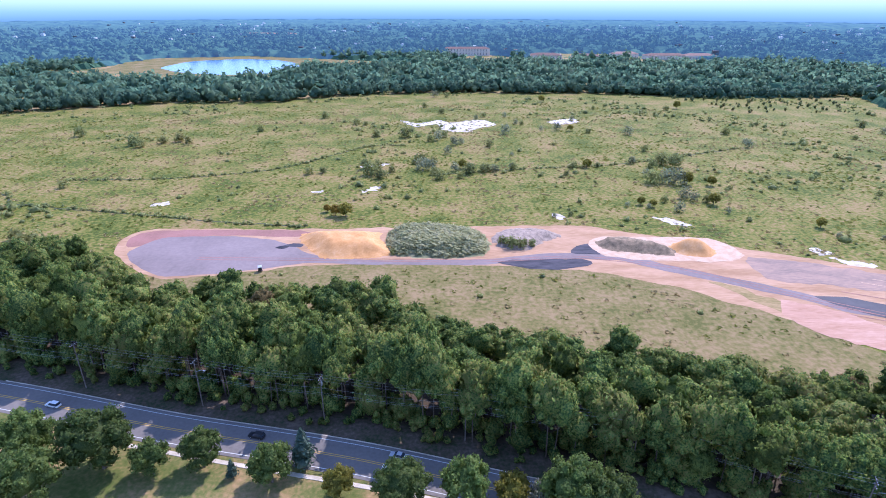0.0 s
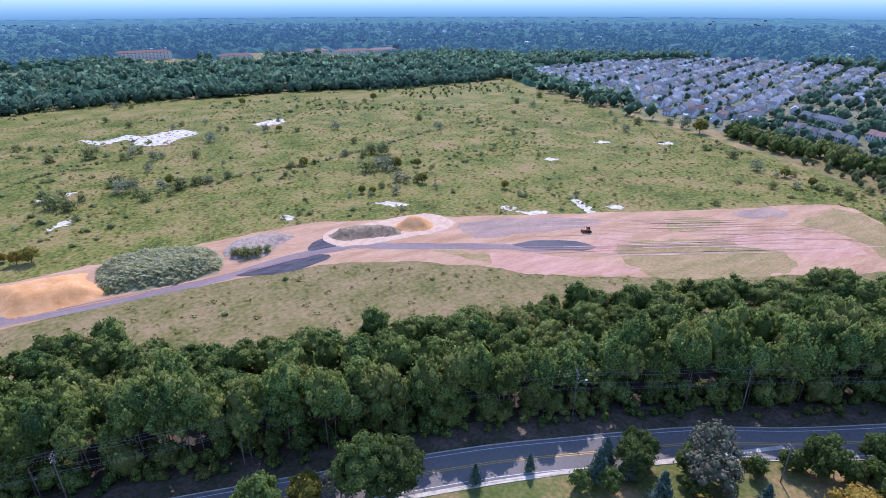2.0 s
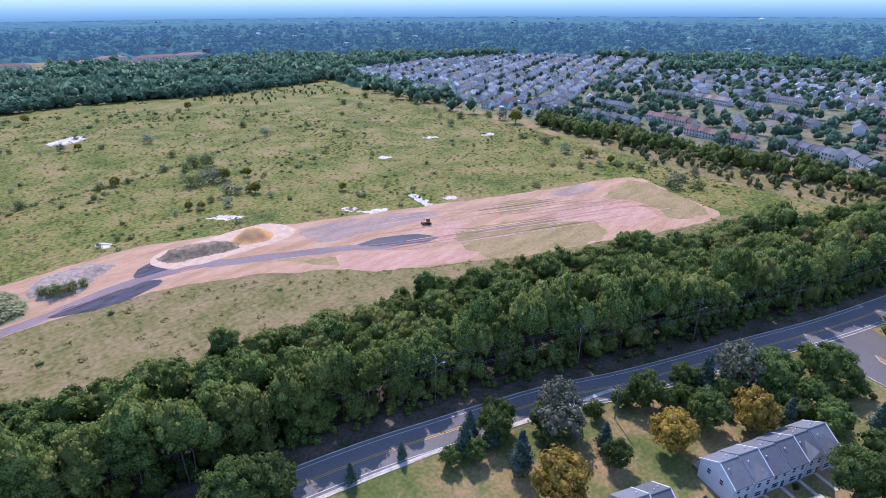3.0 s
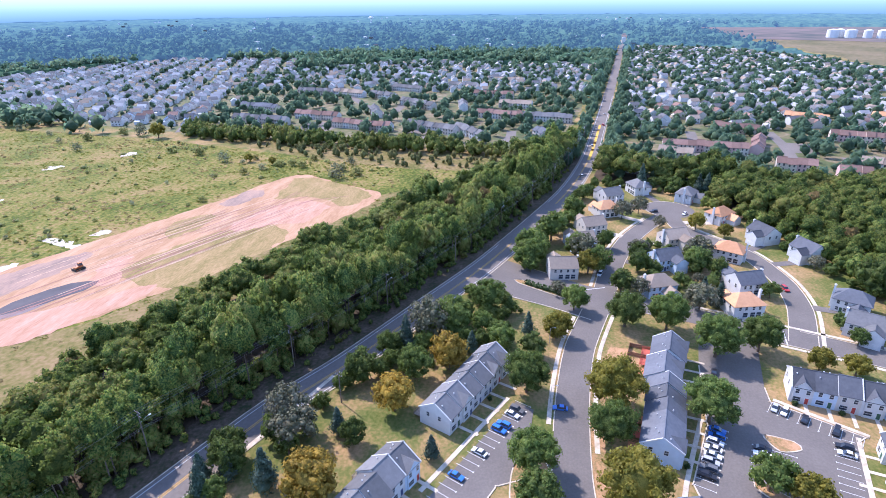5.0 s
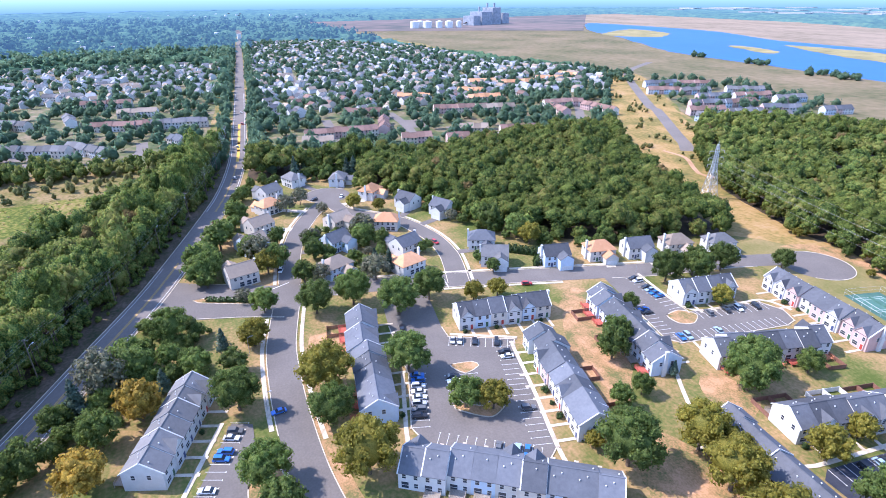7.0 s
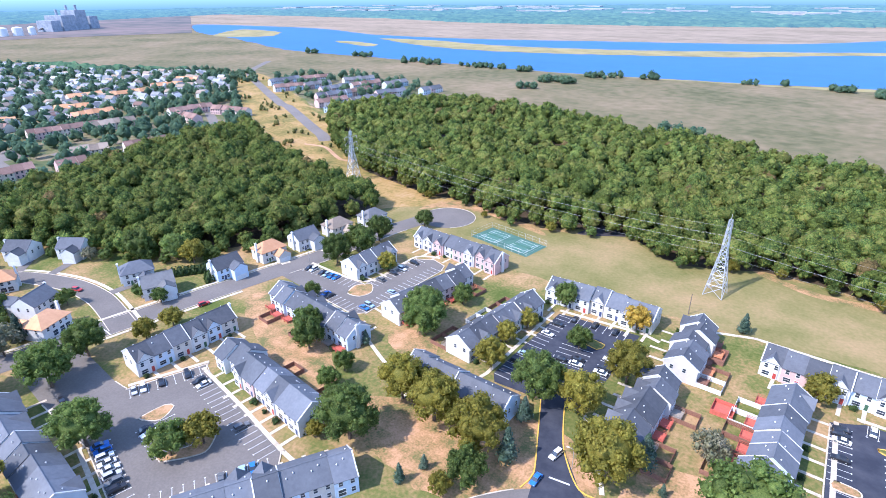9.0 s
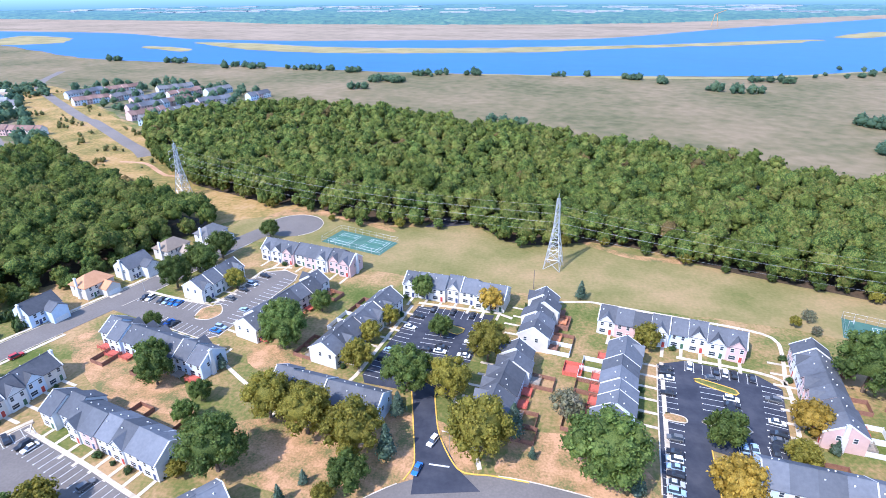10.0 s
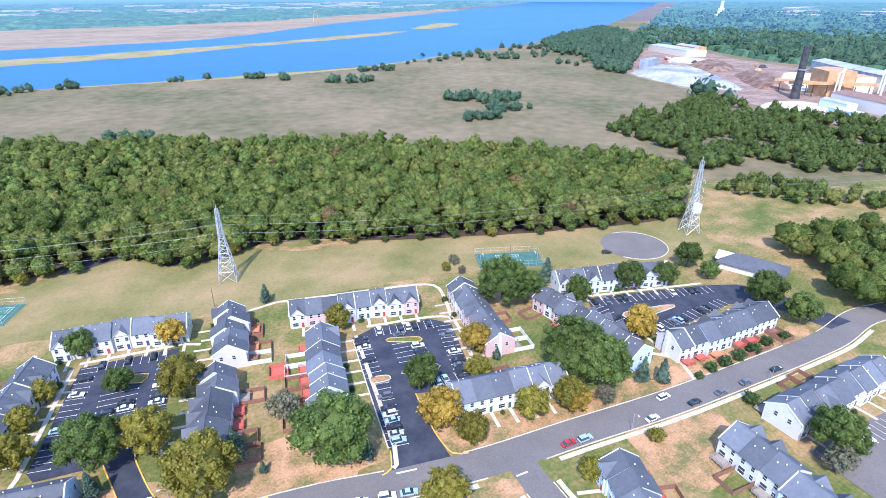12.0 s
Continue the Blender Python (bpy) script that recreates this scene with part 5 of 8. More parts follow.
def window_mesh(w, h):
    """Frame and two panes set back in it, in one piece."""
    xs, zs = [-w / 2 - 0.1, -w / 2, w / 2, w / 2 + 0.1], [-0.1, 0.0, h / 2 - 0.04, h / 2 + 0.04, h, h + 0.1]
    b = Build()
    b.v = [(x, 0.06, z) for z in zs for x in xs]
    for j in range(5):
        for i in range(3):
            q = [j * 4 + i, j * 4 + i + 1, j * 4 + i + 5, j * 4 + i + 4]
            if i == 1 and j in (1, 3):
                k = len(b.v)
                b.v += [(b.v[n][0], 0.02, b.v[n][2]) for n in q]
                b.f.append((k, k + 3, k + 2, k + 1)); b.m.append(1)
                for a in range(4):
                    b.f.append((q[a], q[(a + 1) % 4], k + (a + 1) % 4, k + a)); b.m.append(0)
            else:
                b.f.append(tuple(q[::-1])); b.m.append(0)
    k = len(b.v)
    rim = [0, 3, 23, 20]
    b.v += [(b.v[n][0], 0.0, b.v[n][2]) for n in rim]
    for a in range(4):
        b.f.append((rim[a], k + a, k + (a + 1) % 4, rim[(a + 1) % 4])); b.m.append(0)
    return b.mesh("window", TRIM, GLASS)


def door_mesh(mat):
    b = Build().box(-0.62, 0.62, 0, 0.07, 0, 2.25, 0).box(-0.48, 0.48, 0.07, 0.1, 0.05, 2.1, 1).box(0.36, 0.42, 0.1, 0.15, 1.0, 1.08, 0)
    return b.mesh("door", TRIM, mat)


def vent_mesh():
    b = Build().tube([(0, 0, -0.2), (0, 0, 0.45)], 0.11, 8).tube([(0, 0, 0.45), (0, 0, 0.6)], [0.22, 0.12], 8)
    return b.mesh("roof_vent", TRIM)


def chimney_mesh():
    b = Build().box(-0.75, 0.75, -0.4, 0.4, 0, 5.2).box(-0.55, 0.55, -0.36, 0.36, 5.2, 9.2, 0, 0.05).box(-0.65, 0.65, -0.44, 0.44, 9.2, 9.4).box(-0.22, 0.22, -0.2, 0.2, 9.4, 9.7)
    return b.mesh("chimney", SIDING[0])


def deck_mesh(mat):
    b = Build()
    for k in range(10):
        b.box(-2 + 0.4 * k, -2 + 0.4 * k + 0.37, 0, 3.2, 0.85, 0.9)
    for x in (-1.95, 0, 1.95):
        b.box(x - 0.06, x + 0.06, 3.05, 3.17, 0, 1.8)
        b.box(x - 0.06, x + 0.06, 0.05, 0.17, 0, 0.85)
    for z in (1.25, 1.75):
        b.box(-2, 2, 3.08, 3.14, z, z + 0.08).box(-1.98, -1.92, 0, 3.1, z, z + 0.08).box(1.92, 1.98, 0, 3.1, z, z + 0.08)
    for k in range(20):
        b.box(-1.95 + 0.2 * k, -1.92 + 0.2 * k, 3.09, 3.13, 0.9, 1.75)
    return b.mesh("deck", mat)


def fence_mesh(w, d, h, mat):
    b = Build()
    for x0, x1, y0, y1 in ((-w / 2, -w / 2 + 0.06, 0, d), (w / 2 - 0.06, w / 2, 0, d), (-w / 2, w / 2, d - 0.06, d)):
        n = max(2, int(max(x1 - x0, y1 - y0) / 0.3))
        for k in range(n):
            if x1 - x0 > y1 - y0:
                b.box(x0 + (x1 - x0) * k / n, x0 + (x1 - x0) * (k + 0.93) / n, y0, y1, 0.05, h)
            else:
                b.box(x0, x1, y0 + (y1 - y0) * k / n, y0 + (y1 - y0) * (k + 0.93) / n, 0.05, h)
    for x, y in ((-w / 2, d), (w / 2, d), (-w / 2, 0.1), (w / 2, 0.1), (0, d)):
        b.box(x - 0.08, x + 0.08, y - 0.08, y + 0.08, 0, h + 0.12)
    return b.mesh("fence", mat)


def rake_mesh():
    k = (RIDGE - EAVE) / (UD / 2)
    e, ze = UD / 2 + 0.5, EAVE - 0.5 * k
    return Build().prism([(-e, ze - 0.12), (0, RIDGE - 0.12), (e, ze - 0.12), (e, ze + 0.24), (0, RIDGE + 0.27), (-e, ze + 0.24)], -0.16, 0.16).mesh("rake_board", TRIM)


RAKE_M = rake_mesh()
WALL_M = [unit_wall(m) for m in SIDING]
ROOF_M = {k: slope_mesh(UW, UD, EAVE, RIDGE, 0.45, ROOFS[k]) for k in range(3)}
GABLE_M = {(k, w): gable_mesh(4.6, ROOFS[k], SIDING[w]) for k in range(3) for w in (0, 1, 2, 3)}
WIN_A, WIN_B, WIN_C = window_mesh(1.0, 1.45), window_mesh(2.0, 1.45), window_mesh(1.9, 2.05)
DOOR_M = [door_mesh(m) for m in DOORS]
VENT_M, CHIMNEY_M = vent_mesh(), chimney_mesh()
DECK_M = [deck_mesh(m) for m in DECKS]
WFENCE_M, BFENCE_M = fence_mesh(5.8, 7.5, 1.8, TRIM), fence_mesh(5.8, 7.5, 1.6, DECKS[3])


ENTRY = Build()


def town_row(ax, ay, bx, by, roof, front, seed, decks="", white_yard=(), chimney=0, hues=(0, 0, 2, 0, 1), label=""):
    """A row of town houses with its ridge from a to b. front: +1 if the street side is to the left of a to b."""
    r = random.Random(seed)
    d = Vector((bx - ax, by - ay))
    n = max(2, round((d.length + 1.5) / UW))
    turn = math.degrees(math.atan2(d.y, d.x))
    mid = Vector((ax + bx, ay + by)) / 2
    left = Vector((-d.y, d.x)).normalized()
    near = [sum(inside(mid.x + left.x * s * q, mid.y + left.y * s * q, lot) for q in range(8, 24, 2) for lot in HARD) for s in (1, -1)]
    if near[0] != near[1]:
        front = 1 if near[0] > near[1] else -1
    base = pose(mid.x, mid.y, 0, 0, 0, turn + (0 if front > 0 else 180))
    row = thing("town_house_row", label or "row of two-storey town houses with grey shingle roofs", "town houses", "town house rows", m=base)
    stag = 0.0
    for k in range(n):
        if k % 2 == 0 or r.random() < 0.4:
            stag = r.choice((-0.9, 0.0, 0.9, 0.5))
        lift = r.choice((0.0, 0.0, 0.45))
        at = Matrix.Translation((k * UW - n * UW / 2, stag, 0))
        w = r.choice(hues)
        stretch = Matrix.Diagonal((1, 1, 1 + lift / RIDGE, 1))
        wall = part("wall", WALL_M[w], row, at @ stretch)
        part("roof", ROOF_M[roof], row, at @ stretch)
        if k == 0 or lift != was:
            part("rake_board", RAKE_M, row, at @ stretch)
        if k == n - 1:
            part("rake_board", RAKE_M, row, at @ Matrix.Translation((UW, 0, 0)) @ stretch)
        was, before = lift, stag
        if r.random() < 0.4:
            part("gable", GABLE_M[(roof, w if w < 4 else 0)], row, at @ Matrix.Translation((UW / 2, 0, 0)) @ stretch)
            proud = 0.4
        else:
            proud = 0.05
        y = UD / 2 + proud if proud > 0.1 else UD / 2
        for x, z, wm in ((1.5, 3.7, WIN_A), (4.4, 3.7, WIN_A), (4.1, 0.9, WIN_B)):
            part("window", wm, row, at @ pose(x, y, z))
        part("door", r.choice(DOOR_M), row, at @ pose(1.5, y, 0.25))
        c = [base @ at @ Vector(q) for q in ((0.95, UD / 2 - stag * 0, 0.14), (2.05, UD / 2, 0.14), (2.05, UD / 2 + 6.6, 0.14), (0.95, UD / 2 + 6.6, 0.14))]
        ENTRY.face(c)
        if r.random() < 0.3:
            g = base @ at @ Vector((4.4, UD / 2 + 1.6, 0))
            tree("bush", g.x, g.y, r.uniform(0.8, 1.5))
        for x, z, wm in ((1.5, 3.7, WIN_A), (4.5, 3.7, WIN_A), (4.3, 0.5, WIN_C), (1.4, 0.95, WIN_A)):
            part("window", wm, row, at @ pose(UW - x, -UD / 2, z, 0, 0, 180))
        for x, yy in ((1.6, -2.2), (3.4, -1.4), (4.8, 1.8)):
            if r.random() < 0.75:
                part("roof_vent", VENT_M, row, at @ stretch @ pose(x, yy, RIDGE - abs(yy) * (RIDGE - EAVE) / (UD / 2)))
        if decks and r.random() < 0.75:
            part("deck", DECK_M["rogb".index(r.choice(decks))], row, at @ pose(UW / 2, -UD / 2, 0, 0, 0, 180), "wooden deck behind the house")
        if k in white_yard:
            part("fence", WFENCE_M, row, at @ pose(UW / 2, -UD / 2, 0, 0, 0, 180), "white board fence round a small yard")
        elif decks and r.random() < 0.25:
            part("fence", BFENCE_M, row, at @ pose(UW / 2, -UD / 2, 0, 0, 0, 180), "weathered board fence round a small yard")
    for s in (-1, 1):
        e = Matrix.Translation((s * n * UW / 2, 0, 0)) @ pose(0, 0, 0, 0, 0, -90 * s)
        part("window", WIN_A, row, e @ pose(1.8, 0.02, 3.7))
        part("window", WIN_A, row, e @ pose(-2.2, 0.02, 3.7))
        if chimney == s or chimney == 2:
            part("chimney", CHIMNEY_M, row, e @ pose(0.6, 0.45, 0))
    return row


ROWS = [
    (117.7, 18.8, 146.9, 5.2, 0, -1, 1, "g", (), 0, (4, 0, 3, 0)), (99.6, 23.7, 66, 40, 0, -1, 2, "g", (), 0, (2, 0, 0)), (164, -54.6, 112, -41.6, 2, -1, 3, "ro", (), 0, (2, 2, 0)),
    (150.6, -87, 141.9, -124.1, 1, -1, 4, "", (), -1, (1, 0, 2, 1)), (125.4, -108.4, 76.9, -94.9, 2, 1, 5, "rg", (), 0, (0, 0, 3)), (90.9, -43.8, 59, -83.3, 2, 1, 6, "g", (), 0, (2, 0, 1)),
    (137.9, -145.8, 90.7, -133.7, 1, -1, 7, "rog", (), 1, (0, 2, 0)), (125.7, -175, 119.4, -199.9, 1, -1, 8, "", (), 0, (0, 0)), (115.1, -221.8, 66.6, -210.9, 1, 1, 9, "", (), -1, (0, 3, 0)),
    (90.4, -153.1, 77.1, -193.9, 1, 1, 10, "or", (), 0, (0, 0, 2)), (55.5, -143.7, 44.6, -184.1, 1, 1, 11, "g", (2, 3), -1, (0, 0, 1)), (41.5, -200.1, -2.1, -193.2, 2, 1, 12, "b", (), 0, (0, 0, 1)),
    (64.7, -129.4, 29.3, -123.6, 1, -1, 13, "", (), 0, (2, 0)), (-16.9, -194.4, -11.4, -164.7, 1, 1, 14, "ob", (0,), 0, (0, 0, 1)), (-7.9, -156.9, -1.8, -121, 1, 1, 15, "rg", (), 0, (2, 0, 0)),
    (-36.1, -185.3, -84, -175.4, 1, 1, 16, "", (), 0, (0, 2, 0, 3)), (-42.6, -163.9, -34.5, -120, 2, -1, 17, "r", (1, 2), 0, (0, 0, 2)), (-103.4, -174.4, -96.9, -131.3, 1, 1, 18, "rg", (0, 1), -1, (0, 0, 3)),
    (-71.2, -113.9, -104.2, -109.5, 2, -1, 19, "rg", (), 0, (0, 0, 2)), (-129.5, -152.8, -136.2, -105.9, 1, -1, 20, "rg", (), 0, (0, 2, 3)), (-142.8, -161.6, -186.2, -149, 1, 1, 21, "", (), -1, (2, 0)),
    (-149, -106.9, -197, -106, 1, -1, 22, "rob", (), -1, (0, 2)), (-152.2, -66.4, -198, -68.8, 2, 1, 23, "g", (), 0, (0, 0, 3)), (-131.5, -68.2, -130.3, -24, 2, -1, 24, "g", (), 0, (0, 2, 0)), (-97.4, -73.4, -88, -45, 2, -1, 25, "ro", (), 0, (0, 2)),
]
for q in ROWS:
    town_row(*q)
structure("entry_path", ENTRY.mesh("entry_path", CONCRETE), "short concrete paths to the front doors", "footpath")


def hip_mesh(w, d, eave, ridge, mat, over=0.5):
    b, x, y, run = Build(), w / 2 + over, d / 2 + over, d / 2 * 0.85
    a, c = (-w / 2 + run, 0, ridge), (w / 2 - run, 0, ridge)
    p = [(-x, -y, eave - 0.2), (x, -y, eave - 0.2), (x, y, eave - 0.2), (-x, y, eave - 0.2)]
    b.face([p[0], p[1], c, a]).face([p[2], p[3], a, c]).face([p[1], p[2], c]).face([p[3], p[0], a])
    q = [(u, v, z - 0.2) for u, v, z in p]
    b.face(q)
    for i in range(4):
        b.face([q[i], q[(i + 1) % 4], p[(i + 1) % 4], p[i]])
    return b.mesh("roof", mat)


def house_proto(roof, wall, hip, seed):
    """A detached two-storey house with a garage wing."""
    r = random.Random(seed)
    t = thing("house", "detached two-storey house with %s roof and pale siding" % ("orange" if roof == 4 else "tan" if roof == 3 else "grey"), "house", "detached houses")
    w, d, e, g = 12.6, 9.8, 5.7, 9.1
    b = Build()
    if hip:
        b.box(-w / 2, w / 2, -d / 2, d / 2, 0, e)
        part("roof", hip_mesh(w, d, e, g, ROOFS[roof]), t)
    else:
        b.prism([(-d / 2, 0), (d / 2, 0), (d / 2, e), (0, g - 0.1), (-d / 2, e)], -w / 2, w / 2)
        part("roof", slope_mesh(w, d, e, g, 0.45, ROOFS[roof]), t, Matrix.Translation((-w / 2, 0, 0)))
    part("wall", b.mesh("wall", SIDING[wall]), t)
    gw = Build().prism([(-3.1, 0), (3.1, 0), (3.1, 3.4 if hip else 5.4), (0, 5.6 if hip else 7.4), (-3.1, 3.4 if hip else 5.4)], 0, 5.2)
    wing = pose(-2.4, d / 2 - 0.5, 0, 0, 0, 90)
    part("garage_wing", gw.mesh("garage_wing", SIDING[wall]), t, wing)
    part("garage_roof", slope_mesh(5.3, 6.2, 3.4 if hip else 5.4, 5.6 if hip else 7.4, 0.4, ROOFS[roof]), t, wing)
    part("garage_door", Build().box(-2.4, 2.4, 0, 0.06, 0.05, 2.2, 0).box(-2.4, 2.4, 0.06, 0.08, 1.1, 1.14, 0).mesh("garage_door", TRIM), t, wing @ pose(5.2, 0, 0, 0, 0, -90))
    for x in (1.6, 4.2):
        for z in (0.9, 3.6):
            part("window", WIN_A, t, pose(x, d / 2, z))
    part("door", DOOR_M[seed % 3], t, pose(2.9, d / 2, 0.2))
    for x in (-4, -1.5, 1.5, 4):
        part("window", WIN_A, t, pose(x, -d / 2, 3.6, 0, 0, 180))
        if x > -2:
            part("window", WIN_C, t, pose(x, -d / 2, 0.5, 0, 0, 180))
    for s in (-1, 1):
        for y in (-2, 2):
            part("window", WIN_A, t, pose(s * w / 2, y, 3.5, 0, 0, -90 * s))
    part("chimney", CHIMNEY_M, t, pose(w / 2 + 0.4, 0.5, 0, 0, 0, 90))
    return t


PROTO = {}
HOUSES = [(348, -71, 0, 0, 1, 200), (336, -98, 0, 0, 1, 150), (328, -52, 0, 0, 0, -60), (304, -47, 4, 0, 1, -65), (276, -37, 3, 1, 0, -65), (253, -30, 3, 2, 0, -70), (222, -20, 3, 1, 0, -80),
          (264, -76, 3, 4, 0, 115), (238, -67, 1, 2, 0, 115), (211, -59, 3, 2, 1, 110), (251, -99, 4, 0, 1, -120), (218, -96, 1, 0, 0, -70), (199, -89, 4, 0, 1, -75),
          (302, -108, 4, 0, 1, 130), (276, -122, 1, 0, 0, 25), (256, -135, 1, 0, 0, 25), (207, -132, 2, 0, 1, 60), (188, -128, 0, 0, 0, 60), (176, -153, 1, 2, 0, 75), (171, -175, 4, 1, 1, 75), (165, -193, 1, 0, 0, 75), (160, -213, 3, 1, 1, 75), (151, -232, 0, 0, 1, 75)]
for x, y, roof, wall, hip, turn in HOUSES:
    q = min((p for line in (STREET_2, STREET_3, STREET_4A, STREET_4B, STREET_6) for p in line), key=lambda p: (p.x - x) ** 2 + (p.y - y) ** 2)
    way = Vector((q.x - x, q.y - y))
    if 11 < way.length < 45:
        u = way.normalized()
        side = Vector((-u.y, u.x))
        a, b = Vector((x, y)) + u * 4.5 + side * 3.4, q - u * 4.2 + side * 3.4
        sharp("driveway", [(a - side * 2.2)[:], (b - side * 2.2)[:], (b + side * 2.2)[:], (a + side * 2.2)[:]], 0.15, CONCRETE if (x + y) % 3 > 1 else ASPHALT, "short driveway from the street to a house")
for k, (x, y, roof, wall, hip, turn) in enumerate(HOUSES):
    key = (roof, wall, hip)
    if key not in PROTO:
        PROTO[key] = house_proto(roof, wall, hip, k)
        PROTO[key].matrix_basis = pose(x, y, 0, 0, 0, turn)
    else:
        copy_thing(PROTO[key], pose(x, y, 0, 0, 0, turn))

# ---------------- cars and parking bays ----------------
PAINT = {n: material("car_paint_" + n, [c, tuple(x * 1.1 for x in c)], 1.0, rough=0.3, spec=0.5) for n, c in
         (("white", (0.78, 0.78, 0.78)), ("silver", (0.42, 0.43, 0.45)), ("black", (0.02, 0.02, 0.024)), ("grey", (0.12, 0.125, 0.13)), ("blue", (0.03, 0.16, 0.52)), ("red", (0.40, 0.03, 0.03)), ("light_blue", (0.30, 0.42, 0.55)))}
TYRE = material("tyre_rubber", [(0.02, 0.02, 0.02), (0.035, 0.035, 0.035)], 3)
LAMP = material("lamp_lens", [(0.6, 0.6, 0.58), (0.75, 0.74, 0.70)], 3, rough=0.2)


def car_body(tall, mat):
    """Lower body with bonnet and boot, and the roof panel."""
    b, h = Build(), (0.95 if tall else 0.85)
    b.prism([(-2.25, 0.35), (2.2, 0.35), (2.28, 0.6), (2.2, h - 0.12), (1.15, h), (-2.0 if tall else -1.5, h), (-2.28, h - 0.1), (-2.3, 0.6)], -0.9, 0.9)
    for i, (x, y, z) in enumerate(b.v):
        b.v[i] = (x * (0.93 if abs(y) > 2.1 or z > h - 0.02 else 1.0), y, z)
    top = 1.72 if tall else 1.44
    y0, y1 = (-1.95, 0.35) if tall else (-1.1, 0.25)
    b.box(-0.68, 0.68, y0, y1, top - 0.05, top + 0.02, 0, 0.05)
    return b.mesh("body", mat)


def car_glass(tall):
    h, top = (0.93, 1.69) if tall else (0.84, 1.41)
    y0, y1, y2, y3 = (-2.1, -1.9, 0.3, 1.05) if tall else (-1.75, -1.1, 0.2, 1.05)
    b = Build()
    lo, hi = [(-0.84, y0, h), (0.84, y0, h), (0.84, y3, h), (-0.84, y3, h)], [(-0.68, y1, top), (0.68, y1, top), (0.68, y2, top), (-0.68, y2, top)]
    b.face(hi)
    for i in range(4):
        b.face([lo[i], lo[(i + 1) % 4], hi[(i + 1) % 4], hi[i]])
    return b.mesh("car_glass", GLASS)


def wheel_mesh():
    return Build().tube([(-0.11, 0, 0), (0.11, 0, 0)], 0.33, 12, 0).tube([(-0.12, 0, 0), (0.12, 0, 0)], 0.19, 8, 1).mesh("wheel", TYRE, METAL)


WHEEL_M = wheel_mesh()
LIGHT_M = Build().box(-0.2, 0.2, -0.05, 0.04, -0.07, 0.07).mesh("headlight", LAMP)
GLASS_M = {0: car_glass(0), 1: car_glass(1)}
CARS = {}


def car(colour, x, y, turn, tall=None):
    tall = rng.random() < 0.45 if tall is None else tall
    key = (colour, bool(tall))
    m = pose(x, y, 0.11, 0, 0, turn)
    if key in CARS:
        return copy_thing(CARS[key], m)
    t = thing("car", "%s %s parked on asphalt" % (colour.replace("_", " "), "sport utility car" if tall else "saloon car"), "car", "cars", m=m)
    part("body", car_body(tall, PAINT[colour]), t)
    part("car_glass", GLASS_M[int(tall)], t)
    for sx in (-0.82, 0.82):
        for sy in (-1.4, 1.4):
            part("wheel", WHEEL_M, t, pose(sx, sy, 0.33))
        part("headlight", LIGHT_M, t, pose(sx * 0.75, 2.2, 0.65))
    CARS[key] = t
    return t


def bays(ax, ay, bx, by, side, full, seed, colours=("white", "black", "silver", "grey", "white", "blue", "light_blue", "red", "grey"), z=0.13, depth=5.4):
    """Parking bays with their back along a to b; side: +1 if they open to the left. full: share of bays with a car, or a word of colours."""
    r = random.Random(seed)
    a, d = Vector((ax, ay)), Vector((bx - ax, by - ay))
    n = max(1, round(d.length / 2.72))
    u = d.normalized()
    out = Vector((-u.y, u.x)) * side
    probe = (a + d * 0.5) + out * 3.5
    if not any(inside(probe.x, probe.y, q) for q in HARD):
        out = -out
    for k in range(n + 1):
        p = a + d * (k / n)
        dash(p.x, p.y, *(p + out * depth), 0.13, z)
        dash(*(p + out * depth - u * 0.25), *(p + out * depth + u * 0.25), 0.25, z)
    turn = math.degrees(math.atan2(out.y, out.x)) - 90
    names = {"w": "white", "k": "black", "s": "silver", "g": "grey", "b": "blue", "r": "red", "l": "light_blue"}
    for k in range(n):
        pick = (full[k] if k < len(full) else ".") if isinstance(full, str) else ("?" if r.random() < full else ".")
        if pick != ".":
            p = a + d * ((k + 0.5) / n) + out * (depth * 0.52 + r.uniform(-0.2, 0.2))
            car(names.get(pick) or r.choice(colours), p.x, p.y, turn + r.choice((0, 180)) + r.uniform(-2, 2))


bays(128.9, -59.2, 105.6, -49.8, -1, "bbwwwsgk.", 1); bays(127.6, -97.7, 82.2, -82.6, 1, ".kw.........g....", 2); bays(95.8, -53.1, 77.8, -75.6, -1, "......g.lb", 3); bays(142.4, -81.1, 130.3, -101.4, -1, "sw.k..k.", 4)
bays(121, -74.4, 111.7, -71.3, -1, "kw.", 5); bays(121, -74.4, 111.7, -71.3, 1, "..w", 6)
bays(147.1, -176.3, 116.6, -172.7, 1, "kw.klbb..", 7); bays(131.2, -156.8, 106.1, -150.4, -1, "..bk.....", 8); bays(115.2, -172.8, 107.7, -203.9, -1, "..g..k.w..k", 9); bays(101.1, -153.8, 91.7, -198.1, 1, "bl....l...", 10)
bays(33.2, -185.8, 41.8, -141.2, -1, "..k..w....kl.k.", 11); bays(27.8, -187.7, 7, -185.1, 1, "k..k..k", 12); bays(21.2, -167.3, 22.4, -153.7, 1, "..kw.", 13); bays(21.2, -167.3, 22.4, -153.7, -1, "...k.", 14); bays(4.6, -177, 9.3, -146.3, 1, "....w.kw...", 15)
bays(-53.6, -162.9, -51, -139.5, -1, "kkw..k.", 16); bays(-51.7, -135.8, -47.1, -108.3, -1, "..g.kwlksl", 17); bays(-63.4, -166.9, -84.4, -162.8, 1, "w..kwk.k", 18); bays(-90, -156.4, -83.5, -127.9, -1, "..g...w.kgk", 19)
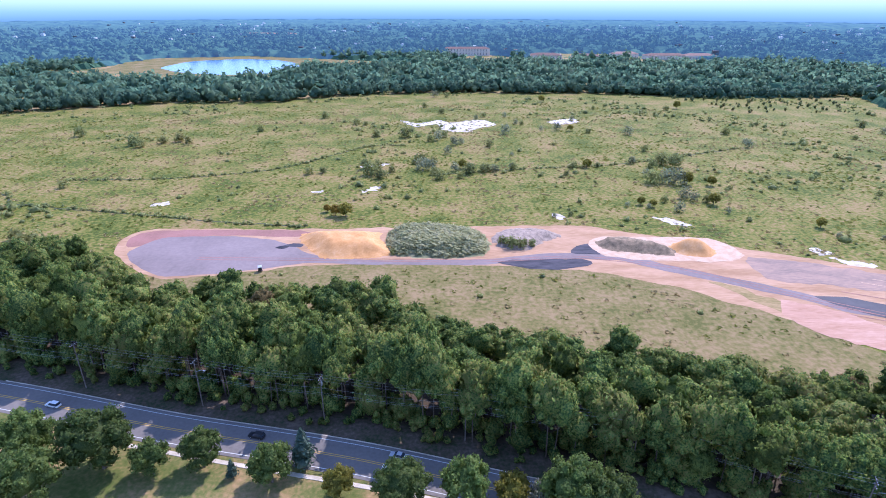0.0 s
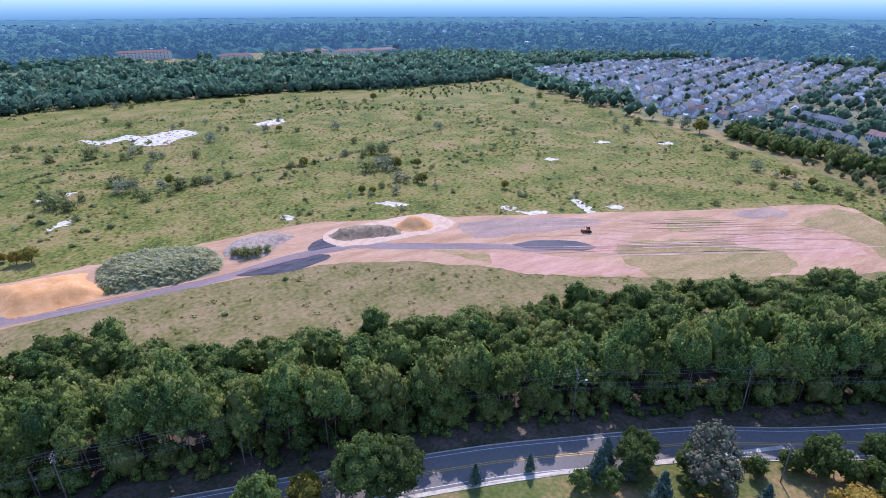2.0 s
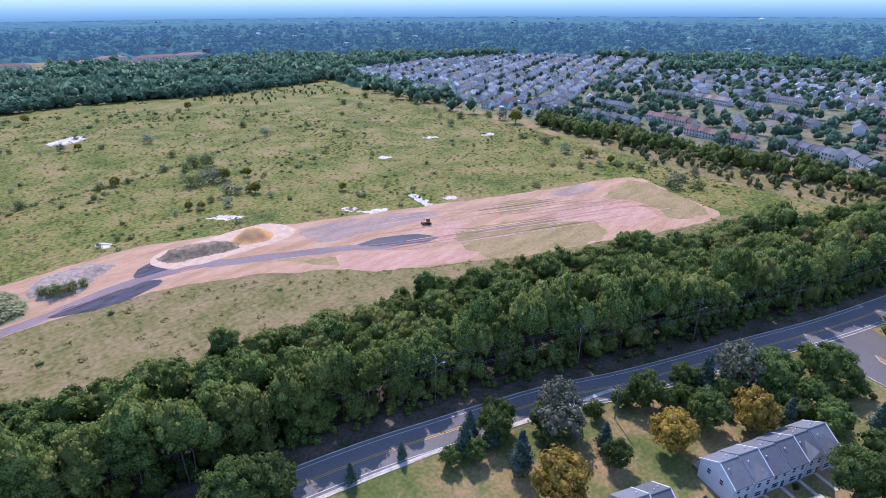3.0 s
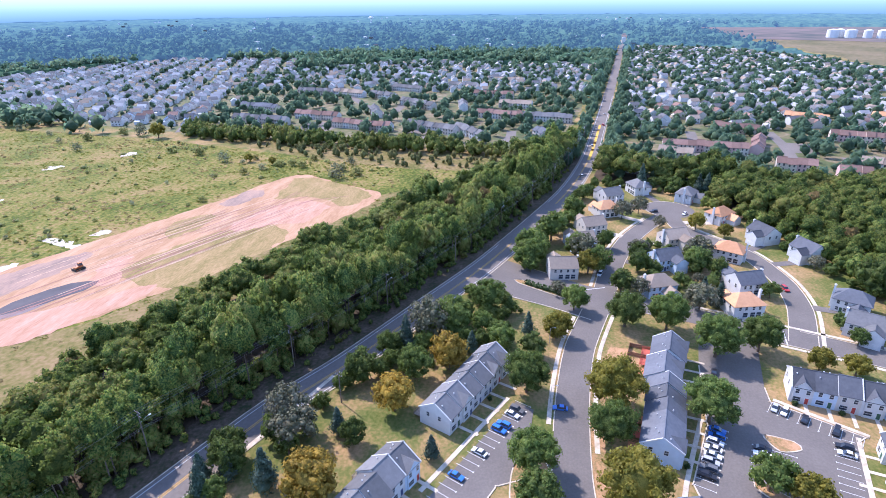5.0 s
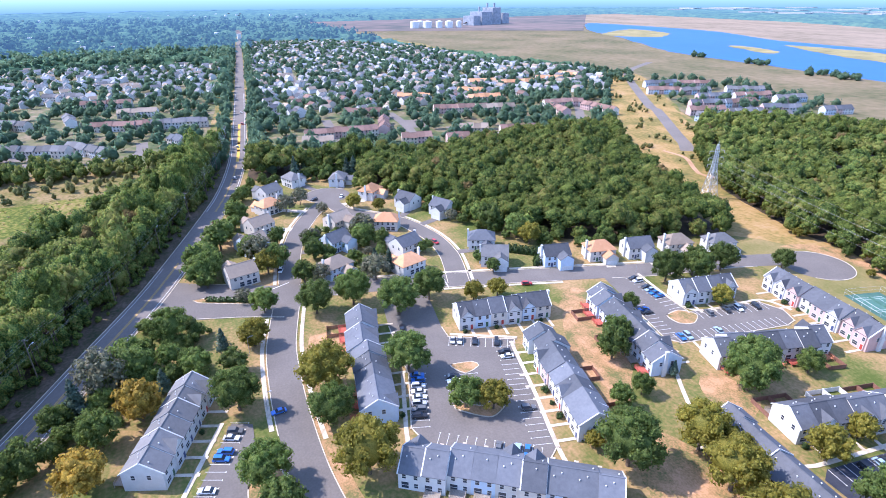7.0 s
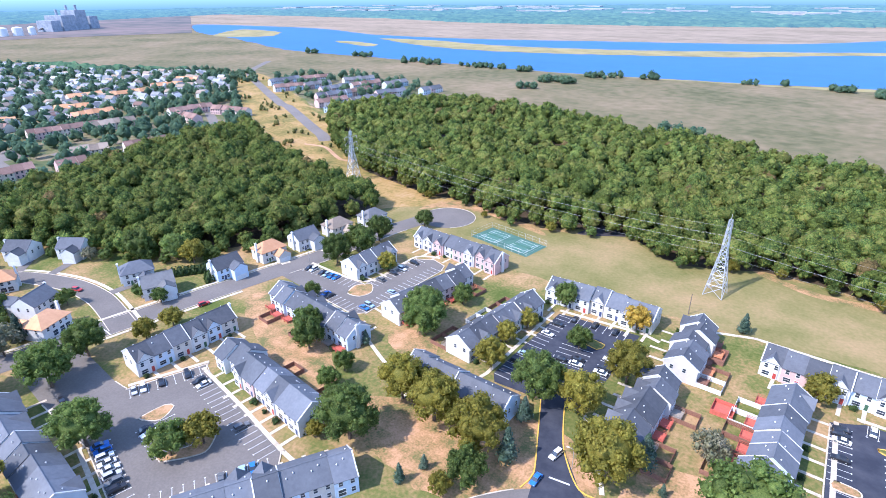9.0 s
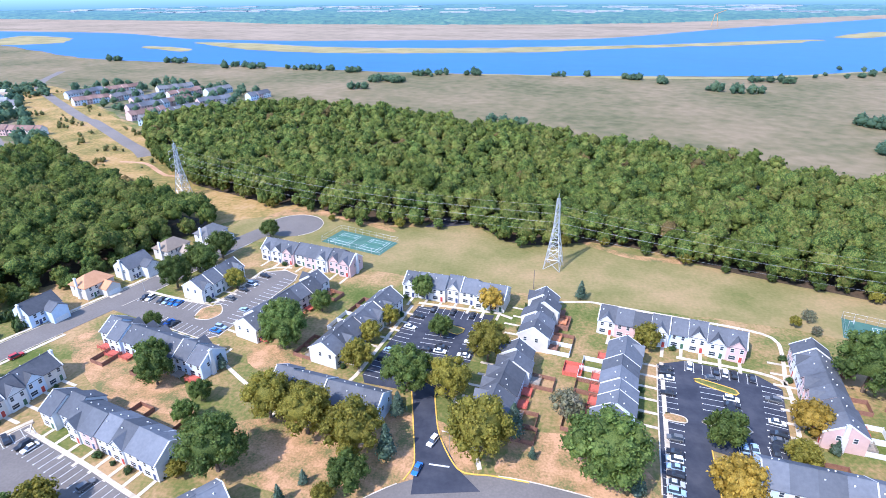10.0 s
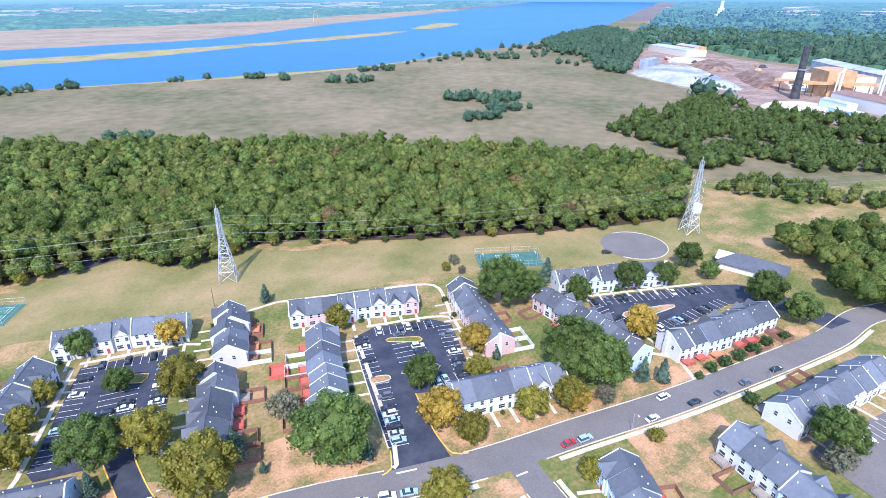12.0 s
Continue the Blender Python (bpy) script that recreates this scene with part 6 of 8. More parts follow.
bays(-70.8, -153.1, -69.4, -142.2, 1, ".wkk", 20); bays(-70.8, -153.1, -69.4, -142.2, -1, "....", 21); bays(-69.7, -125.2, -80.2, -124.3, -1, "ll.k", 22); car("grey", -70, -158.5, 90, False)
bays(-148.7, -148.8, -200.9, -135.9, 1, "k.g.kk.......w..kk", 23); bays(-157.2, -117.2, -196.7, -120.4, -1, "w..glk...k.k..", 24); bays(-145.3, -141.2, -147.5, -122.6, 1, "...k.g.", 25)
bays(131.5, -3.2, 91.4, 17.1, -1, ".gw.bb...w...b.", 26); bays(-152, -56, -195, -56, 1, "kk.g..w", 27); bays(-154, -31, -195, -31, -1, "..b..", 28)
for c, x, y, a in (("white", -118.5, 134.1, 76), ("black", -53.7, 122.3, 77), ("silver", -13.9, 115.5, 75), ("light_blue", 7.5, 111.6, -105), ("white", -15.5, 110.3, -103), ("blue", 129.4, -16.9, 0), ("red", 244.6, -42.6, 60), ("red", 220.9, -113.1, 100),
                   ("white", 224.2, -37, 70), ("black", 311.9, -75.2, 20), ("white", 310.4, -92, 60), ("red", 163, -129, 160), ("white", 13.1, -115.3, -20), ("blue", 15.2, -104.8, -10), ("red", -92.5, -87.6, 90), ("light_blue", -97.8, -87, 90),
                   ("white", -120.8, -84.9, 92), ("white", -130.8, -90.5, 92), ("black", -137.6, -84.6, 90), ("grey", -148.8, -84.3, 90), ("grey", -160, -84.4, 90), ("black", -175, -84.6, 90), ("white", -34, -94.2, 76), ("white", -40.8, -92.8, 76), ("light_blue", -46.2, -91.5, 76),
                   ("light_blue", -80, -70, 0), ("black", -184.6, -179.5, 70), ("black", 155, -67.5, 75), ("red", 300, -17, 110), ("silver", 380, -38, -70), ("white", 470, -52, -72), ("black", 455, -56, 108), ("white", 620, -77, -70), ("red", 560, -70, 110)):
    car(c, x, y, a)
structure("road_marking", LINES.mesh("road_marking", WHITE), "white painted road and parking lines", "road marking")
structure("road_marking", GOLD.mesh("road_marking", YELLOW), "yellow painted centre lines", "road marking")

# ---------------- distance: woods, towns, works ----------------
SUB_A = [(600, 830), (500, 440), (490, 330), (650, 360), (820, 470), (960, 420), (1150, 480), (1150, 780), (850, 880)]
TOWN_B = [(474, 330), (462, 206), (456, 100), (460, -20), (560, -40), (760, -70), (1100, -115), (1150, 260), (960, 420), (820, 470), (650, 360)]
TOWN_C = [(366, -60), (352, -118), (330, -184), (325, -325), (470, -450), (640, -600), (760, -620), (900, -560), (1250, -560), (1500, -420), (1560, -230), (735, -112), (430, -62)]
TOWN_D = [(350, -460), (330, -560), (320, -640), (430, -690), (560, -700), (600, -640), (470, -540)]
SITE = [(-520, -290), (-565, -480), (-575, -600), (-610, -690), (-770, -830), (-900, -930), (-1000, -870), (-930, -640), (-940, -430), (-820, -270), (-650, -210)]
LAKES = [(-690, 940), (-670, 1300), (-480, 1380), (-280, 1310), (-60, 1220), (-80, 1120), (-260, 1080), (-290, 890), (-440, 870)]
BIG_MEADOW = [(p[0] * 1.0, p[1]) for p in MEADOW_EDGE]
RIVER_SIDE = [(2700, -620), (1600, -560), (1250, -560), (900, -600), (760, -640), (640, -640), (330, -500), (250, -420), (-300, -230), (-520, -280), (-540, -420), (-620, -640), (-740, -830), (-900, -960), (-1300, -1300), (-2400, -2300), (-4300, -3900),
              (-3600, -4800), (-1500, -3050), (-800, -2600), (-400, -2320), (0, -2180), (500, -2140), (1000, -2140), (1500, -2350), (2700, -2500)]


CORRIDOR = [(150, -240), (205, -345), (300, -420), (450, -600), (640, -720), (800, -760), (760, -600), (560, -500), (330, -340)]


def wooded(x, y):
    for poly in (BIG_MEADOW, LAKES, RIVER_SIDE, SUB_A, TOWN_B, TOWN_C, TOWN_D, SITE, CORRIDOR):
        if inside(x, y, poly):
            return False
    if near_road(x, y, MAIN, 16) or -10 < x < 620 and 1190 < y < 1480 and noise.noise((x * 0.01, y * 0.01, 13.0)) > -0.25:
        return False
    return True


rr0 = random.Random(77)


def canopy(name, r0, r1, grow, turns, mat, label, gap=-0.32, grain=0.008, lumps=4.0, test=True, base=10.0):
    """A rough roof of tree tops over a ring of land; it dips under the ground where no woods stand."""
    rs = [r0]
    while rs[-1] < r1:
        rs.append(rs[-1] * (1 + grow))
    n, rnd = turns, np.random.RandomState(7)
    v = []
    for i, r in enumerate(rs):
        for j in range(n):
            a = 6.28319 * (j + (0.5 if i % 2 else 0) + rnd.uniform(-0.3, 0.3)) / n
            rr = r * (1 + rnd.uniform(-0.35, 0.35) * grow)
            x, y = rr * math.cos(a), rr * math.sin(a)
            w = noise.noise((x * grain, y * grain, 2.0)) + 0.5 * noise.noise((x * grain * 3, y * grain * 3, 5.0))
            ok = w > gap and (not test or wooded(x, y))
            v.append((x, y, base + lumps * noise.noise((x * 0.02, y * 0.02, 9.0)) + rnd.uniform(-lumps, lumps) if ok else -4.0))
    f = []
    for i in range(len(rs) - 1):
        for j in range(n):
            a, b, c, d = i * n + j, i * n + (j + 1) % n, (i + 1) * n + (j + 1) % n, (i + 1) * n + j
            f += [(a, d, c), (a, c, b)]
    v = np.array(v)
    f = np.array(f)
    f = f[(v[f][:, :, 2] > 0).any(axis=1)]
    used, inv = np.unique(f, return_inverse=True)
    return tagged(new(name, fast_mesh(name, v[used], inv.reshape(-1, 3), mat, smooth=False)), label, "woods", kind="stuff")


far_trees = []
for i in range(5600):
    a, q = rr0.uniform(-0.35, 2.35), math.sqrt(rr0.uniform(620 ** 2, 1350 ** 2))
    x, y = q * math.cos(a), q * math.sin(a)
    if wooded(x, y):
        far_trees.append((x, y, rr0.uniform(4.8, 8.0), rr0.uniform(1.0, 1.3)))
for i in range(2600):
    a, q = rr0.uniform(3.25, 4.05), math.sqrt(rr0.uniform(640 ** 2, 1650 ** 2))
    x, y = q * math.cos(a), q * math.sin(a)
    if wooded(x, y):
        far_trees.append((x, y, rr0.uniform(5, 8.5), rr0.uniform(1.0, 1.5)))
joined("far_woodland", "crowns of the distant woods", "woods", WOOD_D, far_trees, LEAF_HAZED, 35, 0.35)
canopy("far_woodland", 820, 1330, 0.0075, 860, FARWOOD_HAZED, "continuous green woods in the distance", gap=-0.38, lumps=3.0, base=7.5)
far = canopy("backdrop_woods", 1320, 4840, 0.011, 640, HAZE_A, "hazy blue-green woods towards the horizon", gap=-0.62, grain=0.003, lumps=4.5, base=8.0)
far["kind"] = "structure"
clumps = []
for i in range(6500):
    a, q = rr0.uniform(-0.35, 2.35), 1330 * 2.4 ** rr0.uniform(0, 1)
    x, y = q * math.cos(a), q * math.sin(a)
    if wooded(x, y):
        clumps.append((x, y, rr0.uniform(5, 11), rr0.uniform(0.9, 1.2)))
for i in range(700):
    a, q = rr0.uniform(3.25, 4.0), 1500 * 2.0 ** rr0.uniform(0, 1)
    x, y = q * math.cos(a), q * math.sin(a)
    if wooded(x, y):
        clumps.append((x, y, rr0.uniform(7, 13), rr0.uniform(0.8, 1.2)))
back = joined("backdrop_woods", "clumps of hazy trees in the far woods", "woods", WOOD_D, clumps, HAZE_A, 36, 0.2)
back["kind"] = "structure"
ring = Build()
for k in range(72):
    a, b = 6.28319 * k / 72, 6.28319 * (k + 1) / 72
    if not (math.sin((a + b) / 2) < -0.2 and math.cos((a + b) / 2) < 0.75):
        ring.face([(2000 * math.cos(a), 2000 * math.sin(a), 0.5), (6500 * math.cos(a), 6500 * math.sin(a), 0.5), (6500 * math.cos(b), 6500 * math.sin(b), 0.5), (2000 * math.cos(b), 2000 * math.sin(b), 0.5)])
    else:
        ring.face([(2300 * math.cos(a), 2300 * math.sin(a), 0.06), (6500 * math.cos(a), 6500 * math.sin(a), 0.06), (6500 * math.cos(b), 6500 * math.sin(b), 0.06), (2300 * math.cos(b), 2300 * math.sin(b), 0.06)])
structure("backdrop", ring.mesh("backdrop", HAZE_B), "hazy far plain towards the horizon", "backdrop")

GARDEN = material("garden_lawn", [(0.06, 0.085, 0.028), (0.10, 0.115, 0.04), (0.17, 0.14, 0.07), (0.26, 0.19, 0.12)], 0.03, bump=0.2, bump_scale=1, fine=0.4, fine_scale=0.15, spread=0.24)
for poly in (TOWN_B, TOWN_C, SUB_A, TOWN_D):
    patch("garden_ground", poly, 0.04, GARDEN, "green gardens between distant houses", step=20, ragged=6, grain=0.03)
# streets and parking of the towns beyond
FAR_STREETS = [[(548, -217), (490, -210), (432, -197), (408, -193)], [(478, -412), (406, -358)], [(951, -200), (734, -166)], [(542, -147), (466, -135), (446, -127)], [(417, -272), (384, -263)], [(454, -238), (451, -268), (461, -292)],
               [(1027, 374), (836, 302), (663, 209), (594, 155), (692, 158)], [(469, 230), (498, 203), (527, 191)], [(474, 119), (490, 91), (528, 87)], [(454, 36), (489, 19), (525, 18)], [(480, 335), (620, 392), (760, 446), (900, 500)]]
FAR_LINES = [spline(pts, 8) for pts in FAR_STREETS]
for line in FAR_LINES:
    structure("road", strip(line, -4.5, 4.5, 0.075, "road", ROADTOP), "pale grey street between distant houses", "road")
for pts in ([(958, 377), (1039, 357), (930, 320)], [(500, 225), (545, 232), (540, 196), (498, 200)], [(505, 118), (545, 112), (540, 82), (500, 88)], [(470, -205), (505, -215), (500, -240), (466, -232)]):
    sharp("parking_lot", pts, 0.085, ROADTOP, "pale parking lot between distant rows of houses")
structure("track", strip(spline([(300, -352), (277, -351), (243, -327), (220, -331), (204, -318)], 5), -1.6, 1.6, 0.09, "track", DIRT), "sandy track across dry grass", "road")
patch("pond", [(49, -268), (42, -281), (30, -282), (24, -276), (34, -270)], 0.12, PUDDLE, "small pool at the edge of the woods", "water", step=3, ragged=1.5)

# low-detail rows and houses of the towns beyond
def far_wall(mat):
    b = Build().prism([(-4.8, 0), (4.8, 0), (4.8, 5.6), (0, 8.6), (-4.8, 5.6)], 0, 6.4)
    for x in (1.2, 4.1):
        for z in (0.8, 3.6):
            b.box(x, x + 1.1, -4.84, -4.79, z, z + 1.5, 1).box(x, x + 1.1, 4.79, 4.84, z, z + 1.5, 1)
    return b.mesh("wall", mat, GLASS)


FAR_WALL = [far_wall(m) for m in SIDING]
FAR_ROOF = [slope_mesh(6.4, 9.6, 5.6, 8.7, 0.5, m) for m in ROOFS]


FAR_ROWS = []


def far_row(x, y, turn, n, roofs, walls, seed):
    r = random.Random(seed)
    FAR_ROWS.append((x, y, turn, n))
    t = thing("town_house_row", "distant row of town houses with %s roofs" % ("reddish-brown" if 5 in roofs else "orange" if 4 in roofs else "grey"), "town houses", "distant town house rows", m=pose(x, y, 0, 0, 0, turn))
    roof = r.choice(roofs)
    for k in range(n):
        at = Matrix.Translation((k * 6.4 - n * 3.2, r.choice((0, 0, 1.0, -1.0)), 0)) @ Matrix.Diagonal((1, 1, r.choice((1, 1.06)), 1))
        part("wall", FAR_WALL[r.choice(walls)], t, at)
        part("roof", FAR_ROOF[roof], t, at)


for k, (x, y, a, n) in enumerate(((715, 241, 70, 8), (700, 191, 60, 7), (643, 133, 50, 9), (517, 163, 75, 10), (513, 93, 60, 9), (500, 56, 40, 7), (586, 34, 75, 8), (575, -15, 80, 8), (492, -15, 30, 6), (721, 51, 80, 8),
                                    (766, 173, 70, 7), (531, 275, 80, 10), (560, 225, 80, 8), (590, 170, 20, 6), (640, 80, 10, 6), (650, 20, 80, 6), (722, 290, 80, 8), (800, 100, 70, 7), (860, 40, 80, 7), (600, 310, 75, 8))):
    far_row(x, y, a, n, (0, 0, 2) if k % 3 else (5, 3), (4, 1, 0), 50 + k)
for k, (x, y, a, n) in enumerate(((465, -140, 80, 10), (480, -185, -20, 7), (543, -187, 70, 6), (515, -285, 75, 9), (498, -320, 80, 6), (424, -250, 60, 4), (400, -221, 75, 3), (402, -282, 70, 5), (462, -372, -10, 6), (448, -414, 5, 7),
                                    (415, -190, 75, 4), (441, -113, 70, 4), (490, -400, 75, 7), (603, -270, 60, 6), (671, -402, 80, 6), (652, -500, 70, 6), (668, -545, 20, 5), (641, -440, 70, 7), (610, -350, 50, 5), (560, -340, 75, 6))):
    far_row(x, y, a, n, (4,) if k > 12 else (5, 5, 3), (4, 3, 1) if k < 13 else (3, 4), 90 + k)
for k, (x, y, a, n) in enumerate(((543, -600, 70, 7), (479, -591, 75, 6), (455, -650, 60, 7), (358, -474, 20, 4), (360, -525, 75, 6), (358, -577, 60, 6), (325, -618, 70, 5), (520, -640, 60, 7), (423, -620, 70, 7), (400, -570, 80, 6), (385, -500, 70, 6), (410, -535, 65, 7), (440, -575, 70, 6), (500, -560, 60, 6), (390, -640, 75, 6), (335, -540, 70, 4))):
    far_row(x, y, a, n, (5, 0, 2), (2, 0, 3), 130 + k)

HOUSE_M = []
for k, (w, roof) in enumerate(((0, 0), (1, 5), (2, 2), (0, 3), (4, 5), (0, 1))):
    hb = Build().prism([(-4.2, 0), (4.2, 0), (4.2, 5.4), (0, 8.0), (-4.2, 5.4)], -5.2, 5.2).prism([(-7.4, 0), (-4.0, 0), (-4.0, 4.6), (-7.4, 3.4)], -5.0, 0.5)
    for x in (-3.2, 0, 3.2):
        hb.box(x - 0.5, x + 0.5, 4.19, 4.24, 3.4, 4.8, 1).box(x - 0.5, x + 0.5, 4.19, 4.24, 0.8, 2.2, 1).box(x - 0.5, x + 0.5, -4.24, -4.19, 3.4, 4.8, 1)
    HOUSE_M.append((hb.mesh("wall", SIDING[w], GLASS), slope_mesh(10.4, 8.4, 5.4, 8.1, 0.45, ROOFS[roof])))


def far_house(x, y, turn, k):
    t = thing("house", "distant pale house with a gable roof", "house", "distant houses", m=pose(x, y, 0, 0, 0, turn))
    part("wall", HOUSE_M[k][0], t)
    part("roof", HOUSE_M[k][1], t, Matrix.Translation((-5.2, 0, 0)))


rr = random.Random(8)
spots, u, w = [], Vector((0.93, 0.36)), Vector((-0.36, 0.93))
for i in range(-10, 60):
    for j in range(-10, 40):
        p = Vector((480, 300)) + u * (i * 16.5) + w * (j * 25 + (5 if j % 2 else 0)) + Vector((rr.uniform(-3.5, 3.5), rr.uniform(-4, 4)))
        if inside(p.x, p.y, SUB_A):
            spots.append((p.x, p.y, 21 + rr.choice((0, 90, 180, 270)) + rr.uniform(-14, 14), rr.choice((0, 0, 2, 5, 0, 1))))
for p in scatter(TOWN_C, 25, 3):
    if p[0] > 560 and not near_road(p[0], p[1], MAIN, 18):
        spots.append((*p, rr.choice((15, 105, 195)), rr.choice((0, 0, 1, 3, 4, 5))))
for p in scatter(TOWN_B, 25, 4):
    if p[0] > 760 and not near_road(p[0], p[1], MAIN, 18):
        spots.append((*p, rr.choice((15, 105, 195)), rr.choice((0, 0, 1, 3, 2, 5))))
spots.sort(key=lambda q: math.hypot(q[0], q[1]))
for q in spots[:70]:
    far_house(q[0], q[1], q[2], q[3])
PLAIN_M = Build().prism([(-4.2, 0), (4.2, 0), (4.2, 5.4), (0, 8.0), (-4.2, 5.4)], -5.2, 5.2).mesh("wall", SIDING[0])
PLAIN_R = Build().prism([(-4.7, 5.1), (0, 8.1), (4.7, 5.1), (0, 8.35)], -0.2, 10.6).mesh("roof", ROOFS[0])
town = Build()
for x, y, turn, k in spots[70:]:
    c, s = math.cos(radians(turn)), math.sin(radians(turn))
    n0 = len(town.v)
    for me, mi in ((PLAIN_M, 0), (PLAIN_R, 1 + k % 3)):
        base = len(town.v)
        off = -5.2 if mi else 0.0
        town.v += [(x + (p.co.x + off) * c - p.co.y * s, y + (p.co.x + off) * s + p.co.y * c, p.co.z) for p in me.vertices]
        town.f += [tuple(base + i for i in p.vertices) for p in me.polygons]
        town.m += [mi] * len(me.polygons)
# far roofs, lightened in base colour to stand in for distance haze
HAZED_ROOF = material("haze_paled_shingle", [(0.23, 0.235, 0.245), (0.35, 0.35, 0.355)], 0.05, by_island=0.45, rough=0.85, spec=0.1)
tagged(new("far_houses", town.mesh("far_houses", SIDING[0], HAZED_ROOF, ROOFS[3], ROOFS[0])), "crowd of small pale houses far off", "houses", kind="stuff")

# trees between those houses
TAKEN = collections.defaultdict(list)
for q in spots:
    TAKEN[(int(q[0] // 20), int(q[1] // 20))].append((q[0], q[1], 7.0))
for x, y, a, n in FAR_ROWS:
    for k in range(-n, n + 1):
        px, py = x + 3.2 * k * math.cos(radians(a)), y + 3.2 * k * math.sin(radians(a))
        TAKEN[(int(px // 20), int(py // 20))].append((px, py, 8.5))


def clear_of(x, y):
    i, j = int(x // 20), int(y // 20)
    return all((x - p) ** 2 + (y - q) ** 2 > d * d for u in (i - 1, i, i + 1) for w in (j - 1, j, j + 1) for p, q, d in TAKEN.get((u, w), ()))


mid = []
for poly, gap, seed in ((TOWN_C, 13.5, 21), (TOWN_B, 16.0, 22), (SUB_A, 21, 23), (TOWN_D, 17, 24)):
    mid += [(x, y, rr.uniform(3.2, 6.0) if poly is not SUB_A else rr.uniform(2.6, 4.6), rr.uniform(0.95, 1.25)) for x, y in scatter(poly, gap, seed)
            if not any(near_road(x, y, q, 9) for q in FAR_LINES) and not near_road(x, y, MAIN, 10) and not near_road(x, y, LANE, 16) and clear_of(x, y) and noise.noise((x * 0.02, y * 0.02, 4.0)) > -0.3 - (0.15 if poly is TOWN_C else 0)]
joined("suburb_trees", "green trees between the distant houses", "trees", WOOD_E, mid, LEAF_HAZED, 31, 0.2)
beside = []
for p, q in zip(MAIN, MAIN[1:]):
    u = (q - p).normalized()
    for side in (-1, 1):
        for _ in range(2):
            if 395 < p.x < 1500 and rr.random() < (0.95 if p.x < 560 else 0.6):
                o = side * rr.uniform(9.5, 17)
                x, y = p.x - u.y * o + rr.uniform(-3, 3), p.y + u.x * o
                if clear_of(x, y) and not any(near_road(x, y, k, 7) for k in FAR_LINES):
                    beside.append((x, y, rr.uniform(2.6, 4.6), rr.uniform(1.1, 1.7)))
joined("avenue_trees", "green trees along both sides of the avenue", "trees", WOOD_E, beside, LEAF_HAZED, 37, 0.2)
BELT = [(466, 330), (448, 270), (440, 200), (430, 110), (424, 0), (452, -30), (450, 60), (458, 150), (472, 230), (490, 330)]
joined("tree_belt", "belt of dark trees under the power line", "trees", WOOD_C, trees_in(BELT, 7.5, 33, 3.8, 5.6), LEAF_DARK, 33, 0.1)
NORTH_EDGE = spline([(-900, 300), (-700, 530), (-503, 625), (-351, 700), (-227, 711), (-140, 770), (0, 802), (107, 796), (180, 802), (344, 764), (484, 773), (550, 785)], 9)
joined("tree_belt", "uneven edge of woods behind the meadow", "trees", WOOD_C, [(p.x + rr.uniform(-10, 12), p.y + rr.uniform(-12, 12), rr.uniform(4, 7.5), rr.uniform(0.85, 1.2)) for p in NORTH_EDGE for _ in range(4)], LEAF_HAZED, 34, 0.2)

joined("corridor_shrubs", "shrubs and saplings in the dry grass under the power line", "shrubs", WOOD_C, [(x, y, rr.uniform(0.8, 2.4), rr.uniform(0.9, 1.5)) for x, y in scatter([(216, -280), (158, -262), (205, -330), (300, -400), (450, -520), (640, -660), (720, -650), (560, -520), (330, -350)], 10, 61) if not near_road(x, y, LANE, 11) and noise.noise((x * 0.03, y * 0.03, 2.0)) > 0.12], SCRUB, 62, 0.0)
# meadow bushes and tufts
for x, y, r in ((-270, 470, 9), (-262, 462, 7), (-250, 478, 6), (-238, 484, 7), (-228, 478, 5), (-254, 349, 5), (-207, 251, 9), (-196, 246, 6), (-222, 262, 5), (-134, 597, 6), (-96, 566, 6), (-86, 562, 4), (-338, 503, 8), (-182, 530, 5), (-101, 385, 5), (-92, 388, 4), (-63, 400, 6), (-54, 404, 5), (-24, 417, 7), (-14, 412, 5), (-12, 386, 5)):
    tree("scrub", x, y, r * 0.8)
for x, y, r in ((-57, 384, 7.8), (-49, 375, 6.0), (-43, 391, 3.9), (-27, 415, 4.1), (-8, 374, 5.9), (6, 377, 3.8), (13, 388, 6.1), (24, 393, 5.6), (45, 399, 4.0), (-7, 508, 5.7), (-19, 491, 4.8), (32, 472, 4.7), (-42, 506, 7.1), (-69, 509, 5.8), (34, 610, 4.3), (128, 529, 3.8), (163, 660, 3.8), (70, 568, 3.6), (159, 459, 4.5), (90, 405, 4.7), (108, 408, 3.0), (148, 407, 5.5), (158, 417, 7.0), (165, 409, 8.1), (136, 369, 7.3), (130, 328, 3.6), (156, 329, 3.7), (256, 528, 5.7), (256, 525, 3.7), (246, 658, 4.9)):
    tree("scrub", x, y, r * 0.85)
for x, y, r in ((-7, 750, 4.2), (-32, 667, 4.6), (-12, 629, 4.4), (68, 303, 2.7), (81, 386, 2.5), (354, 203, 4.1), (393, 213, 3.8), (378, 186, 4.8), (402, 267, 6.1), (376, 167, 4.7), (380, 176, 4.2), (397, 166, 4.3), (372, 134, 5.1), (362, 120, 5.5), (405, 295, 4.2), (511, 364, 6.1), (463, 382, 5.9), (437, 399, 5.8), (460, 536, 4.9), (459, 588, 5.7), (407, 565, 5.8), (363, 508, 3.9), (301, 421, 2.9), (272, 345, 2.8), (283, 293, 2.3), (351, 305, 2.3), (340, 319, 2.3), (345, 220, 2.0), (253, 242, 2.0), (208, 276, 2.0)):
    tree("scrub", x, y, r * 0.85)
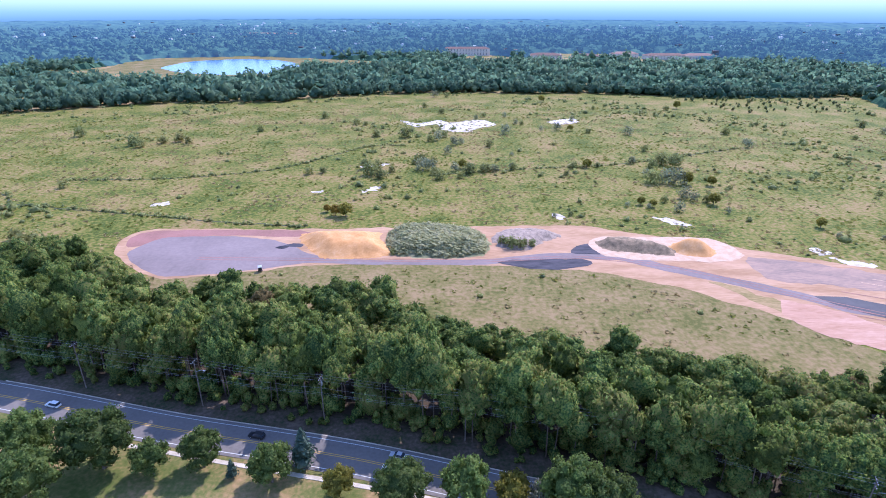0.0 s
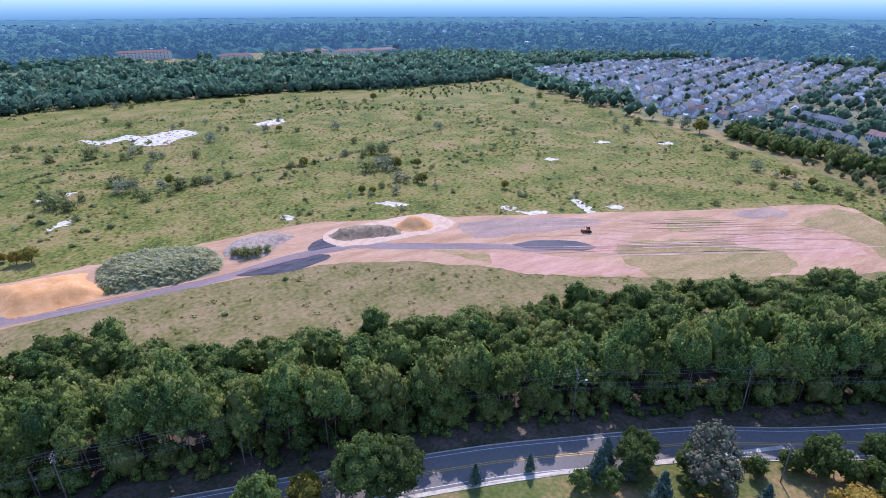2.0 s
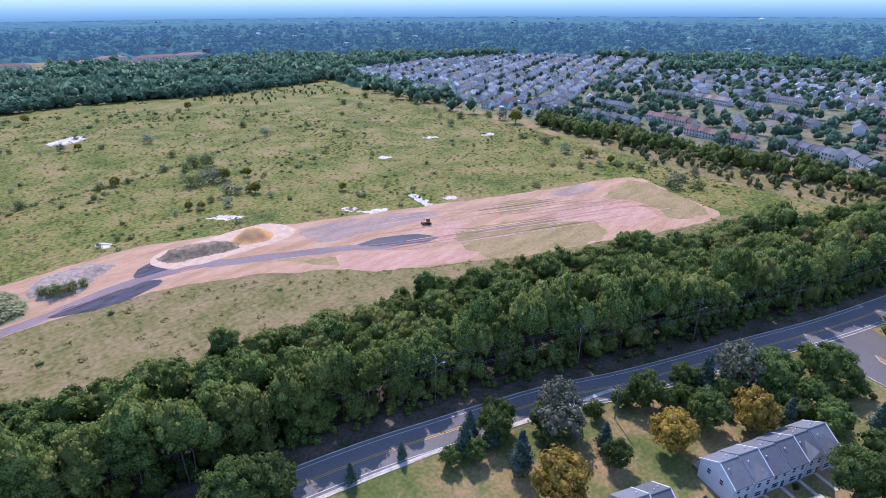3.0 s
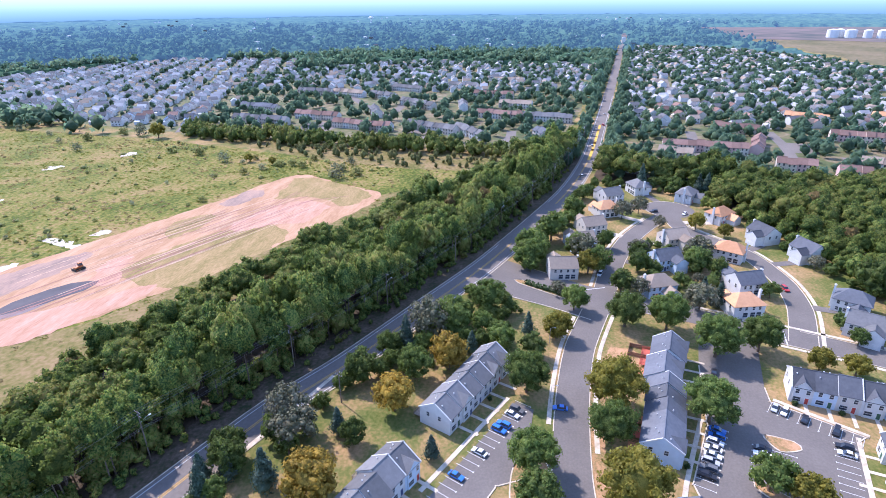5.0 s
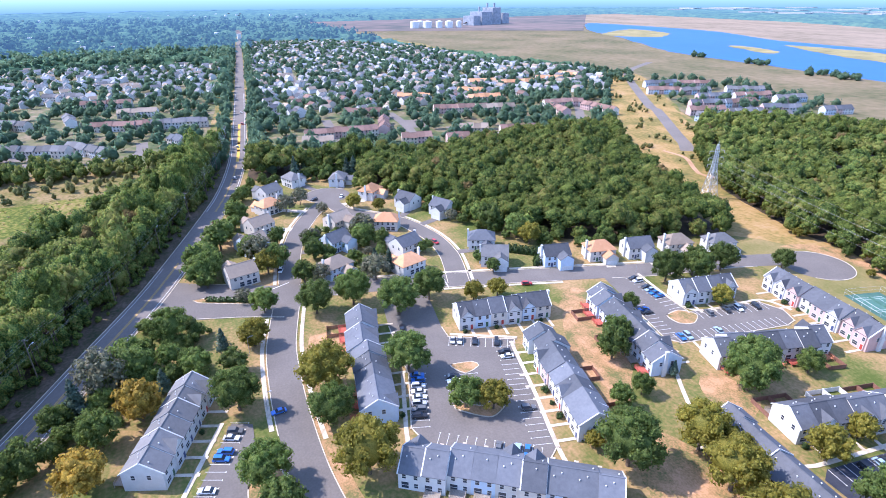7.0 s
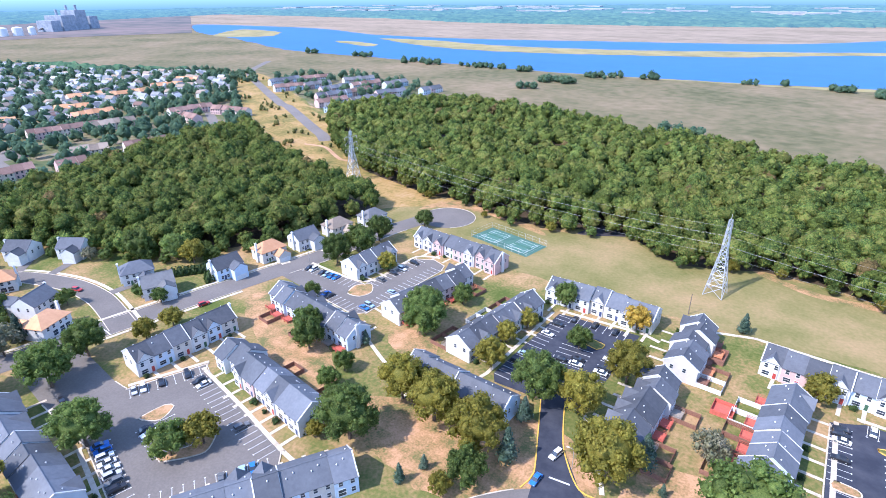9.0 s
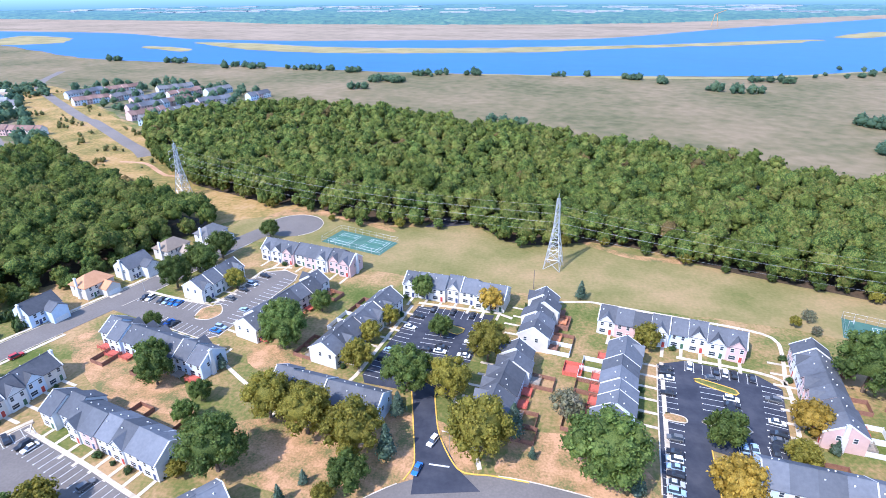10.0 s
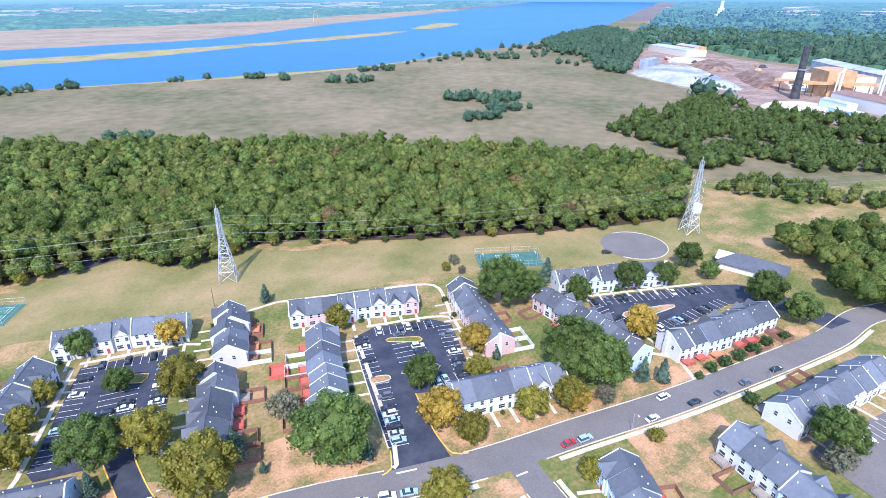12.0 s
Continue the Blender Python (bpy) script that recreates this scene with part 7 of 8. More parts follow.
for x, y, r in ((293, 199, 3.6), (285, 204, 2.0)):
    tree("scrub", x, y, r * 0.85)
for x, y, r in ((-22, 399, 7.4), (-16, 398, 6.3), (2, 395, 4.5), (31, 394, 4.5), (44, 403, 2.9), (-12, 496, 6.3), (2, 476, 5.4), (-3, 446, 4.4), (8, 483, 4.1), (50, 523, 6.6), (25, 597, 3.8), (56, 608, 3.8), (85, 539, 3.4), (101, 540, 5.4), (125, 591, 3.8), (164, 523, 6.1), (64, 570, 4.0), (137, 419, 4.4), (145, 369, 7.4), (152, 365, 7.3), (137, 386, 4.1), (133, 311, 4.4), (149, 331, 4.2), (145, 336, 5.3), (105, 319, 2.4), (117, 317, 2.2), (160, 309, 2.5), (251, 474, 5.3), (256, 490, 3.5), (-22, 748, 6.7)):
    tree("shrub", x, y, r * 0.85)
for x, y, r in ((125, 286, 1.4), (58, 300, 2.0), (48, 442, 2.5), (384, 235, 6.4), (367, 195, 4.1), (380, 217, 3.1), (353, 132, 7.6), (389, 133, 4.7), (461, 361, 8.2), (400, 378, 5.4), (451, 451, 4.0), (424, 417, 3.7), (466, 499, 4.7), (408, 534, 5.1), (372, 307, 2.4), (281, 239, 2.1), (343, 221, 2.0), (324, 244, 2.0), (202, 274, 2.2), (223, 271, 1.8), (228, 249, 1.7)):
    tree("shrub", x, y, r * 0.85)
for x, y, r in ((8, 402, 4.0), (113, 539, 3.9), (111, 714, 5.0), (100, 407, 4.2), (158, 366, 5.1), (173, 363, 4.0), (158, 324, 4.7), (120, 319, 3.0), (114, 323, 3.0), (262, 669, 5.5), (381, 193, 3.6), (386, 215, 4.4), (455, 340, 8.7), (477, 545, 4.5), (200, 287, 3.5)):
    tree("olive", x, y, r * 0.85)
tree("gold", -66, 300, 3.2); tree("gold", -72, 306, 2.4); tree("olive", -60, 299, 4.5)
MEADOW_POLY = [(p[0], p[1]) for p in MEADOW_EDGE]
CLAY = [(-166, 246), (-164, 280), (62, 290), (135, 266), (360, 166), (322, 88), (207, 133), (129, 186), (65, 226), (-62, 231), (-127, 215)]
tufts = []
for x, y in scatter(MEADOW_POLY, 8.5, 41):
    d = math.hypot(x, y)
    if inside(x, y, CLAY) or d > 850 or y < 236 - 0.40 * x and x > -120 and rr.random() < 0.97:
        continue
    w = noise.noise((x * 0.012, y * 0.012, 6.0)) + 0.6 * noise.noise((x * 0.05, y * 0.05, 8.0))
    if w + rr.uniform(-0.25, 0.25) > 0.28:
        s = rr.choice((0.5, 0.7, 0.9, 1.2, 1.6, 2.4 if w > 0.4 else 1.0))
        tufts.append((x, y, s, rr.uniform(0.8, 1.3)))


def grass_tuft(seed, n=8):
    """A clump of rough grass: upright leaning blades of about one unit."""
    r = np.random.RandomState(seed)
    a = r.uniform(0, 6.283, n)
    foot = np.stack([np.cos(a), np.sin(a), np.zeros(n)], 1) * r.uniform(0.1, 0.9, (n, 1))
    side = np.stack([-np.sin(a + r.uniform(-1, 1, n)), np.cos(a), np.zeros(n)], 1) * 0.42
    tip = foot * 1.35 + np.stack([np.zeros(n), np.zeros(n), r.uniform(0.15, 0.42, n)], 1)
    v = np.stack([foot - side, foot + side, tip + side * 0.6, tip - side * 0.6], 1).reshape(-1, 3)
    k = 4 * np.arange(n)
    return v, np.stack([np.stack([k, k + 1, k + 2], 1), np.stack([k, k + 2, k + 3], 1)], 1).reshape(-1, 3)


for pts in DITCHES:
    for p in spline(pts, 2.2):
        if rr.random() < 0.75:
            tufts.append((p.x + rr.uniform(-2, 2), p.y + rr.uniform(-1.6, 1.6), rr.uniform(0.6, 1.7), rr.uniform(0.7, 1.2)))
GRASS = [grass_tuft(500 + k) for k in range(6)]
GRASS_GREEN = material("rough_grass_green", [(0.17, 0.19, 0.045), (0.25, 0.25, 0.06), (0.32, 0.28, 0.085)], 0.02, fine=0.4, fine_scale=0.3, by_island=0.25, through_light=0.45, spec=0.06, spread=0.2)
GRASS_TAN = material("rough_grass_tan", [(0.27, 0.22, 0.09), (0.35, 0.265, 0.12), (0.42, 0.31, 0.15)], 0.02, fine=0.4, fine_scale=0.3, by_island=0.25, through_light=0.4, spec=0.06, spread=0.2)
green_grass, tan_grass = [], []
for x, y in scatter(MEADOW_POLY, 4.3, 46):
    if inside(x, y, CLAY) or math.hypot(x, y) > 700 or y < 236 - 0.40 * x and x > -120 and rr.random() < 0.45:
        continue
    w = noise.noise((x * 0.02, y * 0.02, 16.0)) + 0.7 * noise.noise((x * 0.08, y * 0.08, 18.0))
    if abs(w) + rr.uniform(-0.3, 0.3) > 0.22:
        (green_grass if w > 0 else tan_grass).append((x, y, rr.uniform(0.5, 1.7), rr.uniform(0.5, 1.3)))
joined("meadow_grass", "rough green grass clumps in the meadow", "grass", GRASS, green_grass, GRASS_GREEN, 47, 0.0)
joined("meadow_grass", "dry tan grass clumps in the meadow", "grass", GRASS, tan_grass, GRASS_TAN, 48, 0.0)
joined("meadow_tufts", "scattered weeds and low shrubs in rough grass", "shrubs", TUFT, tufts, SCRUB, 42, -0.05)
joined("saplings", "thin young trees in dry grass", "trees", WOOD_C, [(x, y, rr.uniform(1.2, 2.6), rr.uniform(1.3, 2.0)) for x, y in scatter([(405, 170), (386, 97), (392, 20), (430, -15), (425, 100), (446, 260)], 9, 44)] + [(x, y, rr.uniform(1.0, 2.4), rr.uniform(1.0, 1.6)) for x, y in scatter([(330, 640), (440, 640), (520, 760), (330, 850), (250, 820)], 19, 45)], SCRUB, 43, 0.0)
joined("marsh_trees", "scattered trees and thickets in the marsh", "trees", WOOD_C,
       [(x + rr.uniform(-w, w), y + rr.uniform(-w * 0.4, w * 0.4), rr.uniform(4, 6.5), rr.uniform(0.8, 1.2)) for x, y, w, n in
        ((775, -942, 12, 5), (643, -930, 22, 9), (492, -884, 40, 20), (387, -875, 26, 12), (339, -867, 10, 4), (290, -853, 14, 6), (210, -767, 24, 14), (231, -698, 14, 6), (164, -834, 26, 12), (104, -846, 12, 6), (-22, -850, 8, 3), (-57, -857, 6, 2),
         (-127, -835, 18, 9), (-149, -804, 16, 8), (-209, -748, 10, 4), (-245, -740, 20, 9), (-297, -831, 25, 10), (-321, -563, 30, 22), (-340, -537, 26, 20), (-276, -468, 18, 12), (-325, -491, 20, 12), (-500, -960, 60, 14), (-420, -900, 60, 8), (-600, -900, 90, 26), (-720, -1020, 90, 24), (-640, -760, 50, 10), (24, -514, 16, 8), (700, -640, 60, 26), (620, -600, 30, 10)) for _ in range(n)], LEAF_HAZED, 47, 0.0)

# ---------------- mounds and plant on the building site ----------------
def mound(name, pts, height, slope, mat, label, step=1.3, rough=0.25, seed=0.0):
    """A heap of earth with a level top that falls to its outline."""
    poly = [(p.x, p.y) for p in outline(pts, 2.0, 0.8, 0.3)]
    arr = np.array(poly)
    nxt = np.roll(arr, -1, axis=0)
    x0, y0, x1, y1 = arr[:, 0].min(), arr[:, 1].min(), arr[:, 0].max(), arr[:, 1].max()
    nx, ny = int((x1 - x0) / step) + 2, int((y1 - y0) / step) + 2
    v, ins = [], []
    for j in range(ny):
        for i in range(nx):
            x, y = x0 + i * step, y0 + j * step
            if inside(x, y, poly):
                d = nxt - arr
                t = np.clip((((x, y) - arr) * d).sum(1) / (d**2).sum(1), 0, 1)
                far = np.hypot(*(arr + d * t[:, None] - (x, y)).T).min()
                k = min(1.0, far / slope)
                v.append((x, y, height * k * k * (3 - 2 * k) + 0.1 + rough * (noise.noise((x * 0.35, y * 0.35, seed)) + 0.6 * noise.noise((x * 1.1, y * 1.1, seed)))))
                ins.append(True)
            else:
                v.append((x, y, -0.3))
                ins.append(False)
    f = []
    for j in range(ny - 1):
        for i in range(nx - 1):
            a = j * nx + i
            if ins[a] or ins[a + 1] or ins[a + nx] or ins[a + nx + 1]:
                f += [(a, a + 1, a + nx + 1), (a, a + nx + 1, a + nx)]
    me = fast_mesh(name, np.array(v), np.array(f), mat)
    me.polygons.foreach_set("use_smooth", [True] * len(f))
    tagged(new(name, me), label, "earth mound", "earth mounds")
    return v, ins


mound("sand_mound", [(-79, 272), (-64, 243), (-50, 240), (-28, 246), (-36, 266), (-40, 276)], 4.5, 12, SAND, "flat-topped mound of orange sand on bare clay", rough=0.35)
top, ins = mound("weedy_mound", [(-34, 262), (-29, 245), (-5, 242), (16, 246), (20, 262), (14, 276), (-12, 284), (-32, 279)], 5.0, 11, WEEDS, "large mound overgrown with pale green weeds", rough=0.5)
mound("rubble_mound", [(20, 268), (24, 256), (36, 252), (46, 262), (58, 272), (46, 282), (28, 280)], 2.6, 7, material("grey_rubble", [(0.20, 0.15, 0.115), (0.31, 0.23, 0.175), (0.40, 0.30, 0.23)], 0.5, bump=0.6, bump_scale=2), "low mound of grey rubble and clay", rough=0.6)
mound("clay_mound", [(72, 264), (76, 254), (90, 250), (106, 247), (110, 254), (100, 264), (84, 270)], 3.6, 7, material("brown_spoil", [(0.14, 0.10, 0.06), (0.24, 0.17, 0.10), (0.34, 0.23, 0.14)], 0.4, bump=0.6, bump_scale=2), "brown mound of spoil with weeds", rough=0.6)
mound("sand_mound", [(107, 256), (112, 248), (124, 246), (130, 254), (124, 264), (112, 264)], 5.5, 9, SAND, "pointed heap of pale orange sand", rough=0.3)
mound("mud_mound", [(-88, 253), (-84, 257), (-80, 256), (-82, 252)], 0.7, 2, DARKMUD, "small dark heap on wet clay", step=0.7, rough=0.1)
weeds = [(x, y, rr.uniform(0.7, 1.5), rr.uniform(0.5, 0.9), z) for (x, y, z), i in zip(top, ins) if i and z > 0.7 and rr.random() < 0.9]
wv, wf, base = [], [], 0
for x, y, s, h, z in weeds:
    cv, cf = TUFT[rr.randrange(4)]
    wv.append(cv * (s, s, s * h) + (x, y, z - 0.25)); wf.append(cf + base); base += len(cv)
tagged(new("mound_weeds", fast_mesh("mound_weeds", np.concatenate(wv), np.concatenate(wf), WEEDS)), "pale green weeds covering the mound", "weeds", kind="stuff")
for x, y, r in ((30, 257, 4.2), (35, 256, 3.6), (26, 260, 3.2), (40, 258, 2.6), (-28, 247, 2.0)):
    tree("scrub", x, y, r)

CAT_YELLOW = material("machine_orange", [(0.42, 0.13, 0.04), (0.55, 0.19, 0.06)], 1.0, rough=0.5)
BLACKISH = material("black_steel", [(0.02, 0.02, 0.022), (0.05, 0.045, 0.04)], 1.0, rough=0.5)
digger = thing("bulldozer", "orange tracked bulldozer standing on bare clay", "bulldozer", m=pose(195, 203, 0.1, 0, 0, 70))
for s in (-1, 1):
    part("track", Build().prism([(-2.2, 0.3), (-1.8, 0.0), (1.8, 0.0), (2.2, 0.3), (2.2, 0.8), (1.8, 1.05), (-1.8, 1.05), (-2.2, 0.8)], s * 1.2 - 0.3, s * 1.2 + 0.3).mesh("track", BLACKISH), digger)
part("body", Build().prism([(-1.6, 0.7), (2.1, 0.7), (2.1, 1.7), (0.4, 1.9), (-1.6, 1.9)], -0.9, 0.9).mesh("body", CAT_YELLOW), digger)
part("cab", Build().box(-0.8, 0.8, -1.5, 0.2, 1.85, 3.2, 0, 0.12).box(-0.85, 0.85, -1.55, 0.25, 3.2, 3.35, 1).mesh("cab", GLASS, CAT_YELLOW), digger)
part("blade", Build().prism([(2.6, 0.1), (2.75, 0.1), (2.65, 0.7), (2.85, 1.3), (2.7, 1.3), (2.5, 0.7)], -1.9, 1.9).mesh("blade", BLACKISH), digger)
for s in (-1, 1):
    part("push_arm", Build().tube([(s * 1.6, 0, 0.6), (s * 1.6, 2.6, 0.5)], 0.12, 6).mesh("push_arm", CAT_YELLOW), digger)
part("exhaust", Build().tube([(0.5, 1.2, 1.8), (0.5, 1.2, 2.9)], 0.08, 8).mesh("exhaust", BLACKISH), digger)
pump = thing("water_pump", "small dark pump trailer beside wet clay", "pump", m=pose(-86, 227, 0.1, 0, 0, 20))
part("housing", Build().box(-0.8, 0.8, -1.1, 1.1, 0.6, 2.3, 0, 0.1).mesh("housing", BLACKISH), pump)
part("lid", Build().box(-0.9, 0.9, -1.2, 1.2, 2.3, 2.45).mesh("lid", METAL), pump)
for s in (-1, 1):
    part("wheel", WHEEL_M, pump, pose(s * 0.85, 0, 0.33))
part("drawbar", Build().tube([(0, 1.0, 0.6), (0, 2.4, 0.4)], 0.06, 6).mesh("drawbar", METAL), pump)

# ---------------- power line ----------------
def lattice_tower(x, y, turn, height=33.0, drum=False):
    t = thing("lattice_tower", "tall galvanised steel lattice tower carrying power lines", "pylon", "lattice towers", m=pose(x, y, 0, 0, 0, turn))
    half = lambda z: 3.7 - 2.6 * min(1, z / 20) - 0.55 * max(0, (z - 20) / (height - 20))
    for sx in (-1, 1):
        for sy in (-1, 1):
            part("leg", Build().tube([(sx * half(z), sy * half(z), z) for z in (0, 10, 20, height)], 0.19, 5).mesh("leg", METAL), t)
    levels = [0, 5, 9.5, 13.5, 17, 20, 23, 26, 29, height]
    for k in range(4):
        b, m = Build(), Matrix.Rotation(radians(90 * k), 3, 'Z')
        for z0, z1 in zip(levels, levels[1:]):
            a, c = half(z0), half(z1)
            b.tube([m @ Vector((-a, a, z0)), m @ Vector((c, c, z1))], 0.10, 4).tube([m @ Vector((a, a, z0)), m @ Vector((-c, c, z1))], 0.10, 4).tube([m @ Vector((-c, c, z1)), m @ Vector((c, c, z1))], 0.10, 4)
        part("bracing", b.mesh("bracing", METAL), t)
    for z in (21, 25, 29):
        for s in (-1, 1):
            b = Build().tube([(0, s * half(z), z), (0, s * 5.0, z + 0.3)], 0.09, 4).tube([(0, s * half(z + 1.6), z + 1.6), (0, s * 5.0, z + 0.3)], 0.07, 4)
            arm = part("crossarm", b.mesh("crossarm", METAL), t)
            part("insulator", Build().tube([(0, s * 4.9, z + 0.3), (0, s * 4.9, z - 1.2)], 0.12, 6).mesh("insulator", SIDING[1]), arm)
    part("peak", Build().tube([(0, 0, height), (0, 0, height + 2.5)], [0.2, 0.06], 5).mesh("peak", METAL), t)
    if drum:
        part("antenna_drum", Build().tube([(2.2, 0, 11), (2.2, 0, 15)], 2.2, 14).tube([(2.2, 0, 15), (2.2, 0, 15.7)], [2.2, 1.2], 14).mesh("antenna_drum", TRIM), t, None, "white round antenna housing")
    return t


PYLONS = [(205, -290), (-19, -231), (-240, -181), (-470, -120)]
for k, (x, y) in enumerate(PYLONS[:3]):
    a, b = Vector(PYLONS[max(k - 1, 0)]), Vector(PYLONS[k + 1])
    lattice_tower(x, y, math.degrees(math.atan2(b.y - a.y, b.x - a.x)), 33 if k != 2 else 38, k == 2)


def cable(ax, ay, az, bx, by, bz, sag, radius, mat, owner, n=14):
    pts = [(ax + (bx - ax) * i / n, ay + (by - ay) * i / n, az + (bz - az) * i / n - 4 * sag * (i / n) * (1 - i / n)) for i in range(n + 1)]
    return part("cable", Build().tube(pts, radius, 4).mesh("cable", mat), owner)


WIRE = material("cable_metal", [(0.32, 0.32, 0.31), (0.44, 0.44, 0.43)], 1, rough=0.4, metal=0.5)
line = thing("power_line", "bare metal power cables strung between lattice towers", "power line")
for (ax, ay), (bx, by) in zip(PYLONS, PYLONS[1:]):
    u = Vector((bx - ax, by - ay)).normalized()
    for z in (20, 24, 28):
        for s in (-4.9, 4.9):
            cable(ax - u.y * s, ay + u.x * s, z, bx - u.y * s, by + u.x * s, z, 5.0, 0.022, WIRE, line)


def utility_pole(x, y, turn, h=12.5, arms=1, lamp=False, brace=False):
    t = thing("utility_pole", "weathered wooden utility pole beside the avenue", "utility pole", "utility poles", m=pose(x, y, 0, 0, 0, turn))
    part("pole", Build().tube([(0, 0, -0.3), (0, 0, h)], [0.19, 0.13], 8).mesh("pole", WOODPOLE), t)
    for k in range(arms):
        arm = part("crossarm", Build().box(-1.3, 1.3, -0.07, 0.07, h - 0.6 - 1.2 * k, h - 0.45 - 1.2 * k).mesh("crossarm", WOODPOLE), t)
        for xx in (-1.2, -0.5, 0.5, 1.2):
            part("insulator", Build().tube([(xx, 0, h - 0.45 - 1.2 * k), (xx, 0, h - 0.2 - 1.2 * k)], 0.06, 6).mesh("insulator", SIDING[0]), arm)
    if lamp:
        part("lamp_arm", Build().tube([(0, 0, h - 4), (0, -1.6, h - 3.2), (0, -2.6, h - 3.1)], 0.05, 6).mesh("lamp_arm", METAL), t)
        part("lamp_head", Build().box(-0.18, 0.18, -3.2, -2.5, h - 3.25, h - 3.05, 0, 0.04).mesh("lamp_head", TRIM), t)
    if brace:
        part("transformer", Build().tube([(0.45, 0, h - 3.2), (0.45, 0, h - 2.1)], 0.3, 10).mesh("transformer", METAL), t)
    return t


POLES = [Vector(p) for p in ((-330, 186), (-286, 178), (-243, 170), (-200, 161), (-157, 152), (-114, 143), (-74, 135), (-36, 128), (4, 122), (47, 113), (92, 94), (138, 72), (180, 50), (225, 29), (271, 11), (311, -5), (352, -18), (394, -29), (437, -38), (480, -46))]
chosen = [(b, math.degrees(math.atan2(b.y - a.y, b.x - a.x))) for a, b in zip(POLES, POLES[1:])]
road_line = thing("power_line", "thin pale cables strung along roadside poles", "power line")
for k, (p, a) in enumerate(chosen):
    utility_pole(p.x, p.y, a + 90, 16.5, 2 if k % 3 == 0 else 1, k % 2 == 1, k % 4 == 2)
    if k:
        q = chosen[k - 1][0]
        u = (p - q).normalized()
        for z, s in ((16.2, -1.2), (16.2, 0.0), (16.2, 1.2), (12.6, 0.15), (11.2, -0.15), (10.4, 0.1)):
            cable(q.x - u.y * s, q.y + u.x * s, z, p.x - u.y * s, p.y + u.x * s, z, 0.7, 0.02, WIRE, road_line, 6)
utility_pole(122.5, 50, 65, 12.0, 2)
utility_pole(-11, -209, 10, 9.0, 0)
utility_pole(-137, -190, 10, 10.0, 0)

# ---------------- courts, hedges, small structures ----------------
COURT = material("court_green", [(0.05, 0.12, 0.095), (0.075, 0.16, 0.12)], 0.3, rough=0.8)
COURT_IN = material("court_inner", [(0.06, 0.15, 0.12), (0.085, 0.19, 0.15)], 0.3, rough=0.8)


def court(x, y, turn, w, d, nets, hoops):
    t = thing("sports_court", "green hard sports court with a wire fence", "sports court", "sports courts", m=pose(x, y, 0, 0, 0, turn))
    part("surface", Build().box(-w / 2, w / 2, -d / 2, d / 2, 0.0, 0.08).mesh("surface", COURT), t)
    for k in range(nets):
        cx = (k - (nets - 1) / 2) * (w / nets)
        part("playing_field", Build().box(cx - 5.5, cx + 5.5, -d / 2 + 2.2, d / 2 - 2.2, 0.08, 0.1).mesh("playing_field", COURT_IN), t)
        b = Build()
        for x0, x1, y0, y1 in ((-5.5, 5.5, -d / 2 + 2.2, -d / 2 + 2.35), (-5.5, 5.5, d / 2 - 2.35, d / 2 - 2.2), (-5.5, -5.35, -d / 2 + 2.2, d / 2 - 2.2), (5.35, 5.5, -d / 2 + 2.2, d / 2 - 2.2), (-4.1, -3.98, -d / 2 + 2.2, d / 2 - 2.2), (3.98, 4.1, -d / 2 + 2.2, d / 2 - 2.2), (-4.1, 4.1, -3.5, -3.38), (-4.1, 4.1, 3.38, 3.5)):
            b.box(cx + x0, cx + x1, y0, y1, 0.1, 0.11)
        part("court_lines", b.mesh("court_lines", WHITE), t)
        part("net", Build().box(cx - 5.6, cx + 5.6, -0.02, 0.02, 0.15, 1.0).mesh("net", COURT_IN), t)
    n = 8
    for k in range(n + 1):
        for s in (-1, 1):
            part("fence_post", Build().tube([(-w / 2 + w * k / n, s * d / 2, 0), (-w / 2 + w * k / n, s * d / 2, 3)], 0.05, 5).mesh("fence_post", METAL), t)
    for s in (-1, 1):
        for z in (1.5, 3.0):
            part("fence_rail", Build().tube([(-w / 2, s * d / 2, z), (w / 2, s * d / 2, z)], 0.035, 4).mesh("fence_rail", METAL), t)
            part("fence_rail", Build().tube([(s * w / 2, -d / 2, z), (s * w / 2, d / 2, z)], 0.035, 4).mesh("fence_rail", METAL), t)
    for k in range(hoops):
        s = -1 if k % 2 else 1
        h = part("hoop_stand", Build().tube([(s * (w / 2 - 1.5), 0, 0), (s * (w / 2 - 1.5), 0, 3.2), (s * (w / 2 - 2.6), 0, 3.4)], 0.08, 6).mesh("hoop_stand", METAL), t)
        part("backboard", Build().box(s * (w / 2 - 2.7) - 0.04, s * (w / 2 - 2.7) + 0.04, -0.9, 0.9, 2.9, 4.0).mesh("backboard", TRIM), h)
    return t


court(76.5, -242.5, -18, 35, 16.5, 2, 0)
court(-139, -194, 160, 30, 15, 1, 2)


def hedge(x0, y0, x1, y1, w=1.6, h=1.5):
    d = Vector((x1 - x0, y1 - y0))
    n = int(d.length / 0.7) + 1
    v, f, base = [], [], 0
    for k in range(n):
        cv, cf = TUFT[k % 4]
        s = w * rr.uniform(0.5, 0.7)
        v.append(cv * (s, s, s * h / w * 1.4) + (x0 + d.x * k / n + rr.uniform(-0.2, 0.2), y0 + d.y * k / n + rr.uniform(-0.2, 0.2), 0.0)); f.append(cf + base); base += len(cv)
    tagged(new("hedge", fast_mesh("hedge", np.concatenate(v), np.concatenate(f), HEDGE)), "trimmed dark green hedge beside the street", "hedge", "hedges")


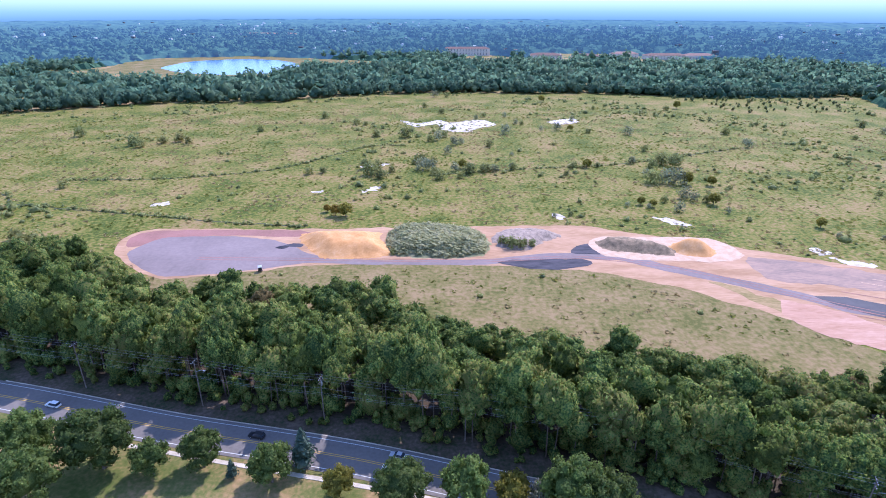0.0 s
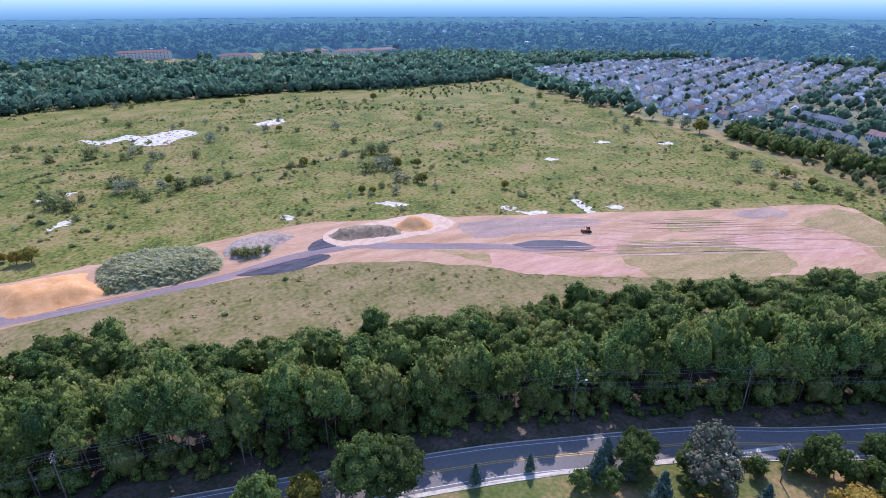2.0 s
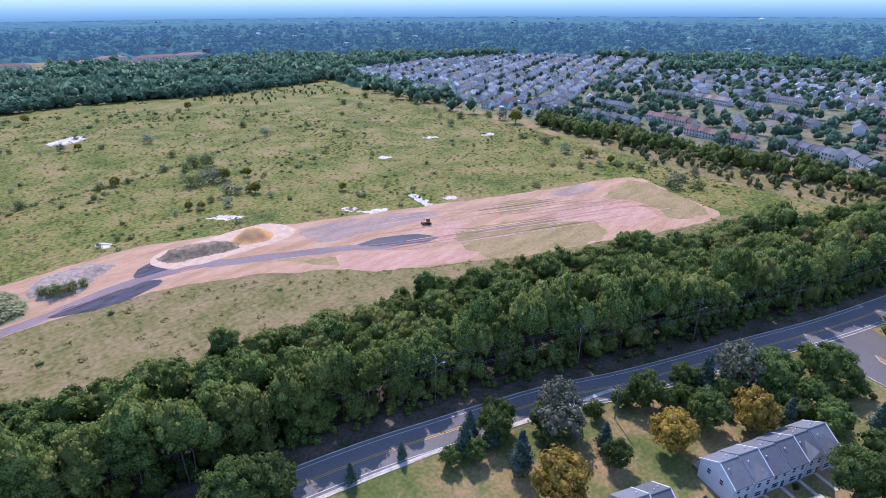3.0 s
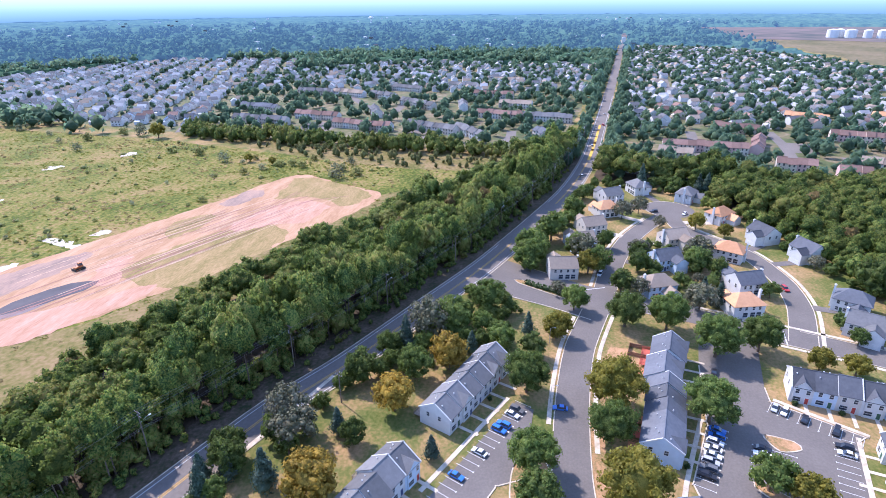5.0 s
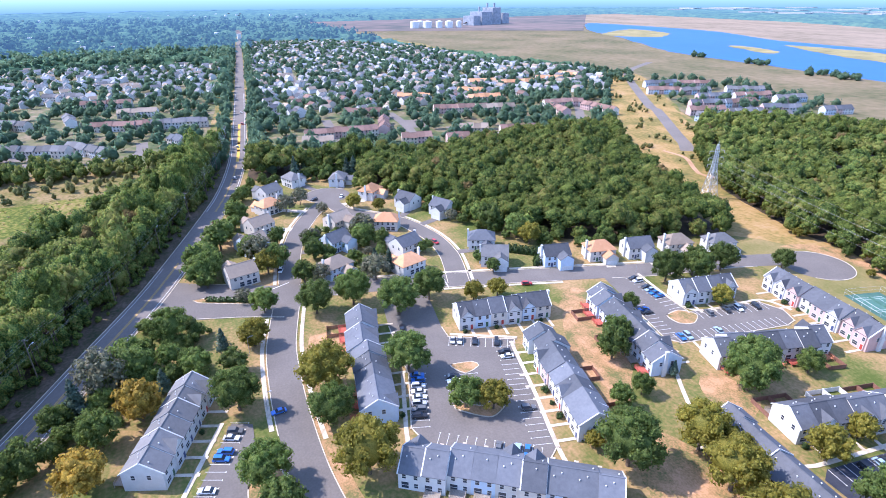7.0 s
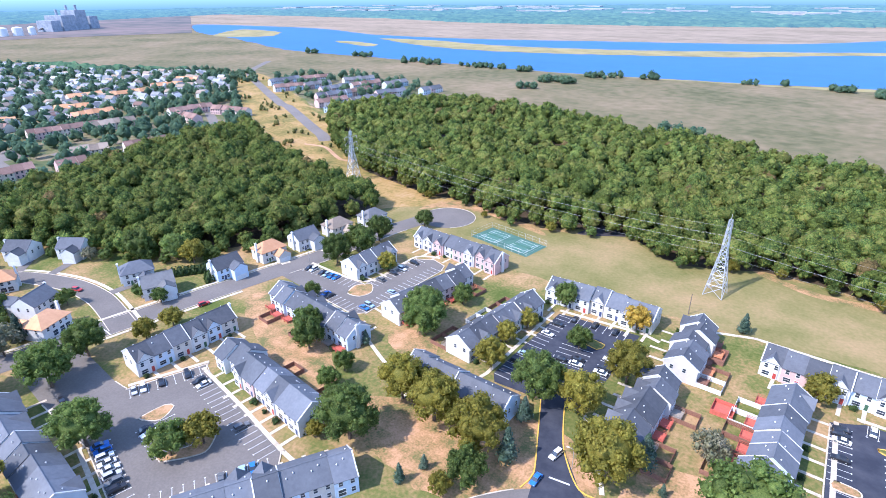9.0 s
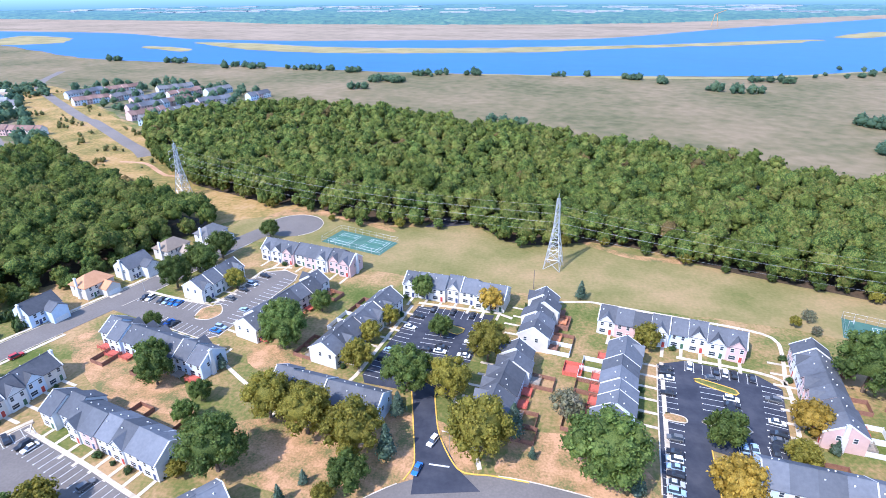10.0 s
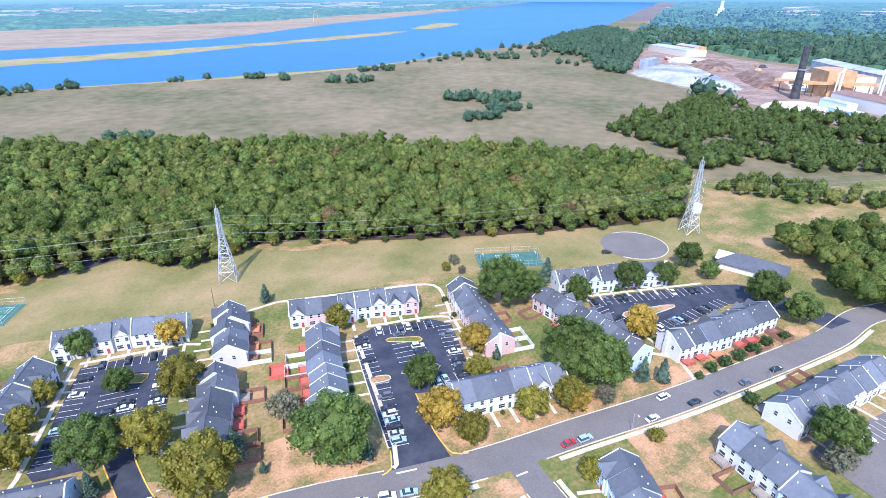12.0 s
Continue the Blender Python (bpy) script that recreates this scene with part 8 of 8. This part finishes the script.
hedge(210.5, -5, 199.5, -26, 1.8, 1.4); hedge(196, -140, 184, -152, 2.2, 3.0); hedge(184, -152, 176, -143, 2.2, 3.0); hedge(146, -92, 139, -122, 1.4, 1.0)
for a, b in ((115, -99.5), (104, -95.5), (92, -92), (84, -89)):
    hedge(a, b - 2.5, a - 5, b - 1.2, 1.2, 1.0)
club = thing("community_building", "long low building with a grey hipped roof", "building", m=pose(-231, -137, 0, 0, 0, 115))
part("wall", Build().box(-13, 13, -6.5, 6.5, 0, 3.4).mesh("wall", SIDING[0]), club)
part("roof", hip_mesh(26, 13, 3.4, 6.6, ROOFS[1], 0.9), club)
part("gable", Build().prism([(-4, 3.2), (4, 3.2), (0, 6.2)], -15.2, -8).mesh("gable", SIDING[0]), club)
for k in range(6):
    part("window", WIN_B, club, pose(-10 + 4 * k, 6.5, 1.0))
part("door", DOOR_M[1], club, pose(-13, 1, 0.1, 0, 0, 90))
for x, y, a, w, d, c in ((-21.5, -183.5, 80, 8, 8, 3), (-26, -155, 80, 6, 6, 0)):
    t = thing("garden_deck", "enclosed wooden deck behind a town house", "deck", m=pose(x, y, 0, 0, 0, a))
    part("floor", Build().box(-w / 2, w / 2, -d / 2, d / 2, 0.1, 0.35).mesh("floor", DECKS[c]), t)
    for s in (-1, 1):
        part("board_wall", Build().box(-w / 2, w / 2, s * d / 2 - 0.05, s * d / 2 + 0.05, 0, 1.7).mesh("board_wall", DECKS[c]), t)
        part("board_wall", Build().box(s * w / 2 - 0.05, s * w / 2 + 0.05, -d / 2, d / 2, 0, 1.7).mesh("board_wall", DECKS[c]), t)


def street_lamp(x, y, turn):
    t = thing("street_lamp", "slim grey street lamp at the kerb", "street lamp", "street lamps", m=pose(x, y, 0, 0, 0, turn))
    part("pole", Build().tube([(0, 0, 0), (0, 0, 6.5)], [0.1, 0.06], 8).mesh("pole", METAL), t)
    part("lamp_arm", Build().tube([(0, 0, 6.4), (0.6, 0, 6.8), (1.5, 0, 6.9)], 0.04, 6).mesh("lamp_arm", METAL), t)
    part("lamp_head", Build().box(1.3, 2.0, -0.16, 0.16, 6.82, 6.96, 0, 0.03).mesh("lamp_head", TRIM), t)


for x, y, a in ((-168, -81.5, 90), (8, -113, 0), (-24, -94, 90), (150, -178.5, 60), (89, -102, 0), (165, -14, -90), (132, -14, -90), (-112, -84, 90), (-70, -100, -90)):
    street_lamp(x, y, a)

# ---------------- works and warehouses far off ----------------
GREYWALL = material("works_wall", [(0.20, 0.225, 0.265), (0.32, 0.345, 0.385)], 0.1, rough=0.7)
RUSTY = material("rusty_cladding", [(0.42, 0.22, 0.10), (0.58, 0.34, 0.17)], 0.15, rough=0.7)
WHITEROOF = material("white_roof", [(0.27, 0.28, 0.30), (0.40, 0.40, 0.405)], 0.05, rough=0.6)
DARKSTEEL = material("sooty_steel", [(0.03, 0.03, 0.035), (0.07, 0.065, 0.065)], 0.3, rough=0.6)
SPOIL = material("grey_spoil", [(0.20, 0.21, 0.235), (0.31, 0.315, 0.335), (0.46, 0.455, 0.46)], 0.03, bump=0.4, bump_scale=0.5)
REDEARTH = material("brown_yard", [(0.15, 0.095, 0.07), (0.25, 0.165, 0.12), (0.36, 0.26, 0.21)], 0.03, bump=0.3, bump_scale=0.5, fine=0.4, fine_scale=0.2)


def shed(x, y, turn, w, d, h, wall, roof, label, peak=2.0):
    t = thing("works_building", label, "industrial building", "works buildings", m=pose(x, y, 0, 0, 0, turn))
    part("wall", Build().prism([(-d / 2, 0), (d / 2, 0), (d / 2, h), (0, h + peak * 0.95), (-d / 2, h)], -w / 2, w / 2).mesh("wall", wall), t)
    part("roof", slope_mesh(w, d, h, h + peak, 0.4, roof), t, Matrix.Translation((-w / 2, 0, 0)))
    for k in range(int(w / 10)):
        part("loading_door", Build().box(-2, 2, 0, 0.1, 0, 4).mesh("loading_door", GREYWALL), t, pose(-w / 2 + 5 + 10 * k, d / 2, 0))
    return t


patch("works_yard", [(-560, -285), (-590, -470), (-600, -590), (-640, -670), (-790, -800), (-900, -900), (-960, -850), (-900, -640), (-900, -440), (-800, -300), (-650, -240)], 0.12, REDEARTH, "brown earth yard of a works with tracks", step=15, ragged=8, grain=0.03)
for pts in ([(-560, -300), (-560, -380), (-610, -400), (-640, -380), (-600, -300)], [(-780, -720), (-840, -760), (-860, -700), (-800, -660)], [(-700, -450), (-820, -540), (-850, -520), (-720, -430)]):
    patch("works_pavement", pts, 0.2, CONCRETE, "pale concrete yard at the works", "pavement", step=8, ragged=4)
mound("spoil_mound", [(-628, -648), (-700, -668), (-735, -616), (-700, -545), (-642, -466), (-600, -515), (-606, -585)], 8, 26, SPOIL, "large pale grey heap at the works", step=4, rough=1.2)
SLAG = material("brown_slag", [(0.10, 0.06, 0.045), (0.19, 0.11, 0.075), (0.28, 0.18, 0.13)], 0.1, bump=0.6, bump_scale=0.6)
mound("slag_mound", [(-668, -470), (-690, -440), (-760, -500), (-780, -560), (-740, -560)], 7, 16, SLAG, "long brown heap of slag beside a road", step=4, rough=1.4)
mound("slag_mound", [(-740, -600), (-780, -590), (-840, -650), (-820, -690), (-760, -660)], 6, 16, SLAG, "brown heap of ore in the yard", step=4, rough=1.2)
stack = thing("chimney_stack", "tall dark steel chimney stack at the works", "chimney", m=pose(-645, -403, 0))
part("shaft", Build().tube([(0, 0, 0), (0, 0, 8), (0, 0, 30), (0, 0, 55)], [5.4, 4.3, 3.8, 3.3], 16).mesh("shaft", DARKSTEEL), stack)
part("platform", Build().tube([(0, 0, 31), (0, 0, 32)], 5.0, 14).mesh("platform", GREYWALL), stack)
part("rim", Build().tube([(0, 0, 54.5), (0, 0, 56)], 3.7, 14).mesh("rim", DARKSTEEL), stack)
shed(-705, -403, 60, 36, 30, 28, RUSTY, RUSTY, "high rust-orange furnace building", 1.0)
shed(-738, -392, 60, 26, 22, 20, SIDING[4], RUSTY, "tall tan furnace annexe", 1.0)
shed(-655, -330, 75, 68, 30, 12, SIDING[1], ROOFS[5], "long pale shed with a brown roof", 2.5)
shed(-628, -345, 75, 34, 13, 8, SIDING[2], WHITEROOF, "blue-green workshop with a pale roof", 1.5)
shed(-596, -318, 75, 30, 12, 7, SIDING[2], SIDING[2], "pale blue workshop with a flat roof", 1.2)
shed(-860, -485, 60, 95, 34, 16, GREYWALL, WHITEROOF, "long white-roofed industrial hall", 3)
shed(-830, -430, 62, 90, 30, 16, GREYWALL, WHITEROOF, "long white-roofed industrial hall", 3)
shed(-800, -380, 66, 70, 24, 14, SIDING[4], ROOFS[3], "tan industrial hall with a brown roof", 2)
shed(-880, -800, 78, 120, 40, 11, SIDING[4], WHITEROOF, "pale warehouse with a white roof", 2)
shed(-950, -830, 78, 60, 26, 9, RUSTY, WHITEROOF, "brown shed with a pale roof", 2)
shed(-692, -676, 20, 34, 14, 13, GREYWALL, GREYWALL, "grey louvred shed beside the heap", 1)
for x, y, a, n, hz in ((-700, -385, -65, 70, 12), (-720, -360, -40, 90, 14), (-690, -420, 150, 60, 10)):
    conveyor = thing("conveyor", "long raised conveyor between works buildings", "conveyor", "conveyors", m=pose(x, y, 0, 0, 0, a))
    part("gallery", Build().prism([(-1.5, hz), (1.5, hz), (1.5, hz + 3), (-1.5, hz + 3)], 0, n).mesh("gallery", RUSTY), conveyor)
    for k in range(int(n / 14)):
        part("trestle", Build().tube([(8 + 14 * k, -2, 0), (8 + 14 * k, 0, hz)], 0.3, 5).tube([(8 + 14 * k, 2, 0), (8 + 14 * k, 0, hz)], 0.3, 5).mesh("trestle", DARKSTEEL), conveyor)
for x, y in ((-752, -372), (-764, -366), (-680, -378)):
    t = thing("process_tower", "slim pale steel pipe tower at the works", "tower", "process towers", m=pose(x, y, 0))
    part("column", Build().tube([(0, 0, 0), (0, 0, 34)], 1.4, 8).mesh("column", TRIM), t)
    part("cross_pipe", Build().tube([(0, 0, 30), (16, 5, 30), (16, 5, 4)], 0.8, 6).mesh("cross_pipe", TRIM), t)
SCRAP = [RUSTY, SLAG, GREYWALL, DARKSTEEL, DECKS[0]]
for k in range(14):
    c = rr.choice(((-620, -420), (-740, -540), (-790, -620), (-800, -700), (-700, -430), (-590, -350), (-840, -600)))
    x, y, w = c[0] + rr.uniform(-35, 35), c[1] + rr.uniform(-30, 30), rr.uniform(6, 11)
    mound("scrap_mound", [(x + w * math.cos(q), y + 0.6 * w * math.sin(q)) for q in (0, 1, 2.1, 3.1, 4.2, 5.3)], rr.uniform(3, 5), 5, SCRAP[k % 5], "rust-brown mound of scrap in the yard", step=1.6, rough=1.6, seed=k)
for k in range(12):
    t = thing("trailer", "box trailer parked in the works yard", "trailer", "trailers", m=pose(*((-560 - 4 * (k % 8), -330 - 6 * (k // 8)) if k < 8 else (-790 - 5 * (k - 8), -735 - 3 * (k - 8))), 0.2, 0, 0, 70 + rr.uniform(-6, 6)))
    part("box", Build().box(-6, 6, -1.25, 1.25, 1.1, 3.9).mesh("box", (TRIM, SIDING[2], DECKS[0])[k % 3]), t)
    part("chassis", Build().box(-5.5, 5.5, -1.0, 1.0, 0.5, 1.1).mesh("chassis", DARKSTEEL), t)
patch("pale_yard", [(-1780, -1480), (-1960, -1700), (-2300, -2100), (-2800, -2700), (-2950, -2600), (-2600, -1900), (-2700, -1400), (-2300, -1250), (-2000, -1420)], 0.14, DRY, "pale sandy yards beyond the works", "ground", step=30, ragged=30, grain=0.01)
silo = thing("silo_tower", "tall white silo with a lift tower", "silo", m=pose(-2007, -1652, 0))
part("base", Build().box(-45, 45, -20, 20, 0, 14).mesh("base", TRIM), silo)
part("bin", Build().tube([(0, 0, 0), (0, 0, 36)], [14, 12], 14).mesh("bin", TRIM), silo)
part("lift_tower", Build().box(-4, 4, -4, 4, 0, 62).mesh("lift_tower", TRIM), silo)
plant = thing("power_station", "distant grey power station with tall boiler houses", "power station", m=pose(2090, -1270, 0, 0, 0, 15))
for x, y, w, d, h in ((0, 0, 60, 50, 62), (0, 60, 70, 60, 48), (-10, 120, 60, 40, 34), (10, -70, 50, 40, 40)):
    part("boiler_house", Build().box(x - w / 2, x + w / 2, y - d / 2, y + d / 2, 0, h, 0, 1.5).mesh("boiler_house", GREYWALL), plant)
for x, y, h in ((5, 20, 78), (5, -20, 78), (0, 70, 66)):
    part("stack", Build().tube([(x, y, 0), (x, y, h)], [5, 4], 10).mesh("stack", GREYWALL), plant)
part("coal_conveyor", Build().prism([(150, 6), (156, 6), (60, 46), (54, 46)], -4, 4).mesh("coal_conveyor", DARKSTEEL), plant)
for k, (x, y, r) in enumerate(((1978, -880, 16), (1965, -925, 16), (1950, -965, 12), (1940, -1000, 14), (1930, -1035, 10), (2000, -910, 12))):
    t = thing("storage_tank", "white cylindrical storage tank", "tank", "storage tanks", m=pose(x, y, 0))
    part("shell", Build().tube([(0, 0, 0), (0, 0, 22)], r, 16).mesh("shell", TRIM), t)
    part("dome", Build().tube([(0, 0, 22), (0, 0, 25)], [r, r * 0.3], 16).mesh("dome", TRIM), t)
WAREHOUSES = [(rr.uniform(-1800, 3000), rr.uniform(-4300, -2950), rr.uniform(90, 300), rr.uniform(40, 70)) for _ in range(60)]
WAREHOUSES += [(-2488, -1342, 160, 60), (-2441, -1680, 90, 40), (-2250, -1480, 140, 50), (-2800, -1500, 200, 60), (-2650, -1750, 160, 40), (-3000, -2000, 260, 60), (-3300, -1700, 260, 60)]
for x, y, w, d in WAREHOUSES:
    t = thing("warehouse", "long low white warehouse across the river", "warehouse", "warehouses", m=pose(x, y, 0, 0, 0, rr.uniform(-12, 12)))
    part("wall", Build().box(-w / 2, w / 2, -d / 2, d / 2, 0, 13).mesh("wall", WHITEROOF), t)
    part("roof", Build().box(-w / 2 - 1, w / 2 + 1, -d / 2 - 1, d / 2 + 1, 13, 14).mesh("roof", WHITEROOF), t)
crane = thing("dock_crane", "red dock crane on the far bank", "crane", m=pose(-520, -2080, 0, 0, 0, 20))
for s in (-1, 1):
    part("mast", Build().tube([(s * 12, 0, 0), (s * 4, 0, 38)], 1.0, 5).mesh("mast", RUSTY), crane)
part("jib", Build().tube([(0, -10, 36), (0, 50, 52)], 0.9, 5).mesh("jib", RUSTY), crane)
tower = thing("water_tower", "white water tower above the far woods", "water tower", m=pose(3150, 913, 0))
part("stem", Build().tube([(0, 0, 0), (0, 0, 28)], [5, 4], 10).mesh("stem", TRIM), tower)
part("bowl", Build().tube([(0, 0, 26), (0, 0, 30), (0, 0, 36), (0, 0, 40)], [4, 13, 13, 5], 16).mesh("bowl", TRIM), tower)
for x, y, a, w, d, h in ((34, 1417, 5, 110, 22, 16), (139, 1450, 8, 40, 20, 12), (211, 1337, -5, 70, 40, 9), (300, 1330, 0, 60, 30, 8), (478, 1336, 5, 90, 30, 9), (554, 1336, 5, 70, 30, 9), (400, 1380, 10, 60, 26, 9), (-700, 2290, 0, 200, 30, 9), (-830, 2270, 5, 60, 60, 3)):
    t = thing("apartment_building", "distant low brown apartment building", "building", "distant buildings", m=pose(x, y, 0, 0, 0, a))
    part("wall", Build().box(-w / 2, w / 2, -d / 2, d / 2, 0, h).mesh("wall", SIDING[4]), t)
    part("roof", hip_mesh(w, d, h, h + 4, ROOFS[5]), t)
    for k in range(int(w / 7)):
        for z in range(2, int(h) - 1, 3):
            part("window", WIN_B, t, pose(-w / 2 + 4 + 7 * k, -d / 2, z, 0, 0, 180))
# specks of houses in the farther woods
spk = Build()
for k in range(520):
    a, r = rr.uniform(-0.25, 2.3), rr.uniform(1450, 4200)
    x, y = r * math.cos(a), r * math.sin(a)
    if inside(x, y, LAKES) or noise.noise((x * 0.0016, y * 0.0016, 11.0)) < 0.0:
        continue
    s = rr.uniform(5, 9)
    spk.box(x - s, x + s, y - 5, y + 5, 0, rr.uniform(13, 17), rr.choice((0, 0, 1)))
tagged(new("far_houses", spk.mesh("far_houses", SIDING[0], ROOFS[0])), "specks of pale houses in far woods", "houses", kind="stuff")
# glowing wall added to imitate haze at the edge of sight
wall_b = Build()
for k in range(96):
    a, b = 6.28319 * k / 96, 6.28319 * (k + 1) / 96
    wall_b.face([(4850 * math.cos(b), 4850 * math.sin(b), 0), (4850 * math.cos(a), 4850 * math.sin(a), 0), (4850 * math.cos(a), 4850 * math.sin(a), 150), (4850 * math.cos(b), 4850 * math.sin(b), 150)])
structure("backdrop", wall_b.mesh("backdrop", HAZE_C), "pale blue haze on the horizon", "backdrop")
